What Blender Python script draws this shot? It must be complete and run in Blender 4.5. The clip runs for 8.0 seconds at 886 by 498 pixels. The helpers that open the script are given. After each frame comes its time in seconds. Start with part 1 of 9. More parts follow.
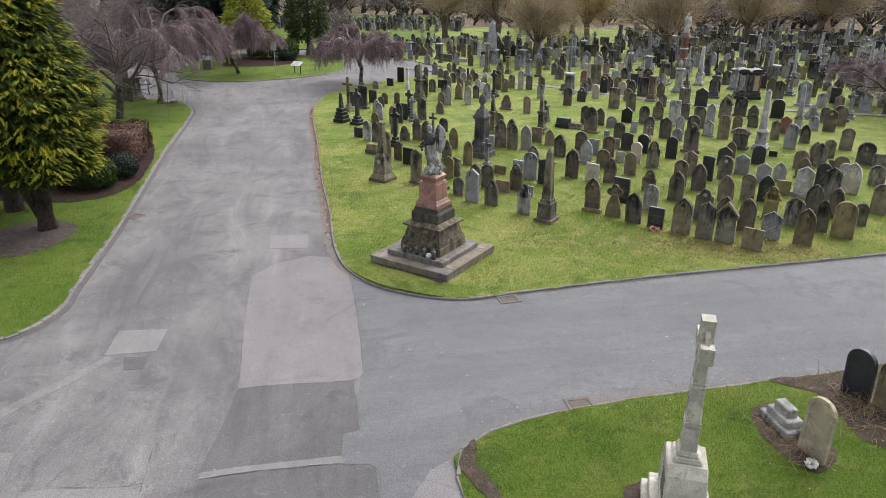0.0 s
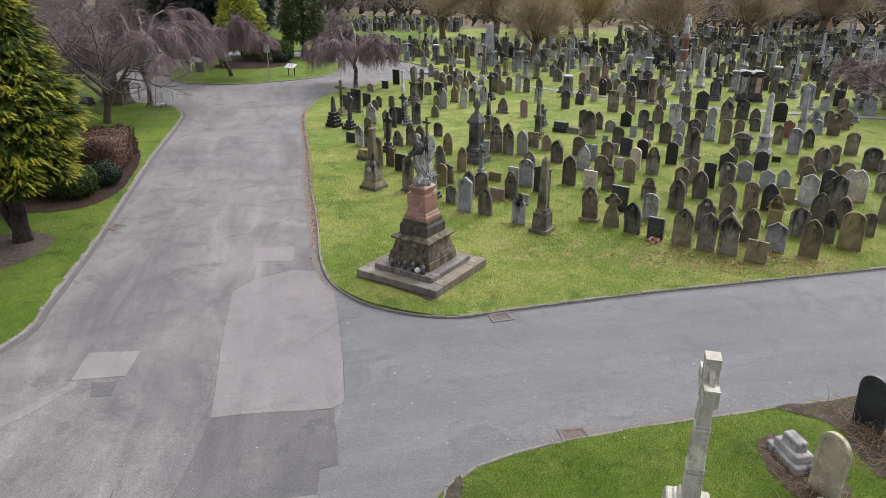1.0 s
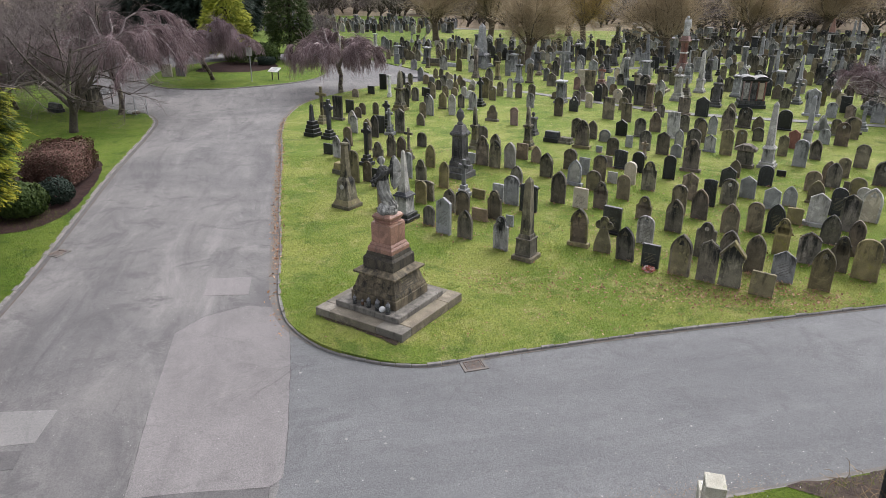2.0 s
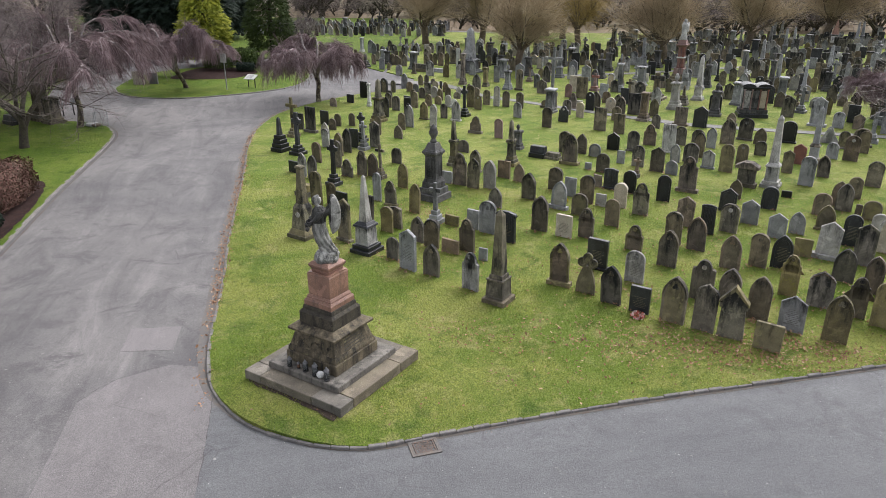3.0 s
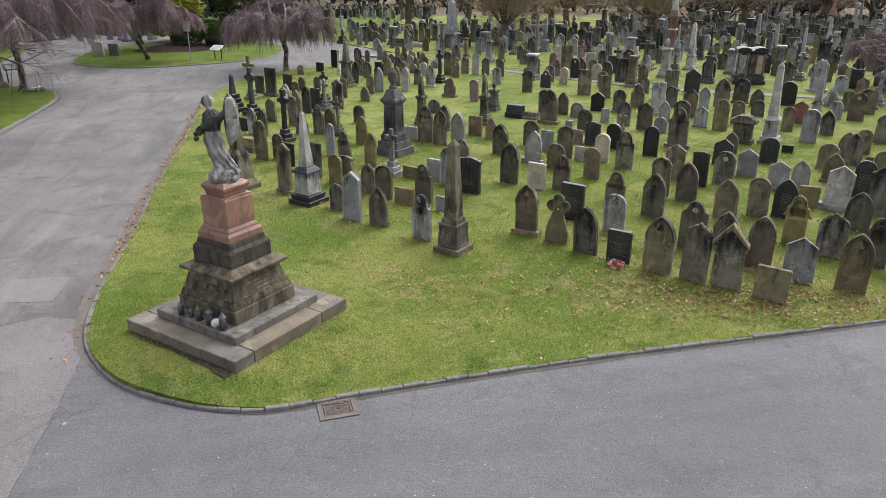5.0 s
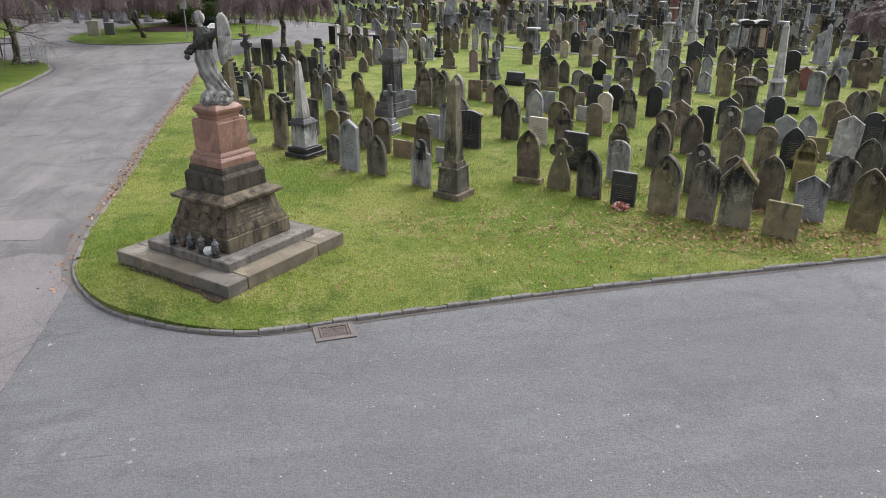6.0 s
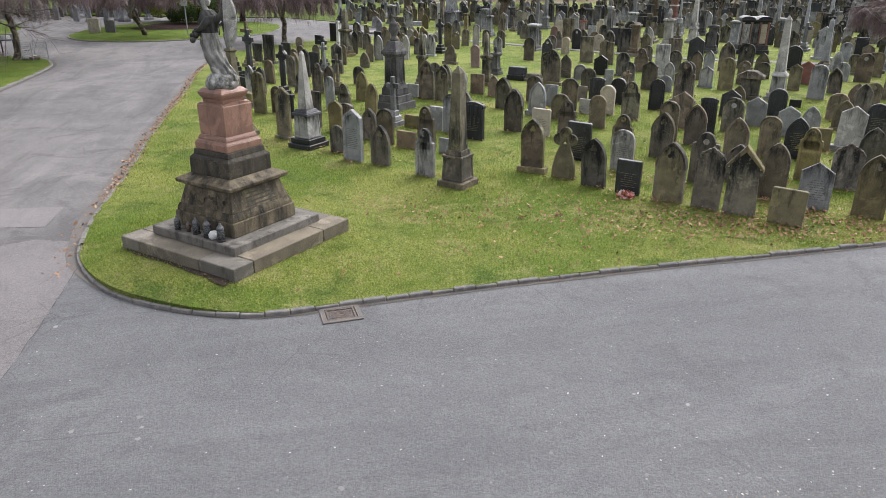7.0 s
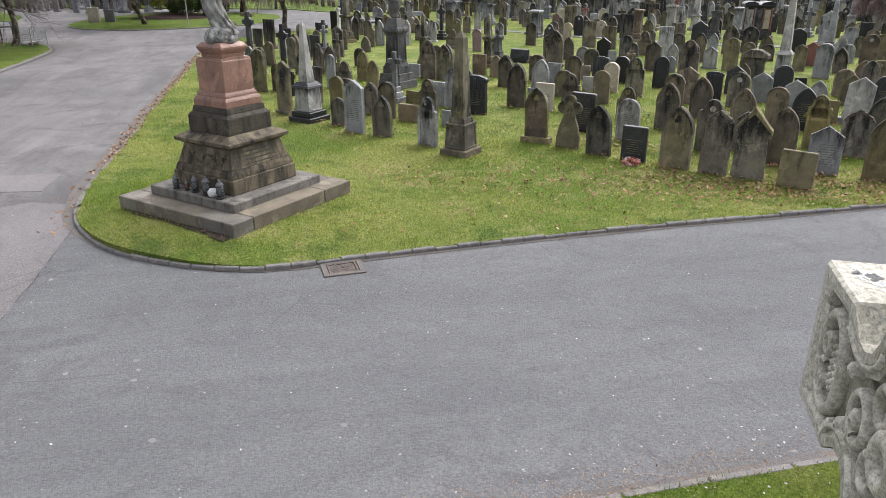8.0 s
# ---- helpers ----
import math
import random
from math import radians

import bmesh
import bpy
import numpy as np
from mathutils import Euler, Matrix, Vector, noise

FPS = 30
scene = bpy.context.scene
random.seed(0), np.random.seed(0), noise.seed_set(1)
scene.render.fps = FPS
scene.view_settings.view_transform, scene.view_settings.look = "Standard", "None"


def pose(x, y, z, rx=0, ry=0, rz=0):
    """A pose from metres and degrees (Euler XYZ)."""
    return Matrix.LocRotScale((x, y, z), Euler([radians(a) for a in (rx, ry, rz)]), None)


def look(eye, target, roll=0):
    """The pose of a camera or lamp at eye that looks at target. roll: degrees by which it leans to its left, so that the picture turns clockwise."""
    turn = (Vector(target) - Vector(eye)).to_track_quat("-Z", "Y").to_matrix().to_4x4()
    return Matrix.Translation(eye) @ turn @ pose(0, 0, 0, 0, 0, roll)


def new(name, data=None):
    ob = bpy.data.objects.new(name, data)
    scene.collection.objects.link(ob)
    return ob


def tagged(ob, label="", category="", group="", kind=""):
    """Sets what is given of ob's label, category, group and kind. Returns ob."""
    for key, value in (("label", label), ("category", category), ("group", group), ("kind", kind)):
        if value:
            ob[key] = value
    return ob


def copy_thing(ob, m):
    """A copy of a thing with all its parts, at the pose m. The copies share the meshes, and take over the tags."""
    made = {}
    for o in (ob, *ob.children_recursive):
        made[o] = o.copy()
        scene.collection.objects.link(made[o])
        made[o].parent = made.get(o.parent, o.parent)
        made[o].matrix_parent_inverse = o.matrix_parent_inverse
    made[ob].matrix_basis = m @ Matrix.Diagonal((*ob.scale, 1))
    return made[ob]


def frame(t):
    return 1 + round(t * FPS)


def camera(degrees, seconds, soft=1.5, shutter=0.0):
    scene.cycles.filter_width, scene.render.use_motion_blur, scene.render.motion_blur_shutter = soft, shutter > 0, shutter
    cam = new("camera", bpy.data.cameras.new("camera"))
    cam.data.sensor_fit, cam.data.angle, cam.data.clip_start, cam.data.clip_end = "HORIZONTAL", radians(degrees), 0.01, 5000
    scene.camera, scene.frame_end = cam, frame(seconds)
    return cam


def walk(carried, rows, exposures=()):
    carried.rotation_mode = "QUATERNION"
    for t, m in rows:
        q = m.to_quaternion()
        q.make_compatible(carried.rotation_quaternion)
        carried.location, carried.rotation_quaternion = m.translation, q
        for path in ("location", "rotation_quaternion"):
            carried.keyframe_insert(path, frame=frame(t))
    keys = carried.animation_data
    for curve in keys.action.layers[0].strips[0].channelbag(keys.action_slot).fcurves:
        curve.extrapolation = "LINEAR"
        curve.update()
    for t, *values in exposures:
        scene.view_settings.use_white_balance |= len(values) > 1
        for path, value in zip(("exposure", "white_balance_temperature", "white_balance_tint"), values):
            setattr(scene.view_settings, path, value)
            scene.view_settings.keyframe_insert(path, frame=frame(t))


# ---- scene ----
cam = camera(64.0, 8.0, soft=0.0)
PATH = [
    (0, (0.335, -0.168, 8.108), (0.226, 1.683, 7.359), 0.3),
    (0.5, (0.399, 0.156, 8.118), (0.29, 2.007, 7.369), 0.3),
    (1, (0.564, 0.822, 8.129), (0.454, 2.673, 7.38), 0.2),
    (1.5, (0.81, 1.83, 8.163), (0.7, 3.68, 7.412), 0.2),
    (1.7, (0.955, 2.317, 8.18), (0.844, 4.166, 7.428), 0.2),
    (2.8, (1.875, 5.36, 8.19), (1.768, 7.211, 7.442), 0.1),
    (3, (2.054, 5.946, 8.216), (1.943, 7.796, 7.466), 0.0),
    (3.5, (2.491, 7.24, 8.208), (2.381, 9.091, 7.46), 0.0),
    (4, (2.762, 7.852, 8.036), (2.66, 9.704, 7.29), 0.1),
    (4.5, (2.957, 8.076, 7.172), (2.859, 9.929, 6.426), 0.1),
    (5, (3.027, 8.1, 5.899), (2.931, 9.954, 5.153), 0.15),
    (5.2, (3.028, 8.105, 5.46), (2.933, 9.958, 4.713), 0.1),
    (6.3, (2.992, 8.007, 4.671), (2.899, 9.858, 3.916), 0.1),
    (6.5, (2.972, 7.993, 4.648), (2.879, 9.844, 3.895), 0.1),
    (7, (2.908, 7.964, 4.459), (2.817, 9.816, 3.709), 0.1),
    (7.2, (2.892, 7.952, 4.262), (2.802, 9.804, 3.512), 0.1),
    (7.3, (2.885, 7.945, 4.14), (2.794, 9.797, 3.391), 0.05),
    (7.5, (2.874, 7.935, 3.946), (2.781, 9.787, 3.197), 0.0),
    (7.7, (2.869, 7.93, 3.828), (2.776, 9.781, 3.078), 0.0),
    (8, (2.864, 7.926, 3.786), (2.771, 9.777, 3.035), 0.0),
]
walk(cam, [(t, look(eye, target, roll)) for t, eye, target, roll in PATH], exposures=[(0, 1.11, 6330, 12.5), (1.5, 1.10, 6330, 12.5), (3.2, 1.05, 6330, 12.5), (4.5, 1.06, 6330, 12.5), (6.5, 1.13, 6330, 12.5), (8, 1.18, 6330, 12.5)])

from mathutils import geometry

# ---- light: a bright overcast day ----
world = bpy.data.worlds.new("overcast_sky")
scene.world = world
world.use_nodes = True
wn, wl = world.node_tree.nodes, world.node_tree.links
sky = wn.new("ShaderNodeTexSky")
sky.sky_type = "NISHITA"
sky.sun_disc = False
sky.sun_elevation, sky.sun_rotation = radians(48), radians(35)
sky.air_density, sky.dust_density, sky.ozone_density = 1.0, 4.0, 1.0
grey = wn.new("ShaderNodeHueSaturation")
grey.inputs["Saturation"].default_value = 0.22
wl.new(sky.outputs["Color"], grey.inputs["Color"])
wl.new(grey.outputs["Color"], wn["Background"].inputs["Color"])
wn["Background"].inputs["Strength"].default_value = 0.15
sun = new("sun", bpy.data.lights.new("sun", "SUN"))
sun.data.energy, sun.data.angle, sun.data.color = 0.8, radians(60), (1.0, 0.97, 0.93)
sun.matrix_world = look((0, 0, 60), (-20, -29, 0))
sun.location = (10, -20, 60)


# ---- materials ----
class Nodes:
    """A small helper that strings shader nodes together."""

    def __init__(self, name):
        self.mat = bpy.data.materials.new(name)
        self.mat.use_nodes = True
        self.tree = self.mat.node_tree
        self.bsdf = self.tree.nodes["Principled BSDF"]
        self.coords = None

    def node(self, kind, **inputs):
        n = self.tree.nodes.new(kind)
        for key, value in inputs.items():
            self.put(n.inputs[key.replace("_", " ")], value)
        return n

    def put(self, socket, value):
        if isinstance(value, bpy.types.NodeSocket):
            self.tree.links.new(value, socket)
        elif isinstance(value, tuple) and len(value) == 3 and socket.type == "RGBA":
            socket.default_value = (*value, 1)
        else:
            socket.default_value = value

    def where(self, kind, stretch=(1, 1, 1)):
        """Texture coordinates: of the world, or of the object shifted by its own random number."""
        if kind == "world":
            out = self.node("ShaderNodeNewGeometry").outputs["Position"]
        else:
            tc = self.node("ShaderNodeTexCoord").outputs["Object"]
            rnd = self.node("ShaderNodeObjectInfo").outputs["Random"]
            k = self.node("ShaderNodeMath")
            k.operation = "MULTIPLY"
            self.put(k.inputs[0], rnd)
            k.inputs[1].default_value = 73.0
            add = self.node("ShaderNodeVectorMath")
            add.operation = "ADD"
            self.put(add.inputs[0], tc)
            self.put(add.inputs[1], k.outputs[0])
            out = add.outputs[0]
        if stretch != (1, 1, 1):
            m = self.node("ShaderNodeMapping", Vector=out)
            m.inputs["Scale"].default_value = stretch
            out = m.outputs[0]
        return out

    def noise(self, where, scale, detail=4.0, rough=0.55, twist=0.0):
        n = self.node("ShaderNodeTexNoise", Vector=where, Scale=scale, Detail=detail, Roughness=rough, Distortion=twist)
        return n.outputs["Fac"]

    def ramp(self, fac, lo, hi):
        n = self.node("ShaderNodeMapRange")
        self.put(n.inputs["Value"], fac)
        n.inputs["From Min"].default_value, n.inputs["From Max"].default_value = lo, hi
        return n.outputs["Result"]

    def times(self, a, b):
        n = self.node("ShaderNodeMath")
        n.operation = "MULTIPLY"
        self.put(n.inputs[0], a)
        self.put(n.inputs[1], b)
        return n.outputs[0]

    def mix(self, fac, a, b, how="MIX"):
        n = self.node("ShaderNodeMix")
        n.data_type, n.blend_type = "RGBA", how
        self.put(n.inputs["Factor"], fac)
        self.put(n.inputs["A"], a) if False else self.put(n.inputs[6], a)
        self.put(n.inputs[7], b)
        return n.outputs[2]

    def done(self, color, rough=0.9, bump=None, depth=0.01, metal=0.0, gloss=0.5):
        self.put(self.bsdf.inputs["Base Color"], color)
        self.put(self.bsdf.inputs["Roughness"], rough)
        self.put(self.bsdf.inputs["Metallic"], metal)
        self.put(self.bsdf.inputs["Specular IOR Level"], gloss)
        if bump is not None:
            b = self.node("ShaderNodeBump", Height=bump, Distance=depth)
            self.put(self.bsdf.inputs["Normal"], b.outputs["Normal"])
        return self.mat


def stone_material(name, light, dark, soot, soot_at, moss, moss_at, rough=0.92, fleck=0.25, spread=(0.7, 1.25), relief=0.009, soft=0.2, fine=0.0, joined=False):
    """Weathered stone: two tones, grain, soot running down, moss or lichen in blotches."""
    n = Nodes(name)
    w = n.where("object")
    c = n.mix(n.ramp(n.noise(w, 3.0), 0.35, 0.68), light, dark)
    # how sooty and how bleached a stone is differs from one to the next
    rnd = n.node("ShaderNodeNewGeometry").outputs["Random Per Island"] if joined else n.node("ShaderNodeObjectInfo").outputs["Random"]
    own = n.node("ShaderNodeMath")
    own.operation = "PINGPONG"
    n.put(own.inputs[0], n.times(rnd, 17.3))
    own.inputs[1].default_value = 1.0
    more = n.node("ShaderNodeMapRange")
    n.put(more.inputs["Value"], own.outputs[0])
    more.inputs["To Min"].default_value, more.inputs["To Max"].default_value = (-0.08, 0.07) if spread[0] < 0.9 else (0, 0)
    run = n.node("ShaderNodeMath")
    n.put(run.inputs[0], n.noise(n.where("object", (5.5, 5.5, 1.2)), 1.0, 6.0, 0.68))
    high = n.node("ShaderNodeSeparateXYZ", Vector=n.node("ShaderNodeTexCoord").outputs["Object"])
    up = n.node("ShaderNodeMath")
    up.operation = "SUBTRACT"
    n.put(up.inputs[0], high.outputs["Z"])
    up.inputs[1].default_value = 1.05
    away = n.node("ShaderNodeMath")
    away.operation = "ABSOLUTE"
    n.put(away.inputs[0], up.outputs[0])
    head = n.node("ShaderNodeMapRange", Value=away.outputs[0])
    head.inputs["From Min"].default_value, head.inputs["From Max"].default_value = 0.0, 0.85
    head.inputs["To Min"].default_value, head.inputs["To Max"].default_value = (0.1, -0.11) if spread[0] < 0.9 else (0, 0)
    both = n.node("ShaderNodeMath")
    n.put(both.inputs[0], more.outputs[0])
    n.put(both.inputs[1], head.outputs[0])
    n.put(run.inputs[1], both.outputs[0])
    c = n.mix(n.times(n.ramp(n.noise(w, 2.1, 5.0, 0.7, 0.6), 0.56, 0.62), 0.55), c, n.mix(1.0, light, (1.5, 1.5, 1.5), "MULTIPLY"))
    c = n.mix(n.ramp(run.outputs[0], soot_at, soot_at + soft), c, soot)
    c = n.mix(n.ramp(n.noise(w, 5.5, 6.0, 0.65), moss_at, moss_at + 0.12), c, moss)
    c = n.mix(n.times(n.ramp(n.noise(w, 38.0, 3.0), 0.62, 0.7), fleck), c, (0.42, 0.42, 0.38))
    grain = n.noise(w, 90.0, 2.0)
    c = n.mix(n.ramp(grain, 0.3, 0.75), n.mix(1.0, c, (0.6, 0.6, 0.6), "MULTIPLY"), n.mix(1.0, c, (1.15, 1.15, 1.15), "MULTIPLY"))
    v = n.node("ShaderNodeMapRange")
    n.put(v.inputs["Value"], rnd)
    v.inputs["To Min"].default_value, v.inputs["To Max"].default_value = (spread[0] * 0.95, spread[1] * 0.95) if joined else spread
    pits = n.ramp(n.noise(w, 170.0, 3.0, 0.7), 0.56, 0.66)
    c = n.mix(n.times(pits, 0.5), c, n.mix(1.0, c, (0.35, 0.35, 0.33), "MULTIPLY"))
    if fine:
        c = n.mix(n.times(n.ramp(n.noise(w, 260.0, 4.0, 0.8), 0.5, 0.6), fine), c, n.mix(1.0, c, (0.42, 0.42, 0.4), "MULTIPLY"))
    vivid = n.node("ShaderNodeMapRange")
    n.put(vivid.inputs["Value"], own.outputs[0])
    vivid.inputs["To Min"].default_value, vivid.inputs["To Max"].default_value = (1.2, 0.52) if spread[0] < 0.9 else (1, 1)
    hsv = n.node("ShaderNodeHueSaturation", Color=c, Value=v.outputs["Result"], Saturation=vivid.outputs["Result"], Hue=0.488 if spread[0] < 0.9 else 0.5)
    bump = n.mix(0.6, n.noise(w, 18.0, 6.0, 0.7), grain)
    return n.done(hsv.outputs["Color"], rough * 0.92, bump, relief, gloss=0.35)


def mottled(name, colors, scales, where="world", rough=0.9, depth=0.01, grain=60.0, gloss=0.3):
    """A surface of three tones that change at two scales, with fine grain."""
    n = Nodes(name)
    w = n.where(where)
    c = n.mix(n.ramp(n.noise(w, scales[0], 5.0, 0.6), 0.38, 0.64), colors[0], colors[1])
    c = n.mix(n.ramp(n.noise(w, scales[1], 5.0, 0.65), 0.46, 0.7), c, colors[2])
    g = n.noise(w, grain, 3.0, 0.7)
    c = n.mix(n.ramp(g, 0.3, 0.72), n.mix(1.0, c, (0.68, 0.68, 0.68), "MULTIPLY"), c)
    return n.done(c, rough, g, depth, gloss=gloss)


def island_material(name, stops, rough=0.8):
    """Many small pieces in one mesh, each with a tone of its own."""
    n = Nodes(name)
    r = n.node("ShaderNodeNewGeometry").outputs["Random Per Island"]
    ramp = n.node("ShaderNodeValToRGB", Fac=r)
    els = ramp.color_ramp.elements
    while len(els) < len(stops):
        els.new(0.5)
    for i, (e, col) in enumerate(zip(els, stops)):
        e.position, e.color = i / (len(stops) - 1), (*col, 1)
    return n.done(ramp.outputs["Color"], rough, gloss=0.2)


def stone_set(joined):
    """The churchyard's stones; the joined set varies from piece to piece inside one mesh."""
    def stone(name, *rest, **more):
        return stone_material(name + ("_far" if joined else ""), *rest, joined=joined, **more)
    return {
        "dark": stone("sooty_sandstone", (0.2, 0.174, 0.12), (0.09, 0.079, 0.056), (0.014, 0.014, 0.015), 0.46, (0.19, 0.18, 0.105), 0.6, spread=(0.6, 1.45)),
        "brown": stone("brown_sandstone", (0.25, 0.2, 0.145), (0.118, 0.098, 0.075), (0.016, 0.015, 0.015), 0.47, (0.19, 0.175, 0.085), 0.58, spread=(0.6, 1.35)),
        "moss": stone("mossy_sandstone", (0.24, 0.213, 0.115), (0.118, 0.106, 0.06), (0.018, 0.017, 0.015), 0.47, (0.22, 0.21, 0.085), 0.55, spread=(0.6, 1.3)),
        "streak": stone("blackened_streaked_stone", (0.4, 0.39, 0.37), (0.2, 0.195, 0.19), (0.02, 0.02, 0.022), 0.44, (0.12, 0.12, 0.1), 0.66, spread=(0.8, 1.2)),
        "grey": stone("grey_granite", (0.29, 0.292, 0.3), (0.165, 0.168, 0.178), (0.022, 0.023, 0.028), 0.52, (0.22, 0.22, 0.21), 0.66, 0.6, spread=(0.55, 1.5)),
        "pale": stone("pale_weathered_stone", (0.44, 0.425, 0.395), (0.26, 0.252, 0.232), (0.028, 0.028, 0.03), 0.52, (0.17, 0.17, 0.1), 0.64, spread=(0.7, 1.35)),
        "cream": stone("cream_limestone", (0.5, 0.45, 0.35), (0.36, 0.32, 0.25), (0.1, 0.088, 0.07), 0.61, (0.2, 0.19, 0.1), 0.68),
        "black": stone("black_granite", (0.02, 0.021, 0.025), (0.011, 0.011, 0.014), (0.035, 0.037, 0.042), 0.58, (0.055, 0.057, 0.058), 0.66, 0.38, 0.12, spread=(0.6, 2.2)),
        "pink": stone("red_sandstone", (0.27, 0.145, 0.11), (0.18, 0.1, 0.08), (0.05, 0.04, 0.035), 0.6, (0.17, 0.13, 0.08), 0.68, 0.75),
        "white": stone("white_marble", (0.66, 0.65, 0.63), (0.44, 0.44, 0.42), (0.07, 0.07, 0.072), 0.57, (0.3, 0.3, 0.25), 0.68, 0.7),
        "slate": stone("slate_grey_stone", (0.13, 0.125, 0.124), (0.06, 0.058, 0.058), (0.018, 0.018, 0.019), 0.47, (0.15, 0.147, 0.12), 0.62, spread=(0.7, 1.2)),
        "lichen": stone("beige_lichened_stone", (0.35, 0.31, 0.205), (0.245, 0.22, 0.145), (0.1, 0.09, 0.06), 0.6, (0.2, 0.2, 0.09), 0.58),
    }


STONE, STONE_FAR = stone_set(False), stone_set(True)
SLAB = stone_material("worn_step_stone", (0.2, 0.177, 0.13), (0.125, 0.11, 0.082), (0.045, 0.04, 0.032), 0.52, (0.16, 0.158, 0.085), 0.62, 0.9, 0.2, (0.85, 1.15), 0.004, 0.2)
LICHEN = stone_material("lichened_cross_stone", (0.57, 0.545, 0.465), (0.37, 0.352, 0.29), (0.11, 0.106, 0.07), 0.57, (0.26, 0.26, 0.125), 0.58, 0.9, 1.0, (0.97, 1.03), 0.003, fine=0.65)
GRANITE_PINK = stone_material("polished_pink_granite", (0.335, 0.19, 0.138), (0.25, 0.14, 0.105), (0.085, 0.058, 0.047), 0.53, (0.2, 0.13, 0.1), 0.7, 0.45, 0.1, (0.98, 1.02))
# the cross stone with recess shade painted in as darker tones, plus moss blotches
SHADED_MOSSY = stone_material("shaded_mossy_stone", (0.33, 0.32, 0.25), (0.17, 0.17, 0.115), (0.06, 0.06, 0.04), 0.52, (0.14, 0.15, 0.06), 0.54, 0.95, 0.6, (0.97, 1.03), 0.003, fine=0.75)
STONE["umber"] = stone_material("umber_monument_stone", (0.2, 0.163, 0.105), (0.078, 0.062, 0.042), (0.014, 0.013, 0.012), 0.41, (0.22, 0.2, 0.1), 0.6, 0.9, 0.2, (0.9, 1.15), 0.003, 0.26)
STONE["sooted"] = stone_material("sooted_monument_stone", (0.095, 0.08, 0.057), (0.046, 0.04, 0.031), (0.015, 0.014, 0.013), 0.44, (0.13, 0.122, 0.07), 0.63, 0.9, 0.2, (0.95, 1.05), 0.003, 0.26)
STATUE_SOOT = stone_material("soot_crusted_marble", (0.1, 0.098, 0.09), (0.03, 0.03, 0.029), (0.01, 0.01, 0.01), 0.44, (0.2, 0.2, 0.17), 0.66, 0.85, 0.1, (0.98, 1.02))
STATUE = stone_material("sooty_marble", (0.5, 0.49, 0.45), (0.2, 0.196, 0.184), (0.016, 0.016, 0.017), 0.45, (0.07, 0.07, 0.062), 0.55, 0.85, 0.1, (0.98, 1.02))


def lawn_material(name, fresh, worn, dry, blades=False):
    """Mown winter grass: fresh and worn areas, dry tufts, moss and bare spots."""
    n = Nodes(name)
    w = n.where("world")
    c = n.mix(n.ramp(n.noise(w, 0.36, 5.0, 0.62, 0.4), 0.42, 0.6), fresh, worn)
    c = n.mix(n.times(n.ramp(n.noise(w, 1.3, 5.0, 0.65, 0.4), 0.52, 0.7), 0.6), c, dry)
    c = n.mix(n.times(n.ramp(n.noise(w, 0.8, 6.0, 0.7, 0.5), 0.54, 0.64), 0.75), c, n.mix(1.0, fresh, (0.5, 0.62, 0.6), "MULTIPLY"))
    c = n.mix(n.times(n.ramp(n.noise(w, 3.1, 6.0, 0.75, 0.8), 0.62, 0.7), 0.55), c, (0.2, 0.15, 0.08))
    c = n.mix(n.times(n.ramp(n.noise(w, 7.0, 5.0, 0.75), 0.48, 0.66), 0.6), c, n.mix(1.0, fresh, (0.55, 0.62, 0.62), "MULTIPLY"))
    c = n.mix(n.times(n.ramp(n.noise(w, 13.0, 4.0, 0.75), 0.54, 0.68), 0.42), c, dry)
    if blades:
        # each blade a tone of its own
        own = n.node("ShaderNodeNewGeometry").outputs["Random Per Island"]
        c = n.mix(own, n.mix(1.0, c, (1.1, 1.15, 1.0), "MULTIPLY"), n.mix(1.0, c, (2.0, 1.95, 1.75), "MULTIPLY"))
        mat = n.done(c, 0.75, gloss=0.2)
        # light also passes through the thin blades
        glow = n.node("ShaderNodeBsdfTranslucent", Color=c)
        both = n.node("ShaderNodeMixShader")
        both.inputs[0].default_value = 0.45
        n.put(both.inputs[1], n.bsdf.outputs["BSDF"])
        n.put(both.inputs[2], glow.outputs["BSDF"])
        n.put(n.tree.nodes["Material Output"].inputs["Surface"], both.outputs[0])
        return mat
    g = n.noise(w, 30.0, 4.0, 0.85)
    c = n.mix(n.ramp(g, 0.38, 0.62), n.mix(1.0, c, (0.62, 0.66, 0.6), "MULTIPLY"), n.mix(1.0, c, (1.6, 1.57, 1.45), "MULTIPLY"))
    return n.done(c, 0.9, g, 0.05, gloss=0.15)


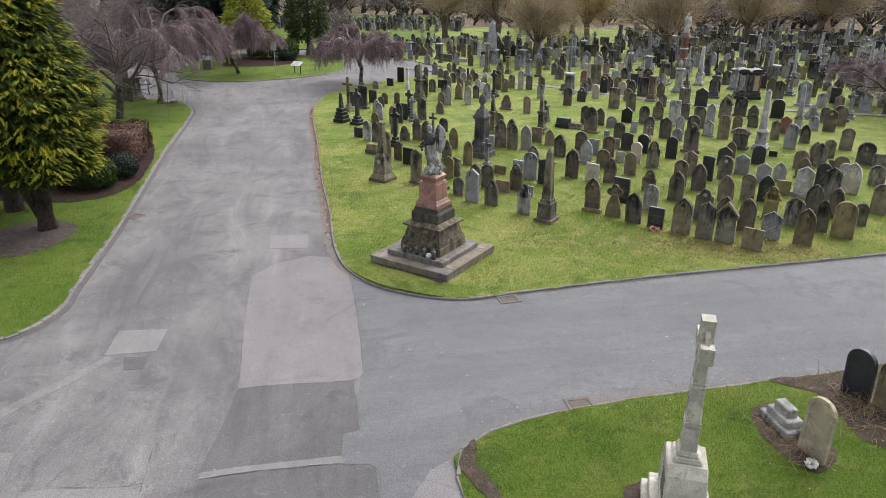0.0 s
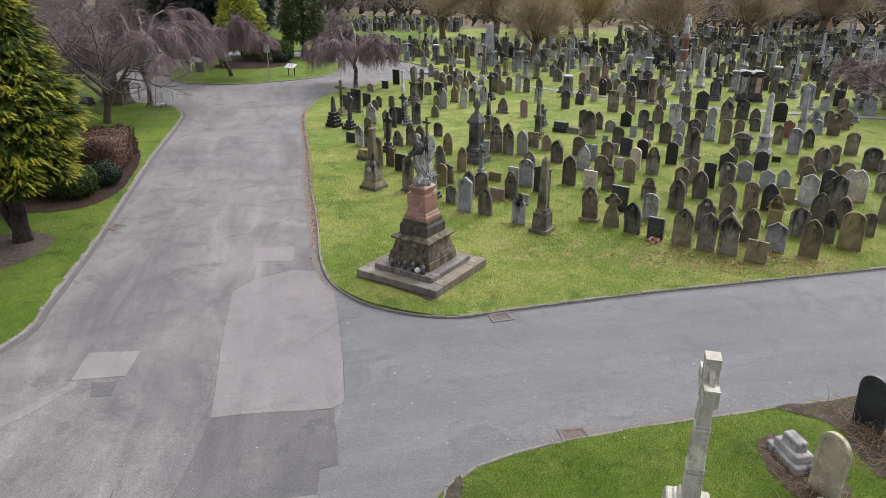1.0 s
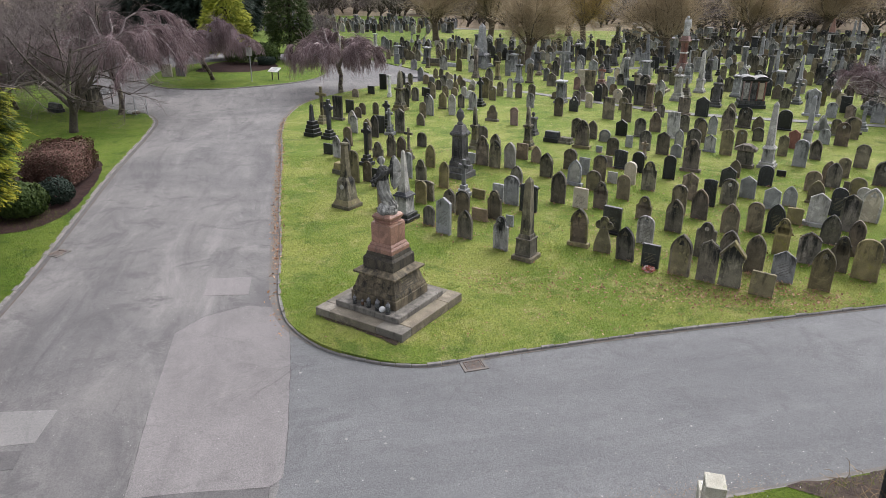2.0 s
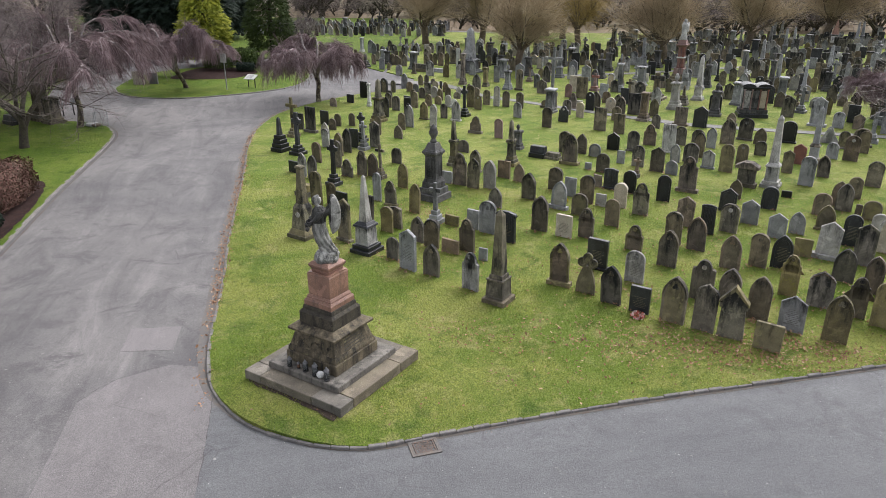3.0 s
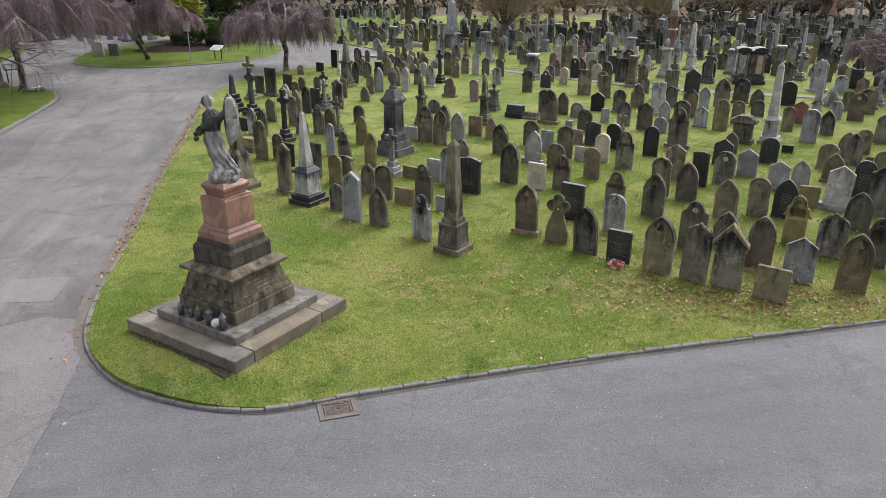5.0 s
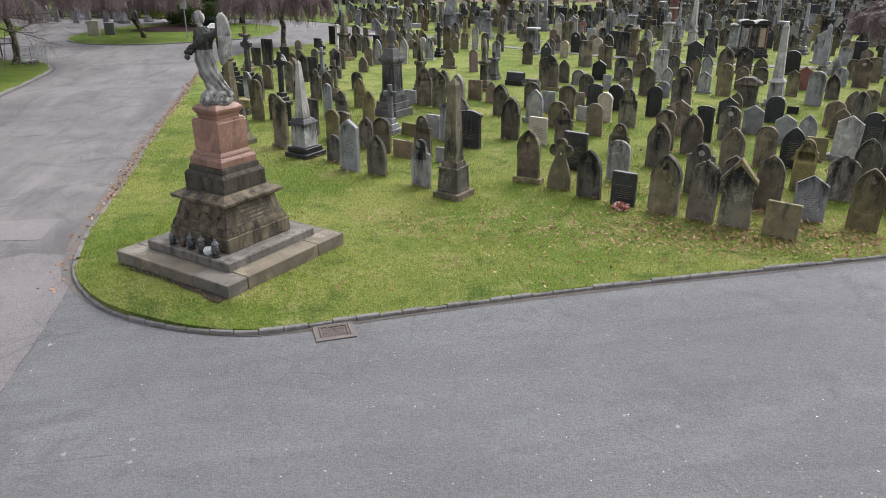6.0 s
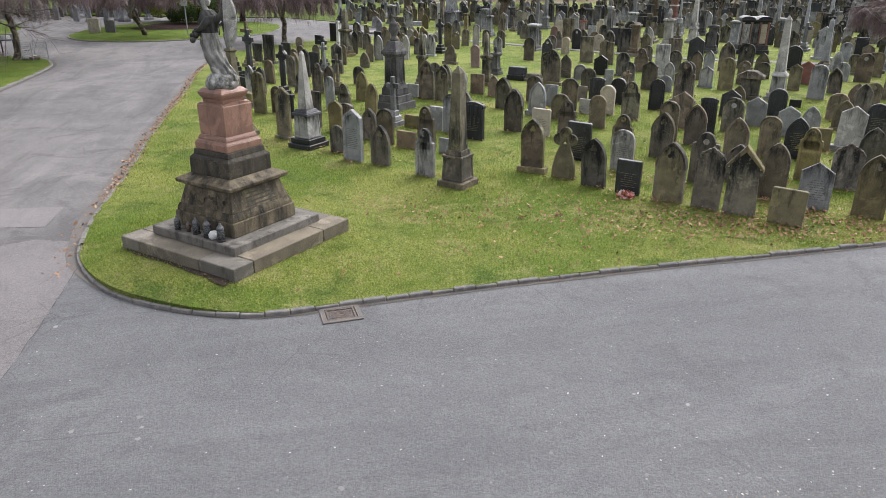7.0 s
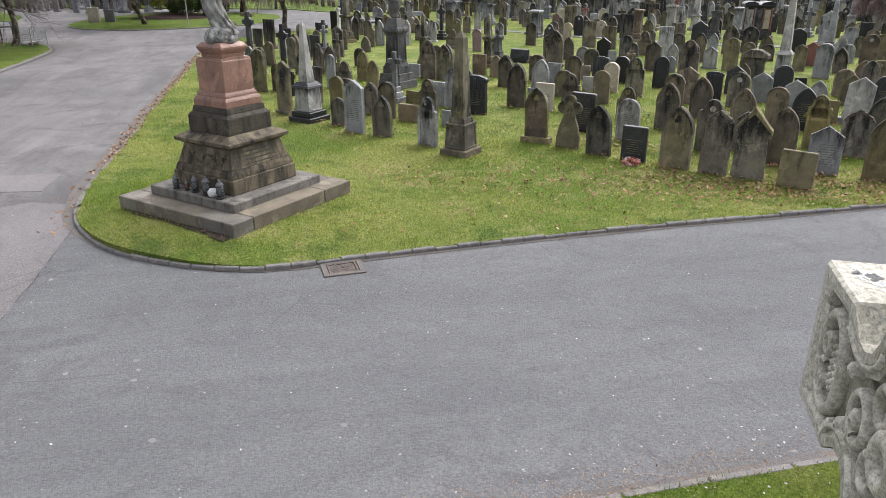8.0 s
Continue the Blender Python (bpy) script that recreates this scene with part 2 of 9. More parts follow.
def road_material(name, a, b, stain, way=14.5, worn=0.5):
    """Old asphalt: long wheel-worn streaks, faint stains, coarse aggregate, pale grit and hairline cracks."""
    n = Nodes(name)
    w = n.where("world")
    c = n.mix(n.ramp(n.noise(w, 0.2, 9.0, 0.7, 0.6), 0.4, 0.6), a, b)
    turned = n.node("ShaderNodeMapping", Vector=w)
    turned.vector_type = "TEXTURE"
    turned.inputs["Rotation"].default_value = (0, 0, radians(way))
    turned.inputs["Scale"].default_value = (1.0, 5.0, 1.0)
    tracks = n.noise(turned.outputs[0], 0.8, 10.0, 0.72, 0.9)
    c = n.mix(n.times(n.ramp(tracks, 0.52, 0.66), worn), c, n.mix(1.0, c, (1.42, 1.41, 1.4), "MULTIPLY"))
    c = n.mix(n.times(n.ramp(tracks, 0.48, 0.38), worn), c, n.mix(1.0, c, (0.7, 0.7, 0.71), "MULTIPLY"))
    c = n.mix(n.times(n.ramp(n.noise(w, 0.7, 9.0, 0.75, 0.8), 0.53, 0.62), 0.75), c, stain)
    c = n.mix(n.times(n.ramp(n.noise(w, 3.2, 6.0, 0.75, 1.0), 0.6, 0.72), 0.35), c, (0.24, 0.225, 0.205))
    c = n.mix(n.times(n.ramp(n.noise(w, 5.0, 5.0, 0.7), 0.56, 0.72), 0.3), c, n.mix(1.0, c, (0.66, 0.65, 0.65), "MULTIPLY"))
    cells = n.node("ShaderNodeTexVoronoi", Vector=n.mix(0.12, w, n.node("ShaderNodeTexNoise", Vector=w, Scale=1.3, Detail=4.0).outputs["Color"], "ADD"), Scale=0.42)
    cells.feature = "DISTANCE_TO_EDGE"
    crack = n.times(n.ramp(cells.outputs["Distance"], 0.006, 0.0), n.ramp(n.noise(w, 0.5, 3.0), 0.5, 0.62))
    c = n.mix(n.times(crack, 0.4), c, (0.05, 0.048, 0.047))
    chips = n.noise(w, 42.0, 4.0, 0.8)
    g = n.noise(w, 120.0, 2.0, 0.9)
    c = n.mix(n.ramp(chips, 0.36, 0.64), n.mix(1.0, c, (0.68, 0.68, 0.68), "MULTIPLY"), n.mix(1.0, c, (1.2, 1.2, 1.19), "MULTIPLY"))
    c = n.mix(n.ramp(g, 0.38, 0.62), n.mix(1.0, c, (0.84, 0.84, 0.84), "MULTIPLY"), n.mix(1.0, c, (1.12, 1.12, 1.12), "MULTIPLY"))
    grit = n.node("ShaderNodeTexVoronoi", Vector=w, Scale=9.0)
    c = n.mix(n.times(n.times(n.ramp(grit.outputs["Distance"], 0.1, 0.06), n.ramp(n.noise(w, 2.3, 3.0), 0.52, 0.6)), 0.7), c, (0.42, 0.41, 0.39))
    return n.done(c, 0.86, chips, 0.012, gloss=0.35)


GRASS_TONES = ((0.113, 0.16, 0.027), (0.194, 0.213, 0.057), (0.3, 0.266, 0.13))
FRESH_TONES = ((0.066, 0.11, 0.011), (0.102, 0.14, 0.021), (0.148, 0.152, 0.043))
GRASS, GRASS_FRESH = lawn_material("worn_grass", *GRASS_TONES), lawn_material("fresh_grass", *FRESH_TONES)
BLADE, BLADE_FRESH = lawn_material("worn_grass_blades", *GRASS_TONES, True), lawn_material("fresh_grass_blades", *FRESH_TONES, True)
ROAD = road_material("weathered_asphalt", (0.17, 0.161, 0.158), (0.118, 0.113, 0.114), (0.092, 0.088, 0.089), worn=0.75)
TAR_LIGHT = road_material("pale_asphalt_patch", (0.212, 0.205, 0.2), (0.185, 0.178, 0.175), (0.158, 0.152, 0.15))
TAR_FILL = road_material("trench_fill_asphalt", (0.19, 0.182, 0.178), (0.165, 0.158, 0.155), (0.14, 0.134, 0.132))
TAR_DARK = road_material("dark_asphalt_patch", (0.118, 0.112, 0.112), (0.092, 0.088, 0.089), (0.074, 0.071, 0.072))
TAR_WARM = road_material("buff_asphalt_patch", (0.194, 0.18, 0.18), (0.168, 0.156, 0.156), (0.142, 0.132, 0.132), worn=0.35)
MEADOW = mottled("winter_meadow", ((0.2, 0.15, 0.095), (0.13, 0.11, 0.062), (0.31, 0.225, 0.145)), (0.05, 0.3), grain=4.0)
DRY_EARTH = mottled("dry_trodden_earth", ((0.105, 0.078, 0.064), (0.062, 0.046, 0.038), (0.16, 0.135, 0.118)), (1.5, 6.0), depth=0.02)
SOIL = mottled("bare_soil", ((0.036, 0.019, 0.017), (0.02, 0.012, 0.011), (0.062, 0.034, 0.028)), (1.5, 6.0), depth=0.03, grain=26.0, gloss=0.12)
EARTH = mottled("bare_earth", ((0.075, 0.055, 0.045), (0.048, 0.036, 0.03), (0.12, 0.09, 0.07)), (1.5, 6.0), depth=0.03, grain=30.0, gloss=0.15)
KERB = mottled("kerb_stone", ((0.22, 0.208, 0.2), (0.155, 0.147, 0.144), (0.28, 0.255, 0.23)), (1.2, 7.0))
BARK = mottled("mossy_dark_bark", ((0.075, 0.062, 0.05), (0.045, 0.038, 0.032), (0.1, 0.095, 0.055)), (3.0, 9.0), rough=0.95, depth=0.02, grain=30.0)
BARK_CYPRESS = mottled("fluted_cypress_bark", ((0.05, 0.037, 0.031), (0.028, 0.021, 0.018), (0.075, 0.06, 0.05)), (3.0, 9.0), rough=0.95, depth=0.03, grain=22.0, gloss=0.1)
TWIG_PURPLE = island_material("purple_grey_twigs", ((0.1, 0.064, 0.069), (0.185, 0.127, 0.133), (0.33, 0.26, 0.26)))
TWIG_BROWN = island_material("brown_twigs", ((0.23, 0.195, 0.163), (0.34, 0.295, 0.25), (0.47, 0.415, 0.355)))
TWIG_WILLOW = island_material("olive_brown_shoots", ((0.24, 0.18, 0.108), (0.37, 0.29, 0.185), (0.5, 0.405, 0.28)))
BARK_WILLOW = mottled("ridged_brown_bark", ((0.15, 0.115, 0.08), (0.095, 0.073, 0.053), (0.2, 0.165, 0.125)), (3.0, 9.0), rough=0.95, depth=0.03, grain=20.0)
BARK_PALE = mottled("silvery_cherry_bark", ((0.3, 0.26, 0.25), (0.17, 0.14, 0.14), (0.42, 0.38, 0.36)), (3.0, 9.0), rough=0.85, depth=0.01, grain=30.0)
BARK_PATCHY = mottled("lichen_patched_bark", ((0.07, 0.055, 0.045), (0.05, 0.04, 0.035), (0.32, 0.29, 0.19)), (3.0, 4.0), rough=0.95, depth=0.02, grain=30.0)
TWIG_GOLD = island_material("yellow_willow_twigs", ((0.24, 0.17, 0.055), (0.38, 0.28, 0.1), (0.18, 0.13, 0.055)))
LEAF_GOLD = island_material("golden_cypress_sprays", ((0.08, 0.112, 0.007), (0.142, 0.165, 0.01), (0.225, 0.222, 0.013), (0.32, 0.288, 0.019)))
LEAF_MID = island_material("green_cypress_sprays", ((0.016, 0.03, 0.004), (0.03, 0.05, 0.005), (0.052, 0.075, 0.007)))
LEAF_OLIVE = island_material("olive_cypress_sprays", ((0.02, 0.034, 0.008), (0.035, 0.055, 0.012), (0.05, 0.074, 0.016), (0.028, 0.044, 0.01)))
# darker green that paints the shade inside and between the cypress clumps
LEAF_SHADED = island_material("shaded_inner_sprays", ((0.014, 0.028, 0.007), (0.03, 0.052, 0.011), (0.02, 0.036, 0.009)))
LEAF_LIME = island_material("bright_cypress_sprays", ((0.1, 0.135, 0.012), (0.25, 0.28, 0.026), (0.42, 0.42, 0.05)))
LEAF_DARK = island_material("dark_conifer_sprays", ((0.01, 0.018, 0.013), (0.027, 0.042, 0.03), (0.018, 0.028, 0.02)))
LEAF_HEDGE = island_material("evergreen_leaves", ((0.02, 0.035, 0.01), (0.05, 0.075, 0.015), (0.03, 0.05, 0.012)))
LEAF_RED = island_material("russet_leaves", ((0.09, 0.046, 0.038), (0.19, 0.1, 0.082), (0.06, 0.045, 0.028), (0.13, 0.075, 0.055)))
LITTER = island_material("fallen_leaves", ((0.2, 0.1, 0.055), (0.32, 0.18, 0.1), (0.12, 0.06, 0.038), (0.45, 0.31, 0.2)))
STRAW = island_material("dry_stalks", ((0.22, 0.15, 0.08), (0.32, 0.24, 0.14), (0.13, 0.09, 0.055)))
IRON = mottled("rusty_iron", ((0.13, 0.1, 0.085), (0.085, 0.068, 0.06), (0.19, 0.12, 0.085)), (6.0, 20.0), rough=0.6)
PAINT_BLACK = mottled("black_paint", ((0.02, 0.02, 0.02), (0.03, 0.03, 0.03), (0.04, 0.04, 0.04)), (5.0, 20.0), rough=0.5)
PAINT_WHITE = mottled("white_paint", ((0.75, 0.75, 0.74), (0.65, 0.65, 0.64), (0.55, 0.55, 0.53)), (3.0, 9.0), rough=0.4)
STEEL = mottled("galvanised_steel", ((0.35, 0.36, 0.37), (0.28, 0.29, 0.3), (0.42, 0.42, 0.42)), (5.0, 30.0), rough=0.45)
DULL_STEEL = mottled("dull_lantern_metal", ((0.14, 0.14, 0.145), (0.08, 0.08, 0.085), (0.24, 0.24, 0.245)), (9.0, 40.0), "object", rough=0.4)
LITTER_DULL = island_material("weathered_leaf_fragments", ((0.22, 0.15, 0.1), (0.3, 0.22, 0.16), (0.13, 0.085, 0.06), (0.36, 0.28, 0.2)))
LETTER = mottled("faded_lettering", ((0.1, 0.092, 0.078), (0.08, 0.074, 0.064), (0.13, 0.12, 0.1)), (9.0, 30.0))
LETTER_GOLD = mottled("gilded_lettering", ((0.27, 0.235, 0.15), (0.2, 0.17, 0.1), (0.33, 0.3, 0.22)), (9.0, 30.0), rough=0.5)


# ---- mesh helpers ----
YAW = -30.0


def finish(name, bm, material, smooth=False, second=None):
    me = bpy.data.meshes.new(name)
    bmesh.ops.recalc_face_normals(bm, faces=bm.faces)
    bm.to_mesh(me)
    bm.free()
    me.materials.append(material)
    if second:
        me.materials.append(second)
    if smooth:
        me.shade_smooth()
    return me


def part(name, bm, material, parent=None, label="", smooth=False, second=None):
    ob = new(name, finish(name, bm, material, smooth, second))
    ob.parent = parent
    return tagged(ob, label)


def raw(name, verts, faces, material, smooth=False):
    me = bpy.data.meshes.new(name)
    me.from_pydata([tuple(v) for v in verts], [], faces)
    me.materials.append(material)
    if smooth:
        me.shade_smooth()
    return me


def thing(name, x, y, z, yaw, label, category, group="", kind=""):
    ob = new(name)
    ob.empty_display_size = 0.2
    ob.matrix_world = pose(x, y, z, 0, 0, yaw)
    return tagged(ob, label, category, group, kind)


def box(bm, sx, sy, z0, z1, cx=0.0, cy=0.0, top=None, bev=0.008):
    """A block with bevelled edges; top: the size of its upper face where it tapers."""
    tx, ty = top if top else (sx, sy)
    vs = []
    for (ax, ay), z in (((sx, sy), z0), ((tx, ty), z1)):
        for ix, iy in ((-1, -1), (1, -1), (1, 1), (-1, 1)):
            vs.append(bm.verts.new((cx + ix * ax / 2, cy + iy * ay / 2, z)))
    fs = [(3, 2, 1, 0), (4, 5, 6, 7), (0, 1, 5, 4), (1, 2, 6, 5), (2, 3, 7, 6), (3, 0, 4, 7)]
    made = [bm.faces.new([vs[i] for i in f]) for f in fs]
    if bev:
        edges = list({e for f in made for e in f.edges})
        bmesh.ops.bevel(bm, geom=edges, offset=bev, segments=1, affect="EDGES", profile=0.5)
    return bm


def prism(bm, outline, thick, bev=0.008, inset=0.0, depth=0.0, y0=0.0):
    """An upright slab: an outline of (x, z) with thickness along y, its front towards -y."""
    before = set(bm.faces)
    front = [bm.verts.new((x, y0 - thick / 2, z)) for x, z in outline]
    back = [bm.verts.new((x, y0 + thick / 2, z)) for x, z in outline]
    ff = bm.faces.new(front)
    fb = bm.faces.new(list(reversed(back)))
    n = len(outline)
    side = [bm.faces.new((front[i], back[i], back[(i + 1) % n], front[(i + 1) % n])) for i in range(n)]
    if bev:
        edges = list(set(ff.edges) | set(fb.edges))
        bmesh.ops.bevel(bm, geom=edges, offset=bev, segments=1, affect="EDGES", profile=0.5)
    if inset:
        bm.normal_update()
        ff = max((f for f in bm.faces if f not in before and f.normal.y < -0.9), key=lambda f: f.calc_area())
        bmesh.ops.inset_region(bm, faces=[ff], thickness=inset, depth=0.0, use_even_offset=True)
        bmesh.ops.inset_region(bm, faces=[ff], thickness=0.012, depth=-depth, use_even_offset=True)
    return bm


def lathe(bm, rings, sides=16, cx=0.0, cy=0.0):
    """A turned form: rings of (z, radius)."""
    loops = []
    for z, r in rings:
        loops.append([bm.verts.new((cx + r * math.cos(math.tau * i / sides), cy + r * math.sin(math.tau * i / sides), z)) for i in range(sides)])
    for a, b in zip(loops, loops[1:]):
        for i in range(sides):
            bm.faces.new((a[i], a[(i + 1) % sides], b[(i + 1) % sides], b[i]))
    bm.faces.new(list(reversed(loops[0])))
    bm.faces.new(loops[-1])
    return bm


def smooth_line(points, step=0.5, closed=False):
    """A smooth line through a few corner points, in even steps."""
    p = [Vector((*q, 0)) for q in points]
    n = len(p)
    fine = []
    for i in range(n if closed else n - 1):
        a, b = p[i], p[(i + 1) % n]
        q0 = p[(i - 1) % n] if closed or i else a
        q1 = p[(i + 2) % n] if closed or i + 2 < n else b
        for k in range(24):
            t = k / 24
            fine.append(0.5 * ((2 * a) + (b - q0) * t + (2 * q0 - 5 * a + 4 * b - q1) * t * t + (3 * a - q0 - 3 * b + q1) * t * t * t))
    fine.append(p[0] if closed else p[-1])
    out, left = [fine[0]], step
    for a, b in zip(fine, fine[1:]):
        seg = (b - a).length
        while seg >= left and seg > 0:
            a = a + (b - a) * (left / seg)
            out.append(a.copy())
            seg = (b - a).length
            left = step
        left -= seg
    return out


def sheet(name, outline, z, material, label, thick=0.1, category="ground"):
    """A flat slab with the given outline."""
    bm = bmesh.new()
    top = [bm.verts.new((v[0], v[1], z)) for v in outline]
    low = [bm.verts.new((v[0], v[1], z - thick)) for v in outline]
    bm.faces.new(top)
    n = len(top)
    for i in range(n):
        bm.faces.new((top[i], low[i], low[(i + 1) % n], top[(i + 1) % n]))
    bmesh.ops.triangulate(bm, faces=[f for f in bm.faces if len(f.verts) > 4])
    return tagged(part(name, bm, material), label, category, kind="structure")


# ---- ground, roads and lawns ----
bm = bmesh.new()
bmesh.ops.create_grid(bm, x_segments=8, y_segments=8, size=3000)
bmesh.ops.translate(bm, vec=(0, 0, -0.16), verts=bm.verts)
tagged(part("ground", bm, MEADOW), "rough winter grassland reaching to the horizon", "ground", kind="structure")
sheet("road", [(-70, -40), (70, -40), (70, 40), (10, 62), (-4, 72), (-40, 72), (-70, 60)], -0.06, ROAD, "weathered grey asphalt cemetery drive with patched repairs", category="road")

WEDGE_EDGE = [(-3.2, 56.2), (-6.5, 53.6), (-8.5, 50.7), (-9.67, 48.2), (-10.15, 45.9), (-9.93, 42.0), (-9.08, 38.0), (-8.13, 34.6), (-7.2, 31.1), (-6.08, 26.75), (-5.07, 23.3), (-4.38, 20.6), (-3.96, 19.25), (-3.5, 18.26), (-2.83, 17.46), (-2.1, 16.93), (-1.0, 16.56), (0.05, 16.53), (1.1, 16.92), (2.6, 17.46), (5.0, 18.27), (7.6, 19.04), (10.4, 19.88), (14.0, 20.95), (22.0, 23.4), (34.0, 27.3)]
LEFT_EDGE = [(-40, 6.0), (-24, 9.4), (-14.5, 12.1), (-11.4, 13.2), (-10.55, 13.85), (-10.27, 14.6), (-10.24, 15.3), (-10.55, 16.4), (-11.3, 19.6), (-11.98, 22.2), (-13.0, 25.9), (-14.2, 30.2), (-15.0, 33.4), (-16.2, 38.3), (-17.05, 40.9), (-18.4, 42.8), (-19.8, 43.8), (-22.5, 44.6), (-25.5, 49.0), (-28.5, 55.0), (-31.5, 62.0), (-40.0, 70.0)]
RIGHT_EDGE = [(3.6, -20), (2.1, 2.0), (1.0, 7.0), (0.2, 9.0), (0.07, 9.5), (-0.05, 10.05), (0.1, 10.35), (0.55, 10.85), (1.5, 11.42), (2.6, 11.84), (3.8, 12.25), (5.0, 12.6), (7.4, 13.28), (12.0, 14.7), (22.0, 17.8), (34.0, 21.5)]
ISLAND_EDGE = [(-24.3, 56.2), (-23.2, 53.6), (-21.5, 52.0), (-19.4, 51.4), (-17.3, 51.6), (-15.2, 52.8), (-13.3, 54.3), (-11.8, 56.6), (-11.6, 60.8), (-13.2, 65.0), (-18.0, 67.5), (-23.0, 65.0), (-24.9, 60.8)]
wedge, left, right, island = smooth_line(WEDGE_EDGE), smooth_line(LEFT_EDGE), smooth_line(RIGHT_EDGE), smooth_line(ISLAND_EDGE, closed=True)


def rise(x, y):
    """The height of the lawn: a low mound under the angel monument, and small unevenness."""
    far_off = max(0.0, min(1.0, (math.hypot(x + 1.07, y - 18.95) - 1.7) / 1.1))
    mound = 0.13 * (1 - far_off * far_off * (3 - 2 * far_off))
    return mound + 0.02 * noise.noise((x * 0.5, y * 0.5, 3.0)) + 0.008 * noise.noise((x * 2.0, y * 2.0, 8.0))


def lawn(name, outline, label, spots, z=0.0, grass=GRASS_FRESH):
    """A lawn with its edge on the kerb line; spots: rectangles of ground with the spacing of their mesh points."""
    pts = [Vector((v[0], v[1])) for v in outline]
    n = len(pts)
    for x0, x1, y0, y1, step in spots:
        for i in range(int((x1 - x0) / step)):
            for j in range(int((y1 - y0) / step)):
                pts.append(Vector((x0 + (i + 0.5 * (j % 2)) * step, y0 + j * step)))
    vs, _, fs, *_ = geometry.delaunay_2d_cdt(pts, [(i, (i + 1) % n) for i in range(n)], [], 1, 0.001)
    bm = bmesh.new()
    made = [bm.verts.new((v.x, v.y, z + rise(v.x, v.y))) for v in vs]
    for f in fs:
        bm.faces.new([made[i] for i in f])
    edge = [e for e in bm.edges if len(e.link_faces) == 1]
    out = bmesh.ops.extrude_edge_only(bm, edges=edge)["geom"]
    for v in out:
        if isinstance(v, bmesh.types.BMVert):
            v.co.z = -0.12
    return tagged(part(name, bm, grass), label, "lawn", kind="structure")


lawn("lawn_main", [*wedge, (95, 46), (95, 99), (20, 99), (-6, 99), (-6, 64), (-3.4, 60.5)], "mown cemetery lawn with fallen leaves and yellow patches", [(-9, 16, 16, 30, 0.45), (-9, 40, 30, 86, 3.0)], 0.0, GRASS)
lawn("lawn_left", [*left, (-120, 70), (-120, 6)], "mown grass verge beside the drive", [(-30, -9, 12, 44, 1.5)])
lawn("lawn_right", [*right, (60, 29), (60, -20)], "bright mown lawn round a stone cross", [(0, 14, 6, 16, 0.5)])
lawn("lawn_island", island[:-1], "grass island in the drive", [(-24, -11, 52, 67, 2.0)])
lawn("lawn_far", [(-6.3, 64.2), (-9, 68), (-14, 72), (-40, 75), (-120, 78), (-120, 120), (-60, 125), (-6.3, 122)], "far lawn with rows of graves", [(-100, -8, 80, 118, 8.0)], -0.02)

# ---- gravestones ----
def arc(cx, cz, r, a0, a1, n):
    return [(cx + r * math.cos(radians(a0 + (a1 - a0) * i / n)), cz + r * math.sin(radians(a0 + (a1 - a0) * i / n))) for i in range(n + 1)]


def outline_of(style, w, h):
    """The front outline of a headstone, from its foot on the right round the top to its foot on the left."""
    a = w / 2
    if style == "gothic":
        r = w * 0.95
        rise = math.sqrt(r * r - (r - a) ** 2)
        sp = max(h - rise, h * 0.3)
        k = (h - sp) / rise
        right_side = [(a - r + x, sp + z * k) for x, z in arc(0, 0, r, 0, math.degrees(math.acos((r - a) / r)), 7)]
        top = right_side + [(-x, z) for x, z in reversed(right_side[:-1])]
    elif style == "round":
        rise = min(a * 0.92, h * 0.5)
        top = [(x * a, h - rise + z * rise) for x, z in arc(0, 0, 1, 0, 180, 14)]
    elif style == "wavy":
        s = h - w * 0.34
        top = [(a, s - 0.03), (a * 0.92, s)] + [(x * a * 0.92, s + 0.02 + (h - s - 0.02) * (1 - abs(x)) ** 0.8 + 0.014 * math.cos(x * 16)) for x in (0.85 - 0.17 * k for k in range(11))] + [(-a * 0.92, s), (-a, s - 0.03)]
    elif style == "hooded":
        sp = h - w * 0.62
        top = [(a * 0.86, sp), (0.0, h - 0.06), (-a * 0.86, sp)]
    elif style == "peak":
        sp = h - w * 0.32
        top = [(a, sp), (0.0, h), (-a, sp)]
    elif style == "shouldered":
        s = h - w * 0.62
        top = [(a, s - 0.02), (a, s), (a * 0.78, s + 0.02)] + [(x * a * 0.72, s + 0.05 + z * (h - s - 0.05)) for x, z in arc(0, 0, 1, 0, 180, 12)] + [(-a * 0.78, s + 0.02), (-a, s), (-a, s - 0.02)]
    elif style == "eared":
        s = h - w * 0.5
        top = [(a, s)] + arc(a * 0.8, s, a * 0.2, 0, 120, 3)[1:] + [(x * a * 0.66, s + 0.02 + z * (h - s - 0.02)) for x, z in arc(0, 0, 1, 8, 172, 10)] + arc(-a * 0.8, s, a * 0.2, 60, 180, 3)[:-1] + [(-a, s)]
    elif style == "scroll":
        s = h - a * 0.35
        top = [(a * 0.94, s - 0.06)] + arc(a * 0.82, s, a * 0.22, -60, 110, 5) + [(a * 0.3, h), (-a * 0.3, h)] + arc(-a * 0.82, s, a * 0.22, 70, 240, 5) + [(-a * 0.94, s - 0.06)]
    else:
        top = [(a, h - 0.025), (a * 0.94, h), (-a * 0.94, h), (-a, h - 0.025)]
    return [(a, -0.1), *top, (-a, -0.1)]


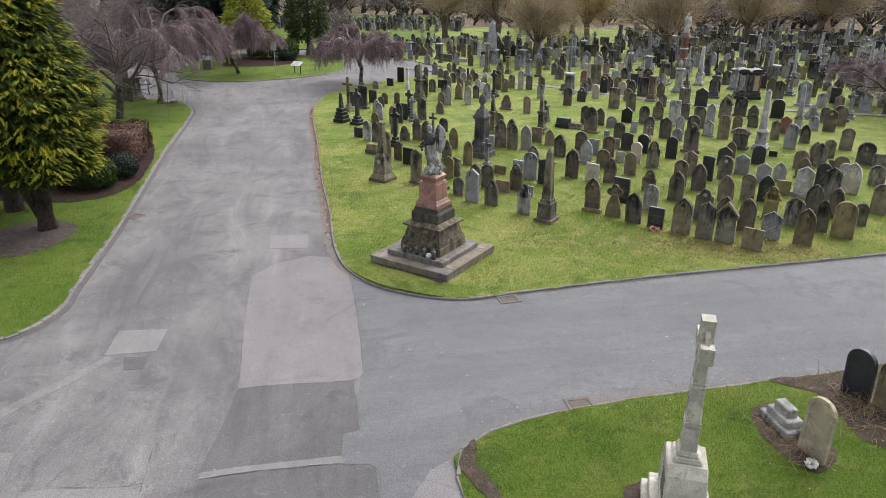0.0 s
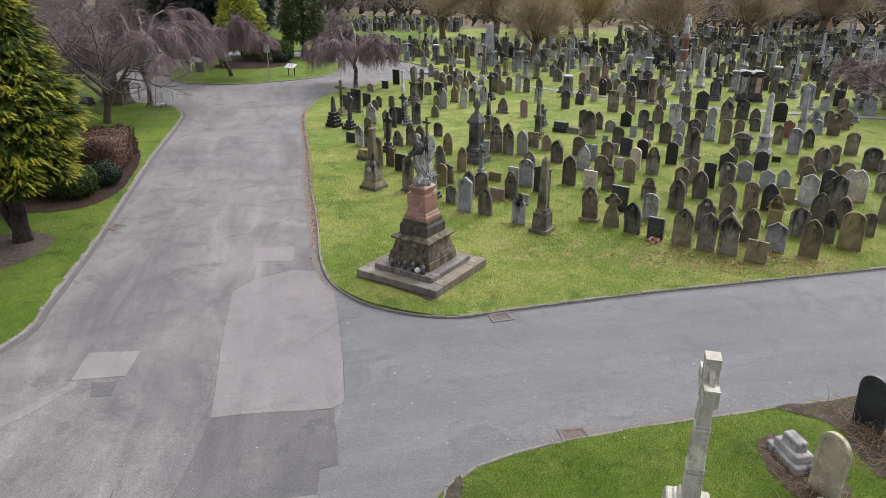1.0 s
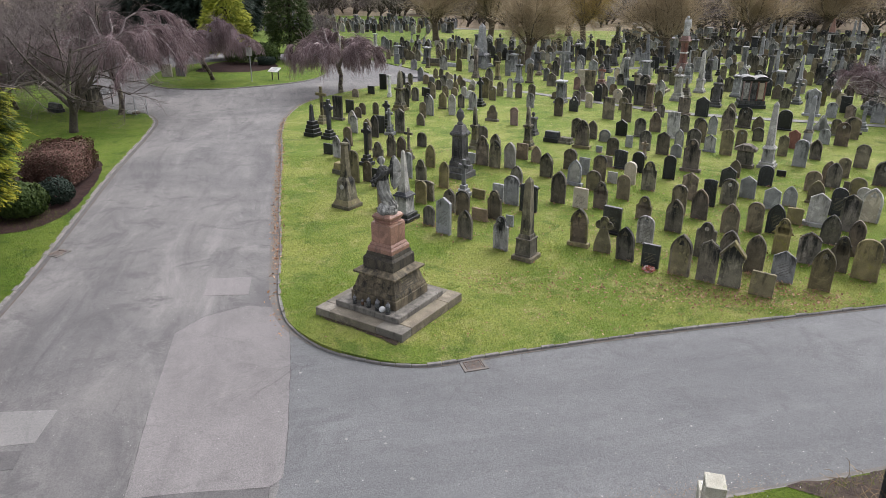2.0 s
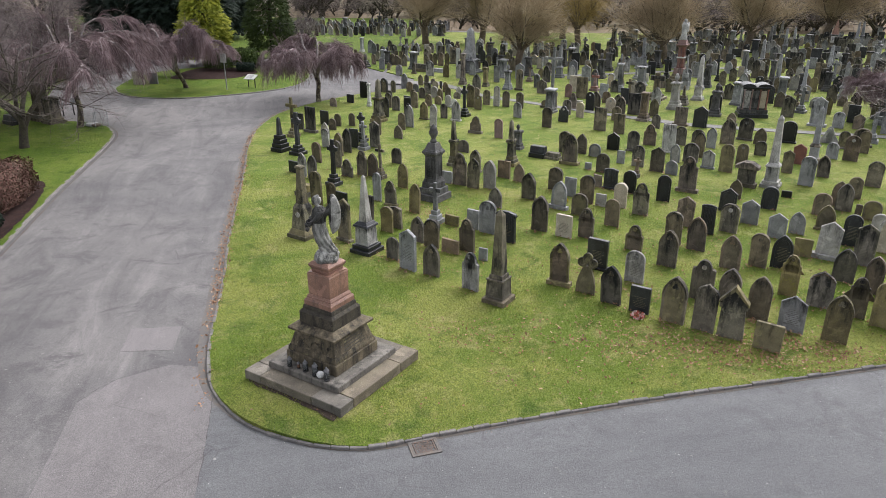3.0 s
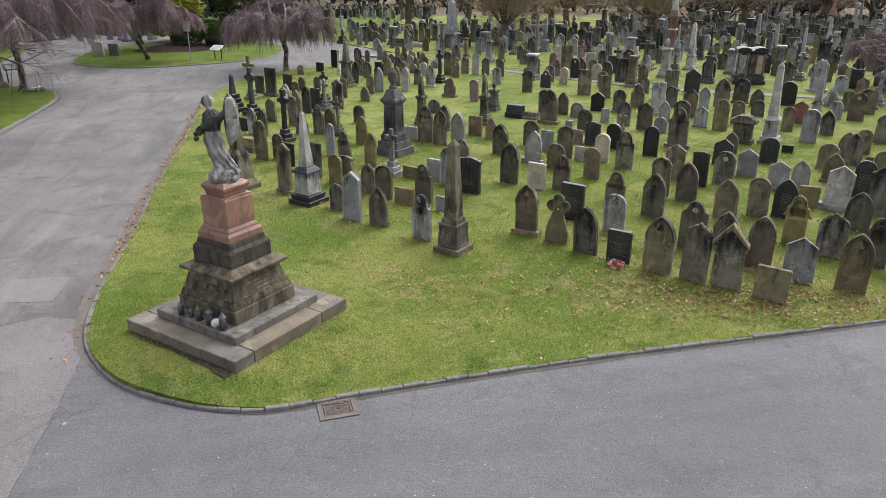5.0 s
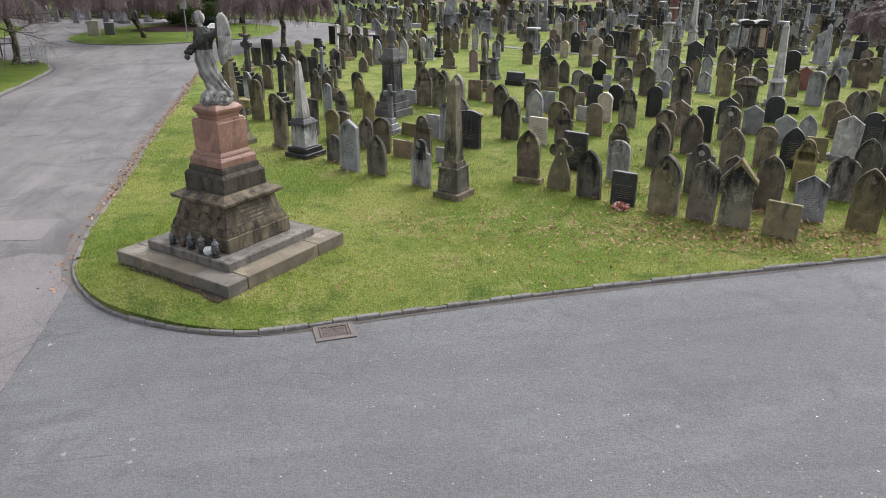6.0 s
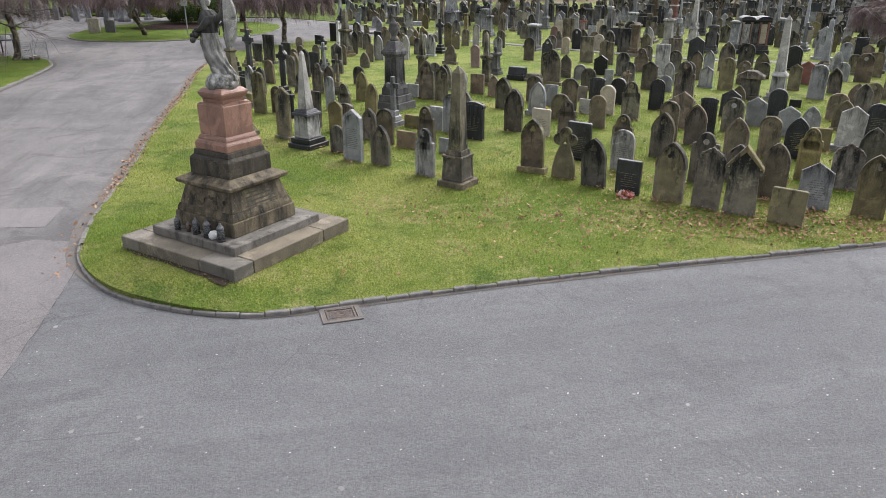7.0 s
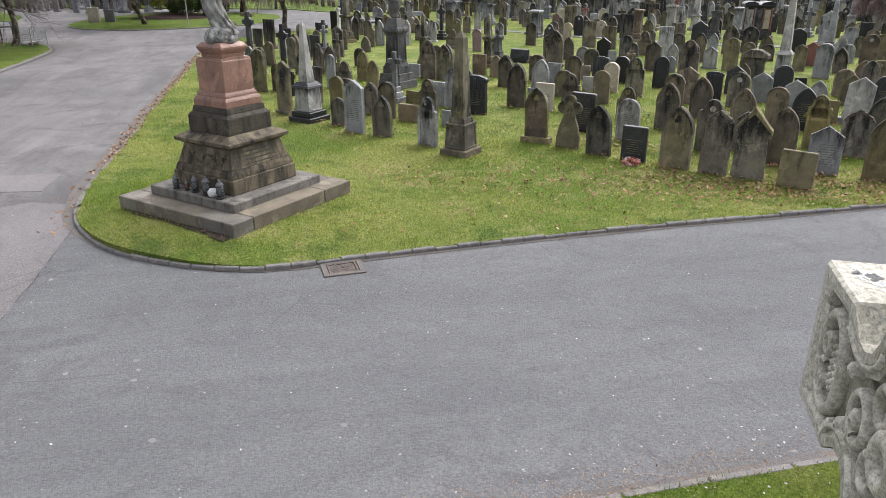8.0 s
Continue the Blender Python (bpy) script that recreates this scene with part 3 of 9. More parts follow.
LOOK = {"dark": "soot-blackened sandstone", "brown": "brown weathered sandstone", "moss": "green-stained mossy sandstone", "grey": "grey granite", "pale": "pale streaked stone", "cream": "cream limestone", "black": "dark polished granite", "pink": "reddish stone", "white": "white marble", "streak": "black and white streaked stone", "lichen": "lichened beige stone", "slate": "dark grey stone", "umber": "dark brown stone", "sooted": "soot-black stone"}
SHAPE = {"gothic": "with a pointed arch top", "round": "with a rounded top", "peak": "with a gabled top", "shouldered": "with carved shoulders", "eared": "with a round head and shoulders", "scroll": "with a draped scroll top", "flat": "with a flat top", "trefoil": "with a trefoil head", "wavy": "with a scalloped top", "hooded": "under a steep carved gable"}
FIELD = {"dark": ("brown", "moss", "dark", "brown", "dark"), "brown": ("brown", "dark", "dark", "moss"), "moss": ("moss", "dark", "brown"), "grey": ("grey", "pale"), "pale": ("pale", "cream"), "cream": ("cream",), "black": ("black", "dark"), "pink": ("pink",), "white": ("white",), "streak": ("streak",), "lichen": ("lichen",), "slate": ("slate", "dark"), "umber": ("umber",)}
stone_random = random.Random(7)


def headstone(style, x, y, w, h, tone, base=False, near=False, yaw=None, lean=None, group="headstones on the lawn", plain=False):
    """An upright gravestone; its front looks towards the drive."""
    rnd = stone_random
    turn = YAW + rnd.uniform(-4, 4) if yaw is None else yaw
    if style in ("gothic", "round", "shouldered") and not plain:
        w, h = w * 0.91, h * 0.95
    kind = "low " if h < 0.5 else "leaning " if lean and abs(lean) > 3 else ""
    ob = thing("headstone", x, y, 0, turn, f"{kind}{LOOK[tone]} headstone {SHAPE[style]} on grass", "headstone", group)
    tip = rnd.gauss(0, 1.0) if lean is None else lean
    ob.matrix_world = pose(x, y, 0, tip, rnd.gauss(0, 0.9), turn)
    thick = min(0.17, max(0.075, w * rnd.uniform(0.15, 0.22)))
    z0 = 0.0
    if base or (not plain and h > 0.8 and rnd.random() < 0.12):
        wide, z0 = (1.28, 0.12) if base else (1.14, 0.07)
        bm = box(bmesh.new(), w * wide, thick * 2.2, -0.06, z0 + 0.01, bev=0.012)
        part("plinth", bm, STONE[tone], ob)
    bm, deep = bmesh.new(), 0.0
    if style == "trefoil":
        prism(bm, [(w / 2, -0.1), (w / 2, h * 0.2), (w * 0.4, h * 0.42), (w * 0.24, h * 0.58), (w * 0.22, h * 0.68), (-w * 0.22, h * 0.68), (-w * 0.24, h * 0.58), (-w * 0.4, h * 0.42), (-w / 2, h * 0.2), (-w / 2, -0.1)], thick, 0.012, 0.04, 0.012)
        for cx, cz in ((0, h - w * 0.25), (w * 0.27, h - w * 0.52), (-w * 0.27, h - w * 0.52)):
            prism(bm, arc(cx, cz, w * 0.25, 0, 345, 16), thick * 1.05, 0.01, 0.04, 0.014)
        prism(bm, arc(0, h - w * 0.44, w * 0.15, 0, 345, 12), thick * 1.16, 0.006)
    else:
        deep = rnd.choice((0.016, 0.024, 0.032)) if style in ("gothic", "round", "peak", "shouldered") and h > 0.6 else 0.0
        prism(bm, outline_of(style, w, h - z0), thick, 0.01, w * rnd.uniform(0.08, 0.13) if deep else 0, deep)
        if z0:
            bmesh.ops.translate(bm, vec=(0, 0, z0), verts=bm.verts)
        if style == "scroll":
            for k in range(5):
                s = -0.4 + 0.2 * k
                box(bm, w * 0.1, 0.03, h * 0.35 + 0.05 * (k % 2), h * 0.93, s * w, -thick / 2 - 0.008, top=(w * 0.13, 0.03), bev=0.01)
    field = None
    if style != "trefoil" and deep and rnd.random() < 0.4:
        # the sunk panel keeps its own colour inside a sootier border
        field = STONE[rnd.choice(FIELD[tone])]
        bm.normal_update()
        max((f for f in bm.faces if f.normal.y < -0.9), key=lambda f: f.calc_area()).material_index = 1
    slab = part("slab", bm, STONE[tone], ob, second=field)
    if not plain and style in ("gothic", "round") and w > 0.42 and h > 0.8 and rnd.random() < 0.4:
        # a raised moulding follows the arch
        top = outline_of(style, w, h - z0)[1:-1]
        low = min(z for _, z in top)
        band = [(x * 1.03, z0 + low + (z - low) * 1.03) for x, z in top] + [(x * 0.9, z0 + low + (z - low) * 0.9) for x, z in reversed(top)]
        part("hood_moulding", prism(bmesh.new(), band, thick + 0.03, 0.006), STONE[tone], slab)
    if style == "round" and h > 0.8 and rnd.random() < 0.25:
        part("rosette", prism(bmesh.new(), arc(0, h - w * 0.36, w * 0.12, 0, 345, 12), thick + 0.02, 0.008), STONE[rnd.choice(("pale", "moss", tone))], slab)
    if style == "hooded":
        # two sloping copings that jut out over the face
        sp = h - w * 0.62
        for sgn, name in ((1, "coping"), (-1, "coping")):
            line = [(0.0, h), (sgn * w * 0.56, sp - 0.04), (sgn * w * 0.56, sp - 0.11), (sgn * w * 0.43, sp - 0.02), (0.0, h - 0.13)]
            part(name, prism(bmesh.new(), line if sgn < 0 else list(reversed(line)), thick + 0.1, 0.01), STONE[tone], slab)
            part("corbel", box(bmesh.new(), 0.07, thick + 0.07, sp - 0.2, sp - 0.09, sgn * w * 0.46, 0, bev=0.01), STONE[tone], slab)
    if style == "wavy" or (near and style == "round" and tone in ("dark", "moss") and rnd.random() < 0.5):
        # worn knobs of carving along the head
        bm = bmesh.new()
        for px, pz in outline_of(style, w * 0.9, h - z0 - 0.03)[2:-2]:
            prism(bm, arc(px, pz + z0, 0.026, 0, 300, 6), thick + 0.03, 0.006)
        part("carved_edge", bm, STONE[tone], slab)
    if near and style == "gothic" and not plain:
        # a sunk trefoil in the head
        bm = bmesh.new()
        for k in range(3):
            t = radians(90 + 120 * k)
            prism(bm, arc(w * 0.075 * math.cos(t), h - w * 0.4 + w * 0.075 * math.sin(t), w * 0.07, 0, 330, 10), 0.02, 0.004, y0=-thick / 2 + deep - 0.004)
        part("trefoil_carving", bm, STONE[tone], slab)
    if style == "eared":
        part("boss", prism(bmesh.new(), arc(0, h - w * 0.34, w * 0.11, 0, 345, 12), thick + 0.03, 0.008), STONE["cream"], slab, "pale round boss")
    if style == "shouldered":
        ring = bmesh.new()
        prism(ring, arc(0, h - w * 0.24, w * 0.13, 0, 345, 14), thick + 0.03, 0.008, w * 0.035, 0.02)
        part("medallion", ring, STONE[tone], slab)
    if near and style != "hooded" and (tone in ("black", "grey") or rnd.random() < 0.12):
        text = bmesh.new()
        rows = int(4 + h * 7)
        for k in range(rows):
            z = h * 0.62 - k * 0.046
            if z < h * 0.22:
                break
            half = w * rnd.uniform(0.14, 0.32)
            at = -half
            while at < half:
                word = rnd.uniform(0.02, 0.07)
                box(text, word, 0.006, z - 0.0045, z + 0.0045, at + word / 2, -thick / 2 + deep - 0.001, bev=0)
                at += word + 0.016
        words = part("inscription", text, LETTER_GOLD if tone == "black" else LETTER, slab)
        tagged(words, "worn unreadable lines of lettering", kind="stuff")
    return ob


def stepped(ob, w, levels, tone, z=0.0, rise=0.18, shrink=0.78):
    """Square steps under a monument; returns the height and width reached."""
    for _ in range(levels):
        part("step", box(bmesh.new(), w, w, z - (0.06 if z == 0 else 0), z + rise, bev=0.015), STONE[tone], ob)
        z, w = z + rise, w * shrink
    return z, w


def shaft(ob, w, z0, z1, tone, taper=0.6, tip=True):
    bm = bmesh.new()
    zt = z1 - w * taper * 0.7 if tip else z1
    box(bm, w, w, z0, zt, top=(w * taper, w * taper), bev=0.008)
    if tip:
        box(bm, w * taper, w * taper, zt, z1, top=(0.02, 0.02), bev=0)
    return part("shaft", bm, STONE[tone], ob)


def obelisk(x, y, w, h, tone, base_tone=None, steps=2, yaw=YAW, steep=False, die_tone=None, roof=True, taper=0.6, die=0.2, slim=0.64):
    base_tone = base_tone or tone
    ob = thing("obelisk", x, y, 0, yaw, f"{LOOK[tone]} obelisk on a {'stepped ' if steps else ''}pedestal", "obelisk", "obelisks")
    ob.matrix_world = pose(x, y, 0, stone_random.gauss(0, 0.6), stone_random.gauss(0, 0.6), yaw)
    z, ww = stepped(ob, w, steps, base_tone, rise=0.13 if not steep else h * 0.12, shrink=0.84)
    if not steep:
        hb = max(0.3, h * die)
        bm = box(bmesh.new(), ww * 0.92, ww * 0.92, z, z + hb, top=(ww * 0.84, ww * 0.84), bev=0.012)
        for f in [f for f in bm.faces if abs(f.normal.z) < 0.3 and f.calc_area() > ww * hb * 0.5]:
            bmesh.ops.inset_region(bm, faces=[f], thickness=ww * 0.09, depth=0)
            bmesh.ops.inset_region(bm, faces=[f], thickness=0.01, depth=-0.014)
        part("die", bm, STONE[die_tone or tone], ob)
        if roof:
            bm = box(bmesh.new(), ww * 1.08, ww * 1.08, z + hb, z + hb + 0.07, top=(ww * 0.98, ww * 0.98), bev=0.012)
            box(bm, ww * 0.9, ww * 0.9, z + hb + 0.07, z + hb + 0.15, top=(ww * 0.68, ww * 0.68), bev=0.008)
        else:
            bm = box(bmesh.new(), ww * 0.9, ww * 0.9, z + hb, z + hb + 0.04, bev=0.008)
            box(bm, ww * 0.7, ww * 0.7, z + hb + 0.04, z + hb + 0.15, top=(ww * 0.66, ww * 0.66), bev=0.01)
        part("cornice", bm, STONE[base_tone], ob)
        z, ww = z + hb + 0.15, ww * (slim if roof else 0.56)
    else:
        ww *= 0.62
    shaft(ob, ww, z, h, tone, taper)
    return ob


def capped_obelisk(x, y, tone):
    """A short tapering shaft with a flat cap on a tall flared pedestal."""
    ob = thing("obelisk", x, y, 0, YAW, f"{LOOK[tone]} obelisk with a flat cap on a flared pedestal", "obelisk", "obelisks")
    part("step", box(bmesh.new(), 0.8, 0.8, -0.06, 0.13, bev=0.015), STONE[tone], ob)
    part("plinth", box(bmesh.new(), 0.74, 0.74, 0.13, 0.3, top=(0.58, 0.58), bev=0.01), STONE[tone], ob)
    bm = box(bmesh.new(), 0.56, 0.56, 0.3, 1.0, top=(0.44, 0.44), bev=0.012)
    box(bm, 0.44, 0.44, 0.995, 1.12, top=(0.3, 0.3), bev=0.006)
    die = part("die", bm, STONE[tone], ob)
    part("medallion", prism(bmesh.new(), arc(0, 0.78, 0.085, 0, 345, 14), 0.05, 0.008, y0=-0.24), STONE["pale"], die, "pale round medallion")
    part("shaft", box(bmesh.new(), 0.29, 0.29, 1.11, 2.24, top=(0.17, 0.17), bev=0.008), STONE[tone], ob)
    bm = box(bmesh.new(), 0.18, 0.18, 2.24, 2.28, top=(0.25, 0.25), bev=0.005)
    box(bm, 0.25, 0.25, 2.28, 2.34, top=(0.2, 0.2), bev=0.006)
    part("cap", bm, STONE[tone], ob)
    return ob


def pillar(x, y, w, h, tone, urn=False, spire=False, yaw=YAW):
    """A pedestal monument: steps, a panelled die, a cornice, and an urn or a short spire on top."""
    what = "with a draped urn" if urn else "carrying a tapering spire" if spire else "with a moulded cap"
    ob = thing("pedestal_monument", x, y, 0, yaw, f"{LOOK[tone]} pedestal monument {what}", "monument", "pedestal monuments")
    ob.matrix_world = pose(x, y, 0, stone_random.gauss(0, 0.7), stone_random.gauss(0, 0.7), yaw)
    z, ww = stepped(ob, w, 3 if h > 1.6 else 2, tone, rise=0.14 + 0.02 * (h > 2), shrink=0.83)
    top = h * (0.72 if urn else 0.55 if spire else 0.9)
    bm = box(bmesh.new(), ww, ww, z, top - 0.1, top=(ww * 0.9, ww * 0.9), bev=0.015)
    for f in [f for f in bm.faces if abs(f.normal.z) < 0.3 and f.calc_area() > ww * 0.2]:
        bmesh.ops.inset_region(bm, faces=[f], thickness=ww * 0.1, depth=0)
        bmesh.ops.inset_region(bm, faces=[f], thickness=0.012, depth=-0.012)
    part("die", bm, STONE[tone], ob)
    bm = box(bmesh.new(), ww * 1.06, ww * 1.06, top - 0.1, top - 0.02, top=(ww * 1.3, ww * 1.3), bev=0.01)
    box(bm, ww * 1.3, ww * 1.3, top - 0.02, top + 0.05, top=(ww * 1.16, ww * 1.16), bev=0.01)
    part("cornice", bm, STONE[tone], ob)
    if urn:
        r = ww * 0.3
        k = h - top - 0.05
        rings = [(0, r * 0.8), (0.06, r * 0.75), (0.12, r * 0.4), (0.2, r * 0.42), (0.42, r), (0.62, r * 0.98), (0.7, r * 0.7), (0.78, r * 0.8), (0.88, r * 0.5), (0.94, r * 0.2), (1.0, r * 0.1)]
        part("urn", lathe(bmesh.new(), [(top + 0.05 + a * k, b) for a, b in rings], 14), STONE[tone], ob, smooth=True)
    elif spire:
        shaft(ob, ww * 0.7, top + 0.05, h, tone, 0.62)
    return ob


def urn_monument(x, y, tone):
    """A slim panelled die on three broad steps, with a deep cornice, a sloping roof and an urn."""
    ob = thing("pedestal_monument", x, y, 0, YAW, f"{LOOK[tone]} pedestal monument with a deep cornice and urn", "monument", "pedestal monuments")
    for w, z0, z1 in ((0.98, -0.06, 0.24), (0.8, 0.24, 0.46), (0.64, 0.46, 0.68)):
        part("step", box(bmesh.new(), w, w, z0, z1, top=(w * 0.97, w * 0.97), bev=0.015), STONE[tone], ob)
    bm = box(bmesh.new(), 0.58, 0.58, 0.68, 0.8, top=(0.5, 0.5), bev=0.01)
    box(bm, 0.49, 0.49, 0.8, 1.66, top=(0.46, 0.46), bev=0.012)
    bm.normal_update()
    for f in [f for f in bm.faces if abs(f.normal.z) < 0.1 and f.calc_area() > 0.25]:
        bmesh.ops.inset_region(bm, faces=[f], thickness=0.06, depth=0)
        bmesh.ops.inset_region(bm, faces=[f], thickness=0.012, depth=-0.02)
    part("die", bm, STONE[tone], ob)
    bm = box(bmesh.new(), 0.48, 0.48, 1.66, 1.74, top=(0.56, 0.56), bev=0.008)
    box(bm, 0.62, 0.62, 1.74, 1.84, bev=0.012)
    box(bm, 0.57, 0.57, 1.84, 1.9, top=(0.5, 0.5), bev=0.008)
    part("cornice", bm, STONE[tone], ob)
    part("roof", box(bmesh.new(), 0.48, 0.48, 1.9, 2.14, top=(0.3, 0.3), bev=0.01), STONE[tone], ob)
    part("urn", lathe(bmesh.new(), [(2.14, 0.12), (2.2, 0.13), (2.26, 0.08), (2.31, 0.09), (2.44, 0.16), (2.54, 0.165), (2.6, 0.13), (2.63, 0.145), (2.7, 0.1), (2.76, 0.04), (2.82, 0.02)], 14), STONE[tone], ob, smooth=True)
    return ob


def cross_monument(x, y, w, h, tone, base_tone=None, ring=False, yaw=YAW):
    base_tone = base_tone or tone
    ob = thing("grave_cross", x, y, 0, yaw, f"{LOOK[tone]} grave cross on a stepped base", "grave cross", "grave crosses")
    ob.matrix_world = pose(x, y, 0, stone_random.gauss(0, 0.8), stone_random.gauss(0, 1.2), yaw)
    z, ww = stepped(ob, w, 3 if h > 1.3 else 2, base_tone, rise=0.15, shrink=0.72)
    s = max(0.11, w * 0.29)
    bm = bmesh.new()
    box(bm, s * 1.15, s * 0.85, z, h, top=(s * 0.95, s * 0.75), bev=0.012)
    part("upright", bm, STONE[tone], ob)
    arm = (h - z) * (0.36 if ring else 0.46)
    zc = h - (h - z) * 0.27
    bm = bmesh.new()
    box(bm, max(arm, s * 3), s * 0.78, zc - s / 2, zc + s / 2, bev=0.012)
    part("arm", bm, STONE[tone], ob)
    if ring:
        bm = bmesh.new()
        R = s * 1.15
        prism(bm, arc(0, zc, R, 0, 345, 20), s * 0.55, 0.006, R * 0.25, 0.03)
        part("ring", bm, STONE[tone], ob)
    return ob


def block_tomb(x, y, w, h, tone, yaw=YAW, deep=0.5):
    ob = thing("kerb_tomb" if h < 0.35 else "block_tomb", x, y, 0, yaw, f"low {LOOK[tone]} block tomb set in the grass", "tomb", "low tombs")
    part("base", box(bmesh.new(), w, deep, -0.05, h * 0.4, bev=0.015), STONE[tone], ob)
    part("block", box(bmesh.new(), w * 0.92, deep * 0.85, h * 0.4, h, top=(w * 0.9, deep * 0.6), bev=0.02), STONE[tone], ob)
    return ob


def roofed_tomb(x, y, w, h, tone, yaw=YAW):
    ob = thing("roofed_headstone", x, y, 0, yaw, f"{LOOK[tone]} monument under a stone gabled cap", "monument")
    part("plinth", box(bmesh.new(), w * 1.1, w * 0.6, -0.05, 0.16, bev=0.015), STONE[tone], ob)
    part("die", box(bmesh.new(), w * 0.9, w * 0.42, 0.16, h * 0.74, bev=0.012), STONE[tone], ob)
    bm = bmesh.new()
    prism(bm, [(w * 0.62, h * 0.74), (w * 0.62, h * 0.84), (w * 0.2, h), (-w * 0.2, h), (-w * 0.62, h * 0.84), (-w * 0.62, h * 0.74)], w * 0.62, 0.012)
    part("cap", bm, STONE["brown"], ob, "weathered brown gabled cap")
    return ob


headstone("flat", 8.57, 20.52, 0.6, 0.68, "moss", near=True)
headstone("gothic", 10.27, 20.98, 0.6, 1.27, "moss", near=True)
headstone("hooded", 7.91, 21.04, 0.6, 1.35, "moss", near=True)
headstone("wavy", 7.37, 21.38, 0.53, 1.22, "dark", near=True)
headstone("peak", 9.45, 21.44, 0.58, 0.93, "grey", near=True)
headstone("round", 11.81, 21.76, 0.73, 1.27, "moss", near=True)
headstone("gothic", 6.74, 21.78, 0.65, 1.26, "dark", near=True)
headstone("gothic", 8.86, 22.01, 0.57, 1.24, "dark", near=True)
headstone("flat", 6.04, 22.26, 0.51, 0.72, "black", near=True)
headstone("shouldered", 11.35, 22.27, 0.47, 1.15, "dark", near=True)
headstone("gothic", 5.41, 22.75, 0.59, 1.1, "dark", near=True)
headstone("wavy", 10.70, 22.83, 0.6, 0.98, "brown", near=True)
headstone("round", 12.97, 23.02, 0.42, 0.81, "dark", near=True)
headstone("eared", 7.80, 23.11, 0.58, 1.12, "dark", near=True)
headstone("gothic", 8.56, 23.22, 0.59, 0.88, "brown", near=True)
headstone("trefoil", 4.82, 23.31, 0.53, 1.15, "moss", near=True)
headstone("shouldered", 1.75, 23.34, 0.55, 1.13, "streak", near=True)
headstone("shouldered", 10.14, 23.44, 0.5, 1.24, "moss", near=True)
headstone("gothic", 12.42, 23.71, 0.49, 1.13, "brown", near=True)
headstone("gothic", 4.17, 23.79, 0.59, 1.27, "moss", base=True, near=True)
headstone("round", 6.25, 24.08, 0.59, 1.0, "streak", near=True)
headstone("gothic", 0.63, 24.22, 0.58, 1.0, "dark", near=True)
headstone("round", 14.15, 24.27, 0.58, 1.13, "dark", near=True)
headstone("gothic", 12.02, 24.47, 0.62, 1.03, "dark", near=True)
headstone("peak", -0.07, 24.58, 0.55, 1.24, "grey", near=True)
headstone("flat", 5.36, 24.99, 0.6, 0.92, "black", near=True)
headstone("gothic", 9.19, 25.22, 0.62, 1.08, "brown", near=True)
headstone("gothic", 7.41, 25.29, 0.61, 1.16, "dark", near=True)
headstone("gothic", 10.65, 25.30, 0.6, 1.09, "black", near=True)
headstone("round", -0.61, 25.33, 0.47, 0.73, "dark", near=True)
headstone("flat", 2.08, 25.39, 0.28, 0.39, "grey")
headstone("round", 10.04, 25.41, 0.54, 1.07, "dark", near=True)
obelisk(-1.48, 25.92, 0.76, 2.42, "pale", "black", 2, die_tone="streak", taper=0.34, die=0.24, slim=0.54)
headstone("round", -5.5, 38.8, 0.5, 0.95, "pale")
headstone("gothic", -4.58, 37.36, 0.5, 1.1, "dark")
headstone("flat", -4.16, 38.88, 0.5, 0.9, "black")
headstone("peak", 13.12, 25.67, 0.55, 1.28, "moss", near=True)
headstone("flat", 1.08, 25.94, 0.6, 0.43, "brown")
headstone("shouldered", 1.59, 26.09, 0.56, 1.1, "dark", near=True)
headstone("peak", 12.29, 26.15, 0.61, 1.16, "pale", base=True, near=True)
headstone("flat", 11.65, 26.27, 0.5, 0.57, "moss", near=True)
headstone("round", 0.48, 26.36, 0.55, 0.96, "dark", near=True)
headstone("shouldered", 6.68, 26.47, 0.59, 0.87, "moss", near=True)
headstone("gothic", 8.59, 26.57, 0.6, 1.12, "brown", near=True)
headstone("gothic", 14.26, 26.68, 0.72, 1.28, "pale", near=True)
headstone("peak", -2.32, 26.76, 0.53, 1.38, "moss", near=True)
headstone("gothic", 0.00, 26.81, 0.53, 0.89, "dark", near=True)
capped_obelisk(-3.70, 27.10, "moss")
headstone("scroll", 2.78, 26.96, 0.66, 1.02, "black", near=True)
headstone("round", 8.00, 27.05, 0.56, 1.13, "dark", near=True)
headstone("round", 13.45, 27.20, 0.55, 1.09, "black", near=True)
headstone("shouldered", 5.35, 27.44, 0.55, 1.06, "dark", near=True)
headstone("flat", 4.65, 27.49, 0.54, 0.75, "cream", near=True)
headstone("round", 14.47, 27.61, 0.49, 0.99, "pale")
headstone("round", -1.08, 27.63, 0.52, 0.91, "moss")
headstone("round", 2.20, 27.69, 0.64, 1.15, "grey")
headstone("peak", 11.45, 27.79, 0.55, 0.84, "grey")
headstone("round", 15.86, 27.86, 0.65, 0.84, "dark")
headstone("scroll", -0.83, 28.01, 0.5, 0.75, "dark")
headstone("gothic", 3.91, 28.02, 0.6, 1.27, "dark")
headstone("scroll", 9.31, 28.03, 0.47, 1.01, "black")
headstone("flat", 1.72, 28.06, 0.44, 0.67, "grey")
headstone("gothic", 12.24, 28.20, 0.53, 0.81, "grey")
headstone("round", 10.08, 28.27, 0.63, 1.01, "moss")
headstone("flat", -1.82, 28.30, 0.48, 1.03, "brown")
headstone("flat", 1.01, 28.35, 0.53, 0.36, "moss")
cross_monument(0.45, 28.60, 0.46, 1.42, "grey")
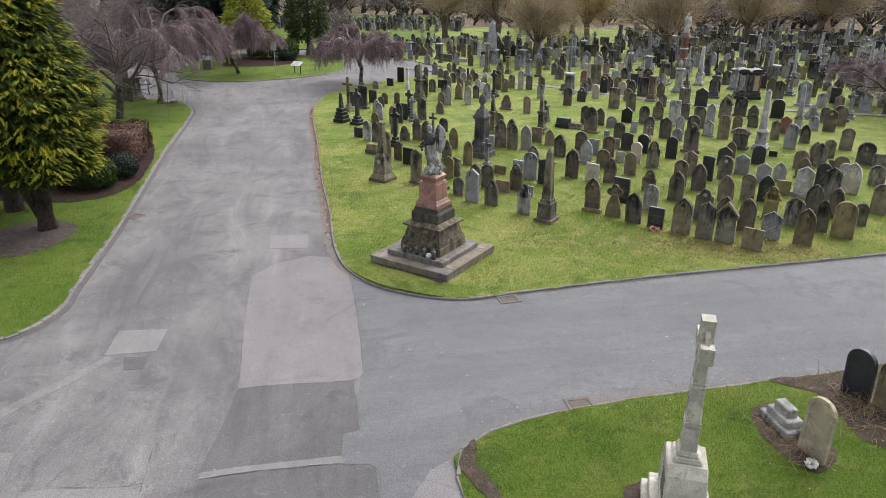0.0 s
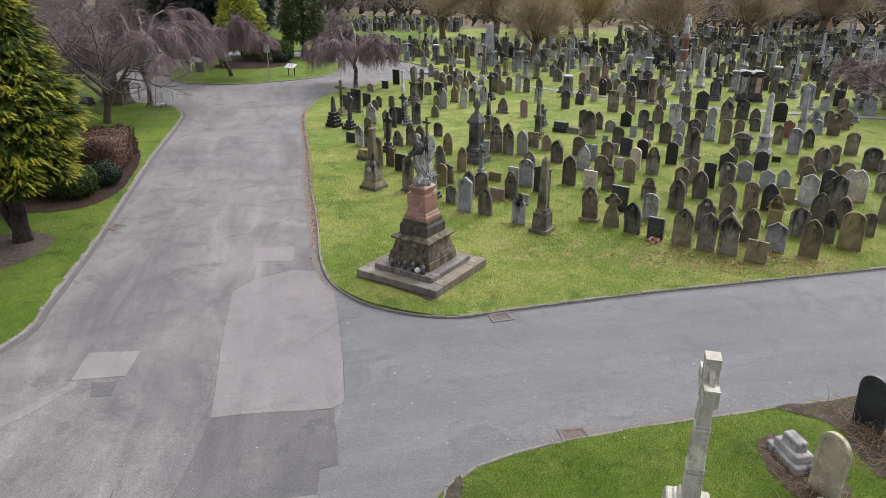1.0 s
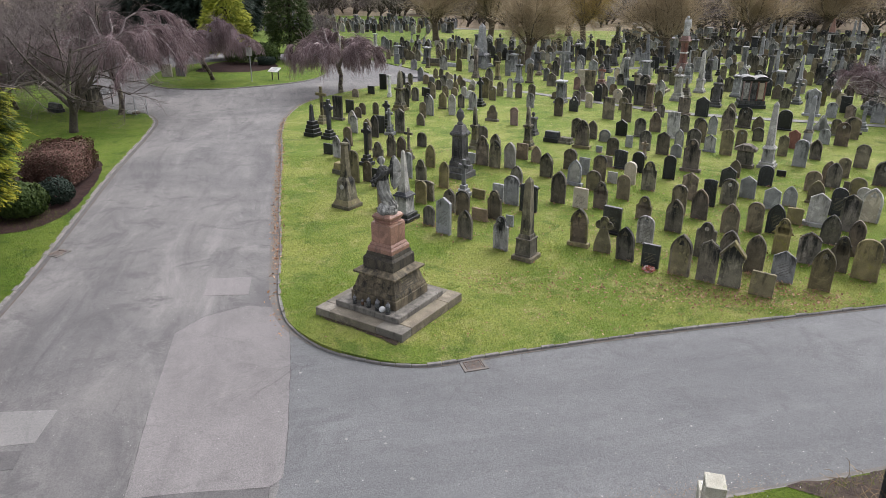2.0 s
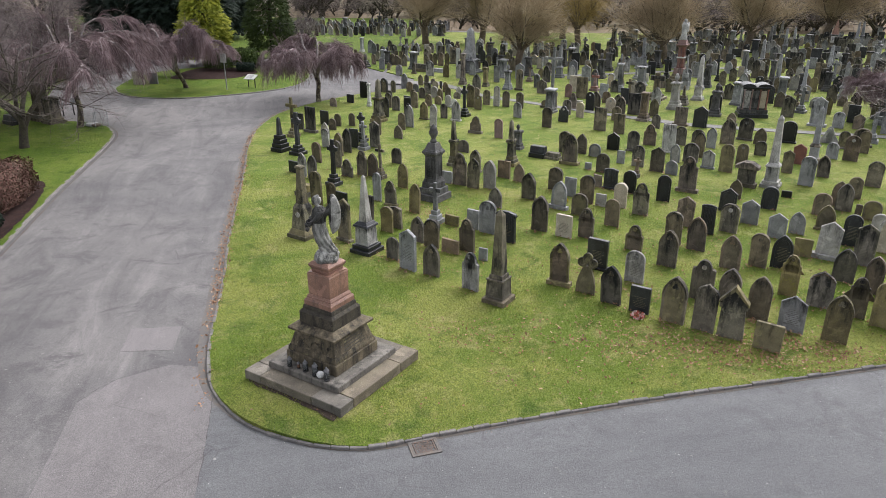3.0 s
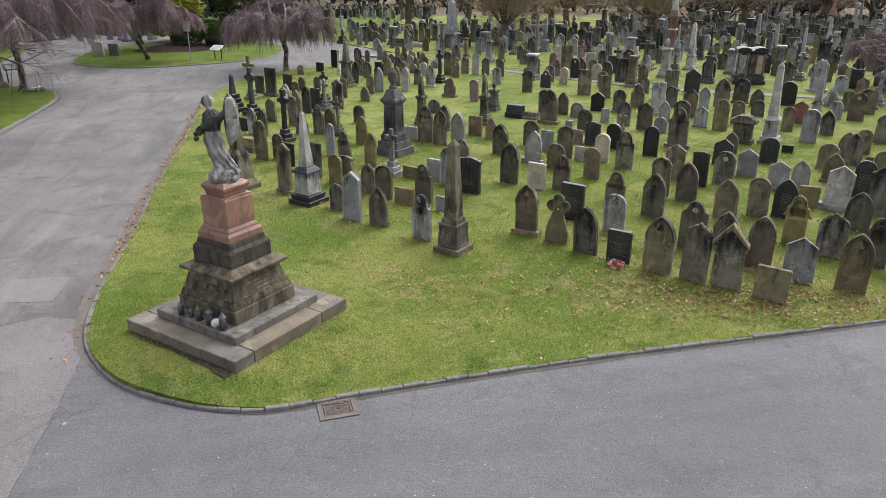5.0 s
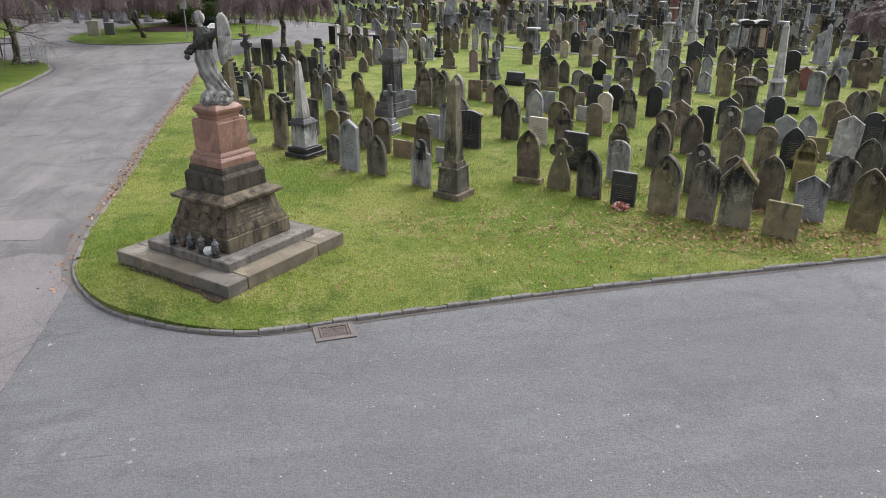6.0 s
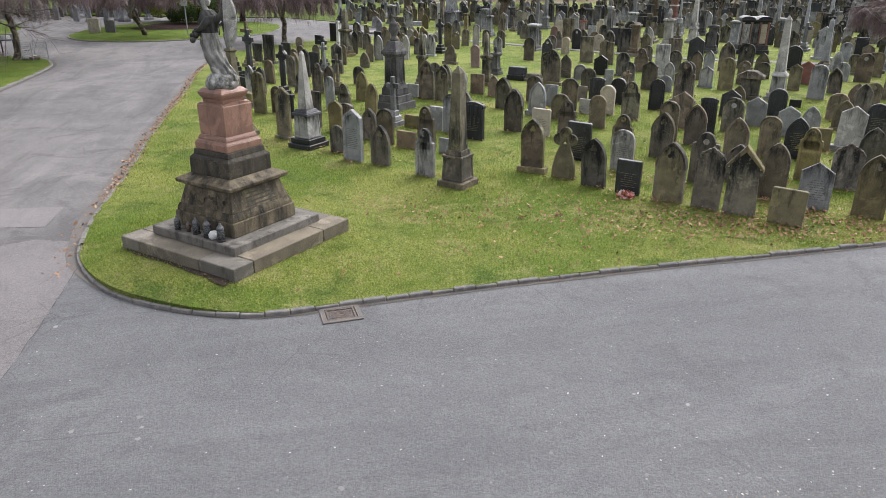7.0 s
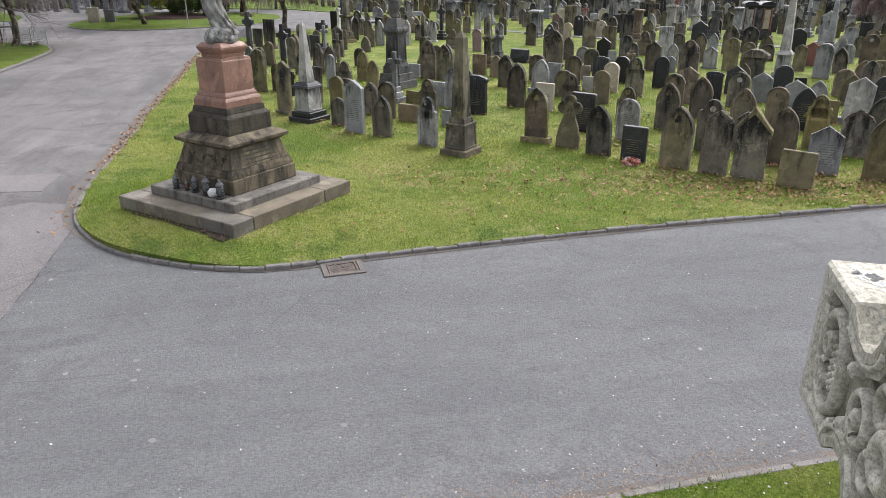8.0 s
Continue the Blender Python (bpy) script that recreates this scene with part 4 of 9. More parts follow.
headstone("round", 6.36, 28.61, 0.55, 0.99, "dark")
headstone("gothic", 13.32, 28.65, 0.61, 0.91, "moss")
headstone("peak", 8.78, 28.78, 0.56, 1.05, "brown")
headstone("peak", 11.04, 29.12, 0.56, 0.85, "grey")
headstone("flat", -2.95, 29.49, 0.51, 0.74, "black")
headstone("gothic", -0.37, 29.60, 0.5, 1.12, "moss")
headstone("round", 5.41, 29.66, 0.63, 0.84, "dark")
headstone("round", 15.32, 29.69, 0.63, 0.75, "dark")
headstone("shouldered", 7.54, 29.83, 0.6, 1.21, "moss")
headstone("round", 13.83, 30.14, 0.64, 0.86, "brown")
headstone("round", -3.98, 30.17, 0.54, 1.36, "moss")
headstone("round", -3.45, 30.20, 0.45, 0.9, "dark")
headstone("gothic", 4.74, 30.32, 0.63, 1.09, "grey", base=True)
headstone("shouldered", -1.30, 30.33, 0.53, 0.98, "moss")
headstone("flat", 15.19, 30.33, 0.21, 0.36, "brown")
headstone("gothic", 2.48, 30.35, 0.57, 0.79, "dark")
headstone("peak", 10.69, 30.40, 0.57, 0.85, "black")
headstone("flat", 17.34, 30.51, 0.65, 0.6, "dark")
headstone("round", 6.97, 30.63, 0.52, 0.95, "cream")
headstone("gothic", 14.83, 30.68, 0.6, 1.08, "dark")
headstone("flat", 6.30, 30.71, 0.4, 0.46, "pale")
headstone("round", 12.25, 30.72, 0.6, 0.88, "black")
headstone("round", -1.87, 30.85, 0.39, 1.13, "grey")
urn_monument(0.19, 31.27, "slate")
headstone("round", 5.81, 31.03, 0.59, 1.1, "dark")
headstone("round", 16.92, 31.04, 0.78, 1.04, "dark")
block_tomb(-4.72, 31.35, 0.64, 0.45, "moss")
headstone("gothic", 14.82, 31.11, 0.55, 1.02, "dark")
headstone("gothic", 3.73, 31.38, 0.61, 1.06, "moss")
headstone("round", 8.67, 31.39, 0.53, 1.05, "black")
headstone("flat", 5.31, 31.85, 0.46, 0.72, "grey")
headstone("gothic", 11.44, 31.90, 0.49, 0.78, "dark")
headstone("flat", 13.43, 32.15, 0.36, 0.26, "black")
headstone("round", 15.89, 32.17, 0.52, 0.88, "dark")
headstone("round", 7.62, 32.37, 0.55, 0.92, "black")
cross_monument(-3.89, 32.74, 0.51, 1.83, "black", ring=True)
headstone("gothic", -1.12, 32.56, 0.53, 1.04, "moss")
headstone("round", 4.81, 32.59, 0.62, 0.93, "dark")
headstone("gothic", 2.28, 32.61, 0.59, 1.19, "pale")
headstone("gothic", 1.63, 32.64, 0.57, 1.26, "moss")
headstone("shouldered", 9.86, 32.65, 0.73, 1.46, "brown", base=True)
headstone("scroll", 6.99, 32.86, 0.57, 0.82, "black")
headstone("shouldered", 1.10, 33.03, 0.66, 1.39, "dark")
headstone("flat", 6.52, 33.11, 0.35, 0.49, "brown")
roofed_tomb(12.36, 33.53, 0.71, 1.0, "dark")
headstone("flat", 0.55, 33.33, 0.52, 0.47, "grey")
obelisk(13.36, 33.60, 0.72, 2.82, "pale")
headstone("gothic", -4.94, 33.57, 0.49, 1.03, "dark")
headstone("gothic", 3.46, 33.62, 0.53, 0.78, "dark")
cross_monument(-2.16, 33.80, 0.37, 1.43, "dark")
headstone("round", 14.75, 33.74, 0.61, 1.25, "grey")
headstone("round", 17.34, 33.75, 0.62, 1.07, "dark")
headstone("gothic", -5.41, 33.83, 0.45, 1.04, "pale")
headstone("shouldered", -3.57, 33.94, 0.6, 0.78, "dark")
headstone("gothic", -2.52, 34.01, 0.54, 1.04, "brown")
headstone("shouldered", -2.99, 34.16, 0.55, 1.12, "dark")
headstone("flat", 2.87, 34.17, 0.55, 0.71, "brown")
headstone("flat", -5.95, 34.45, 0.49, 0.49, "black")
cross_monument(8.30, 34.58, 0.27, 0.82, "brown")
headstone("gothic", 1.69, 35.00, 0.54, 0.99, "moss")
headstone("gothic", 15.97, 35.02, 0.52, 0.96, "brown")
headstone("round", 9.84, 35.07, 0.55, 0.61, "grey")
headstone("round", 7.02, 35.20, 0.61, 0.86, "dark")
headstone("round", -4.26, 35.40, 0.48, 1.21, "dark")
headstone("peak", 9.33, 35.51, 0.58, 1.05, "dark")
headstone("peak", 14.73, 35.59, 0.43, 0.98, "moss")
headstone("round", 12.21, 35.60, 0.61, 1.25, "moss")
headstone("flat", 6.48, 35.65, 0.29, 0.3, "grey")
pillar(0.74, 35.97, 0.49, 1.99, "moss", spire=True)
pillar(3.24, 36.14, 0.54, 2.0, "moss", spire=True)
headstone("peak", 11.63, 36.14, 0.51, 0.81, "grey")
headstone("round", -5.33, 36.15, 0.53, 0.95, "brown")
headstone("round", -1.80, 36.17, 0.54, 0.72, "moss")
headstone("round", 8.69, 36.29, 0.59, 0.97, "dark")
headstone("gothic", 5.77, 36.45, 0.75, 1.43, "moss", base=True)
headstone("flat", 8.04, 36.77, 0.35, 0.56, "grey")
headstone("round", 13.28, 36.88, 0.52, 0.96, "dark")
headstone("peak", 15.78, 37.04, 0.52, 0.91, "pink")
obelisk(16.47, 37.23, 0.58, 2.5, "grey", "dark")
headstone("gothic", 10.47, 37.10, 0.46, 0.86, "grey")
headstone("round", 11.14, 37.11, 0.71, 0.9, "dark")
block_tomb(5.14, 37.36, 0.65, 0.29, "moss")
cross_monument(-6.53, 37.48, 0.62, 1.94, "black", ring=True)
block_tomb(4.49, 37.63, 0.76, 0.52, "black")
headstone("round", 18.30, 37.75, 0.67, 1.2, "brown")
obelisk(-7.49, 38.04, 0.68, 1.6, "black", steps=4, steep=True)
headstone("round", 7.05, 37.79, 0.61, 0.64, "grey")
headstone("gothic", -4.33, 37.98, 0.54, 1.17, "dark")
headstone("gothic", 11.72, 37.99, 0.52, 1.2, "dark")
headstone("round", 17.65, 38.09, 0.55, 0.77, "grey")
headstone("round", 1.07, 38.32, 0.64, 0.6, "brown")
headstone("gothic", 6.52, 38.33, 0.52, 0.99, "brown")
cross_monument(-3.64, 38.55, 0.45, 1.34, "grey")
headstone("round", 5.77, 38.48, 0.62, 1.06, "moss")
headstone("round", 14.64, 38.48, 0.56, 0.71, "dark")
pillar(3.63, 39.02, 0.45, 1.19, "slate", urn=True)
headstone("round", 8.98, 38.96, 0.61, 1.01, "dark")
headstone("peak", -3.17, 39.01, 0.57, 1.28, "dark")
headstone("peak", 8.09, 39.15, 0.58, 0.84, "black")
headstone("round", 19.54, 39.20, 0.52, 1.08, "dark")
headstone("gothic", 12.80, 39.82, 0.49, 1.02, "grey")
cross_monument(-4.02, 40.16, 0.52, 1.43, "black", ring=True)
headstone("round", 19.02, 40.00, 0.51, 0.89, "dark")
headstone("shouldered", 10.00, 40.19, 0.65, 1.06, "brown")
headstone("round", 11.49, 40.28, 0.56, 0.96, "dark")
headstone("gothic", 15.37, 40.65, 0.63, 0.86, "dark")
cross_monument(-7.64, 40.98, 0.52, 1.99, "moss")
headstone("gothic", -2.28, 40.89, 0.55, 0.71, "dark")
headstone("gothic", -6.01, 40.93, 0.61, 0.79, "pale")
headstone("shouldered", 18.81, 41.09, 0.44, 0.86, "white")
headstone("round", 2.74, 41.22, 0.5, 1.02, "pink")
headstone("round", -3.43, 41.66, 0.45, 0.96, "dark")
headstone("flat", 11.26, 41.84, 0.51, 0.7, "pale")
headstone("flat", -7.00, 42.01, 0.67, 1.31, "dark", base=True)
headstone("shouldered", 1.55, 42.27, 0.66, 0.93, "dark", base=True)
headstone("flat", 8.95, 42.65, 0.57, 1.02, "dark")
headstone("round", -5.99, 42.68, 0.49, 0.62, "brown")
headstone("flat", -7.77, 42.75, 0.55, 0.83, "dark")
headstone("round", -2.34, 42.92, 0.46, 0.93, "dark")
headstone("flat", 8.07, 43.35, 0.66, 1.2, "dark")
headstone("gothic", -1.99, 43.56, 0.54, 1.25, "grey")
headstone("round", -5.90, 43.62, 0.5, 0.7, "moss")
headstone("round", -5.14, 43.67, 0.44, 0.72, "dark")
headstone("gothic", -0.74, 43.77, 0.48, 1.23, "pale")
headstone("flat", -6.68, 43.90, 0.58, 0.76, "black")
headstone("round", 5.34, 43.95, 0.58, 1.12, "dark")
headstone("round", 11.13, 44.07, 0.49, 0.76, "dark")
headstone("peak", 13.51, 44.39, 0.73, 1.14, "black")
headstone("peak", 21.76, 44.42, 0.54, 0.81, "dark")
headstone("round", 20.80, 44.61, 0.61, 0.91, "grey")
pillar(-3.87, 44.94, 0.72, 2.32, "moss", spire=True)
headstone("gothic", -0.81, 44.86, 0.5, 1.05, "pale")
headstone("peak", 19.90, 45.06, 0.74, 1.58, "grey", base=True)
headstone("round", -2.30, 45.19, 0.44, 1.04, "dark")
headstone("gothic", 0.42, 45.37, 0.59, 1.13, "pale")
headstone("eared", 6.36, 45.40, 0.56, 0.88, "black")
headstone("gothic", -1.39, 45.59, 0.58, 1.05, "moss")
pillar(10.87, 46.05, 0.65, 1.68, "brown")
headstone("round", 9.35, 45.89, 0.6, 0.83, "dark")
headstone("flat", -2.34, 45.96, 0.44, 1.15, "black")
headstone("round", -0.29, 46.02, 0.47, 0.86, "dark")
headstone("gothic", -3.63, 46.16, 0.45, 1.2, "dark")
headstone("round", 3.88, 46.42, 0.56, 0.9, "pale")
cross_monument(0.86, 46.65, 0.53, 1.73, "black", ring=True)
headstone("round", 7.42, 46.66, 0.5, 0.9, "cream")
headstone("gothic", 9.71, 46.81, 0.58, 1.24, "dark")
headstone("peak", 19.26, 47.50, 0.68, 1.19, "moss")
headstone("round", -3.28, 48.16, 0.56, 0.89, "dark")
headstone("round", 1.60, 48.67, 0.52, 0.92, "dark")
headstone("round", -3.85, 49.04, 0.49, 0.91, "dark")
headstone("round", -7.28, 49.12, 0.52, 0.57, "brown")
headstone("round", -2.28, 49.14, 0.56, 1.02, "dark")
headstone("round", 4.12, 49.26, 0.53, 0.99, "dark")
pillar(13.41, 49.54, 0.8, 2.14, "pale", urn=True)
pillar(-5.08, 49.33, 0.25, 1.5, "white")
headstone("shouldered", 7.30, 49.29, 0.5, 0.99, "brown")
headstone("round", 1.14, 49.37, 0.53, 1.39, "moss")
headstone("round", 15.79, 49.42, 0.77, 1.02, "black")
headstone("round", 3.29, 49.64, 0.51, 1.0, "dark")
headstone("flat", 6.14, 49.71, 0.54, 0.91, "dark")
headstone("round", 2.71, 49.79, 0.44, 1.29, "pale")
headstone("round", -0.90, 50.19, 0.53, 0.55, "dark")
headstone("round", 2.10, 50.20, 0.56, 0.98, "moss")
headstone("flat", -6.46, 50.47, 0.56, 0.52, "black")
obelisk(14.26, 50.88, 0.61, 1.22, "dark", steps=4, steep=True)
headstone("gothic", 23.88, 50.96, 0.64, 0.7, "dark")
headstone("flat", 10.67, 50.97, 0.52, 0.99, "black")
headstone("round", 9.60, 51.23, 0.56, 0.77, "brown")
headstone("round", 11.66, 51.39, 0.73, 1.39, "brown")
headstone("flat", -5.90, 52.25, 0.54, 1.05, "black")
headstone("round", 0.19, 52.30, 0.54, 0.46, "dark")
headstone("round", -1.29, 52.56, 0.53, 0.75, "pale")
headstone("flat", 8.27, 52.85, 0.74, 1.37, "dark")
headstone("round", -0.44, 52.98, 0.5, 0.64, "dark")
headstone("peak", 17.65, 53.05, 0.58, 1.04, "moss")
headstone("round", 7.43, 53.15, 0.52, 0.92, "pink")
cross_monument(6.42, 53.67, 0.59, 3.13, "grey")
headstone("round", -1.42, 53.66, 0.51, 0.59, "pale")
obelisk(22.67, 53.95, 0.52, 2.44, "grey", None)
headstone("round", -1.85, 54.01, 0.58, 0.8, "dark")
headstone("round", -4.84, 54.43, 0.61, 1.0, "black")
headstone("peak", 5.81, 54.53, 0.71, 0.95, "dark")
headstone("round", -3.15, 54.70, 0.54, 0.72, "brown")
pillar(11.17, 55.47, 0.51, 2.59, "grey", urn=True)
headstone("round", 10.77, 55.38, 0.56, 0.84, "dark")
headstone("flat", 8.00, 55.47, 0.57, 1.06, "cream")
headstone("round", -1.45, 55.62, 0.5, 0.63, "cream")
headstone("round", 14.47, 55.63, 0.46, 0.97, "moss")
cross_monument(9.53, 55.95, 0.6, 1.18, "pink")
pillar(3.55, 56.02, 0.59, 1.71, "grey", urn=True)
headstone("gothic", 1.39, 56.23, 0.67, 1.04, "dark")
headstone("gothic", -3.68, 56.30, 0.56, 1.05, "grey")
headstone("round", 24.30, 56.31, 0.56, 1.04, "moss")
pillar(25.40, 56.65, 0.69, 1.74, "slate", urn=True)
headstone("eared", 25.97, 56.42, 0.67, 1.1, "black")
headstone("gothic", 13.86, 56.45, 0.53, 1.31, "dark")
obelisk(15.85, 56.77, 0.52, 2.34, "grey", steps=4, steep=True)
obelisk(16.93, 56.84, 0.49, 2.34, "grey", None)
headstone("round", 5.62, 56.94, 0.49, 0.97, "grey")
pillar(2.03, 57.26, 0.42, 1.43, "moss")
headstone("gothic", 9.68, 57.22, 0.55, 1.36, "grey")
headstone("flat", 25.35, 57.25, 0.54, 1.44, "dark")
pillar(17.65, 57.82, 0.57, 2.12, "slate", urn=True)
pillar(0.37, 58.05, 0.49, 2.38, "brown")
cross_monument(23.37, 58.15, 0.42, 1.07, "dark")
pillar(11.68, 58.28, 0.47, 2.15, "brown", urn=True)
headstone("round", 18.93, 58.63, 0.52, 1.09, "moss")
headstone("flat", 2.82, 59.23, 0.47, 1.19, "grey")
pillar(22.72, 59.57, 0.56, 2.24, "slate", urn=True)
block_tomb(23.68, 59.91, 0.53, 0.44, "black")
cross_monument(19.24, 60.75, 0.43, 1.89, "black", ring=True)
headstone("peak", 20.31, 60.68, 0.53, 0.98, "dark")
cross_monument(13.37, 61.37, 0.43, 1.0, "grey")
headstone("flat", 29.49, 61.32, 0.52, 1.2, "dark")
headstone("round", 22.79, 61.89, 0.56, 0.72, "dark")
headstone("round", -4.77, 62.35, 0.66, 0.83, "pale")
headstone("gothic", 22.53, 62.40, 0.63, 1.44, "dark")
headstone("flat", 21.59, 62.88, 0.41, 0.8, "cream")
headstone("flat", 14.46, 62.93, 0.6, 0.81, "black")
headstone("round", 18.20, 63.53, 0.52, 1.14, "pale")
block_tomb(-1.92, 64.20, 1.59, 0.29, "grey")
obelisk(0.78, 64.20, 1.5, 3.5, "grey", None)
block_tomb(-3.12, 64.43, 1.33, 0.59, "dark")
headstone("flat", -6.58, 65.58, 0.51, 0.8, "grey")
headstone("flat", 9.32, 66.14, 0.69, 1.37, "black")
obelisk(-8.17, 66.93, 0.69, 1.1, "black", steps=4, steep=True)
headstone("round", 9.16, 66.72, 0.6, 1.23, "dark")
headstone("peak", 10.89, 66.84, 0.65, 1.24, "dark")
headstone("flat", 8.00, 67.23, 0.58, 1.39, "pale")
headstone("gothic", -4.95, 67.52, 0.67, 1.04, "moss")
headstone("flat", 6.59, 67.74, 0.59, 0.82, "grey")
headstone("peak", -5.65, 68.11, 0.89, 0.83, "dark")
headstone("round", -7.70, 68.60, 0.5, 0.91, "dark")
pillar(-6.55, 68.87, 0.52, 1.44, "slate", urn=True)
headstone("gothic", -8.75, 75.80, 0.61, 1.1, "grey")
obelisk(2.5, 22.72, 0.66, 2.51, "moss", "dark", steps=1, die_tone="dark", roof=False)
# further graves towards the back
headstone("round", -4.04, 50.82, 0.48, 0.76, "moss", base=True)
headstone("round", -4.24, 54.44, 0.43, 0.84, "moss")
headstone("flat", -2.82, 49.90, 0.46, 0.56, "black")
headstone("round", -2.52, 50.91, 0.47, 0.82, "dark", base=True)
headstone("round", -2.73, 54.69, 0.51, 0.58, "grey")
headstone("gothic", -2.64, 57.44, 0.45, 0.80, "moss")
headstone("round", -2.25, 57.90, 0.40, 0.70, "moss", base=True)
headstone("round", -2.09, 52.33, 0.54, 0.72, "brown")
headstone("round", -1.45, 49.66, 0.51, 0.76, "dark")
headstone("round", -1.77, 57.93, 0.40, 0.44, "brown", base=True)
headstone("flat", -1.09, 55.83, 0.17, 0.56, "black")
headstone("gothic", -0.86, 51.69, 0.48, 0.78, "dark")
headstone("gothic", -0.68, 54.66, 0.48, 0.74, "moss", base=True)
headstone("round", -0.24, 49.42, 0.46, 0.76, "pale")
headstone("gothic", 0.25, 53.94, 0.45, 0.54, "pale")
headstone("round", 0.15, 49.13, 0.50, 0.56, "white", base=True)
headstone("gothic", 0.98, 52.51, 0.46, 0.98, "brown")
headstone("round", 1.42, 53.26, 0.55, 0.60, "dark")
headstone("round", 4.32, 55.75, 0.52, 1.50, "dark", base=True)
cross_monument(5.26, 59.71, 0.44, 1.24, "brown")
headstone("gothic", 6.24, 61.70, 0.55, 0.74, "brown")
headstone("round", 5.69, 49.46, 0.57, 0.50, "dark", base=True)
headstone("flat", 7.69, 49.58, 0.51, 0.44, "cream")
headstone("gothic", 8.72, 49.64, 0.64, 1.04, "dark")
headstone("round", 10.88, 63.00, 0.57, 0.86, "grey", base=True)
pillar(-10.23, 77.55, 0.42, 1.46, "white")
headstone("peak", -9.26, 76.78, 0.67, 1.24, "grey")
headstone("flat", -13.77, 80.84, 0.45, 0.52, "black", base=True)
headstone("round", -11.56, 75.83, 0.46, 0.86, "dark")
headstone("round", -11.12, 76.67, 0.42, 0.58, "dark")
headstone("round", -7.70, 70.86, 0.46, 0.88, "moss", base=True)
pillar(-7.31, 72.29, 0.67, 1.08, "grey", urn=True)
headstone("round", -5.98, 65.28, 0.35, 0.58, "moss")
headstone("round", -6.11, 68.95, 0.52, 0.90, "dark", base=True)
headstone("round", -5.47, 69.64, 0.41, 1.08, "moss")
headstone("flat", -6.20, 72.36, 0.39, 0.72, "dark")
headstone("gothic", -3.69, 63.19, 0.37, 0.94, "brown", base=True)
headstone("round", -3.28, 69.77, 0.41, 0.96, "brown")
headstone("round", -2.78, 69.15, 0.41, 0.86, "brown")
headstone("round", -2.38, 68.53, 0.40, 1.02, "moss", base=True)
headstone("round", -1.85, 67.93, 0.58, 1.14, "dark")
headstone("round", -1.30, 67.34, 0.47, 1.18, "moss")
headstone("round", -0.87, 69.26, 0.63, 1.28, "dark", base=True)
headstone("flat", -0.38, 67.40, 0.32, 1.50, "white")
headstone("flat", 1.22, 70.71, 0.53, 0.62, "black")
headstone("gothic", 1.71, 70.07, 0.56, 1.18, "black", base=True)
headstone("flat", 1.32, 66.89, 0.50, 0.50, "brown")
headstone("round", 2.26, 68.17, 0.51, 0.84, "moss")
headstone("shouldered", 2.82, 68.58, 0.66, 1.16, "black", base=True)
headstone("round", 3.29, 68.87, 0.55, 1.20, "moss")
headstone("gothic", 3.90, 70.87, 0.49, 0.88, "moss")
headstone("round", 4.22, 72.98, 0.51, 0.90, "brown", base=True)
headstone("round", 4.34, 67.07, 0.43, 0.70, "grey")
headstone("round", 6.17, 71.69, 0.50, 0.80, "dark")
headstone("round", 6.97, 72.43, 0.51, 0.98, "brown", base=True)
headstone("round", 7.50, 73.17, 0.51, 0.90, "brown")
headstone("round", 7.07, 68.46, 0.58, 0.82, "grey")
headstone("round", 8.09, 73.21, 0.51, 0.94, "brown", base=True)
headstone("round", 9.04, 72.55, 0.51, 0.90, "brown")
headstone("round", 8.43, 71.82, 0.42, 0.72, "moss")
cross_monument(10.16, 71.24, 0.38, 0.88, "dark")
headstone("round", 11.10, 72.68, 0.47, 0.80, "black")
headstone("gothic", 11.96, 73.44, 0.52, 0.90, "brown")
headstone("round", 12.31, 72.05, 0.47, 1.06, "brown", base=True)
headstone("flat", -3.77, 79.64, 1.19, 0.52, "cream")
headstone("round", -2.65, 84.35, 0.32, 0.76, "dark")
headstone("round", -2.30, 84.37, 0.32, 0.68, "dark", base=True)
headstone("round", -1.96, 84.39, 0.32, 0.60, "moss")
headstone("flat", -1.00, 82.53, 0.31, 0.54, "black")
cross_monument(-7.07, 83.12, 0.36, 1.00, "pale")
pillar(-6.05, 79.51, 0.35, 1.18, "brown")
obelisk(-5.39, 79.54, 0.39, 0.96, "grey")
cross_monument(-4.67, 78.38, 0.38, 0.66, "dark")
headstone("round", -10.44, 75.11, 0.41, 0.54, "brown")
headstone("round", -12.58, 77.91, 0.43, 0.60, "brown")
headstone("round", -8.62, 77.14, 0.42, 0.88, "brown", base=True)
headstone("round", -7.53, 76.88, 0.38, 0.68, "moss")
headstone("gothic", 10.12, 50.03, 0.65, 0.80, "moss")
cross_monument(11.30, 52.77, 0.56, 1.28, "dark")
headstone("flat", 13.79, 60.22, 0.57, 0.60, "cream")
cross_monument(13.07, 52.87, 1.05, 1.66, "dark")
cross_monument(15.71, 61.77, 0.67, 1.64, "black")
obelisk(15.62, 52.67, 0.71, 2.76, "pale")
headstone("round", 19.86, 72.50, 0.72, 1.06, "black")
headstone("round", 18.93, 55.05, 0.53, 1.00, "dark", base=True)
headstone("gothic", 21.20, 64.67, 0.65, 1.02, "grey")
pillar(22.27, 64.20, 0.65, 2.00, "grey")
cross_monument(21.27, 60.20, 0.27, 0.88, "white")
obelisk(21.84, 58.46, 0.49, 1.54, "moss")
headstone("flat", 27.22, 67.84, 0.78, 0.82, "black")
headstone("flat", 26.54, 64.66, 0.83, 0.86, "dark", base=True)
headstone("flat", 29.73, 69.19, 0.81, 1.50, "black")
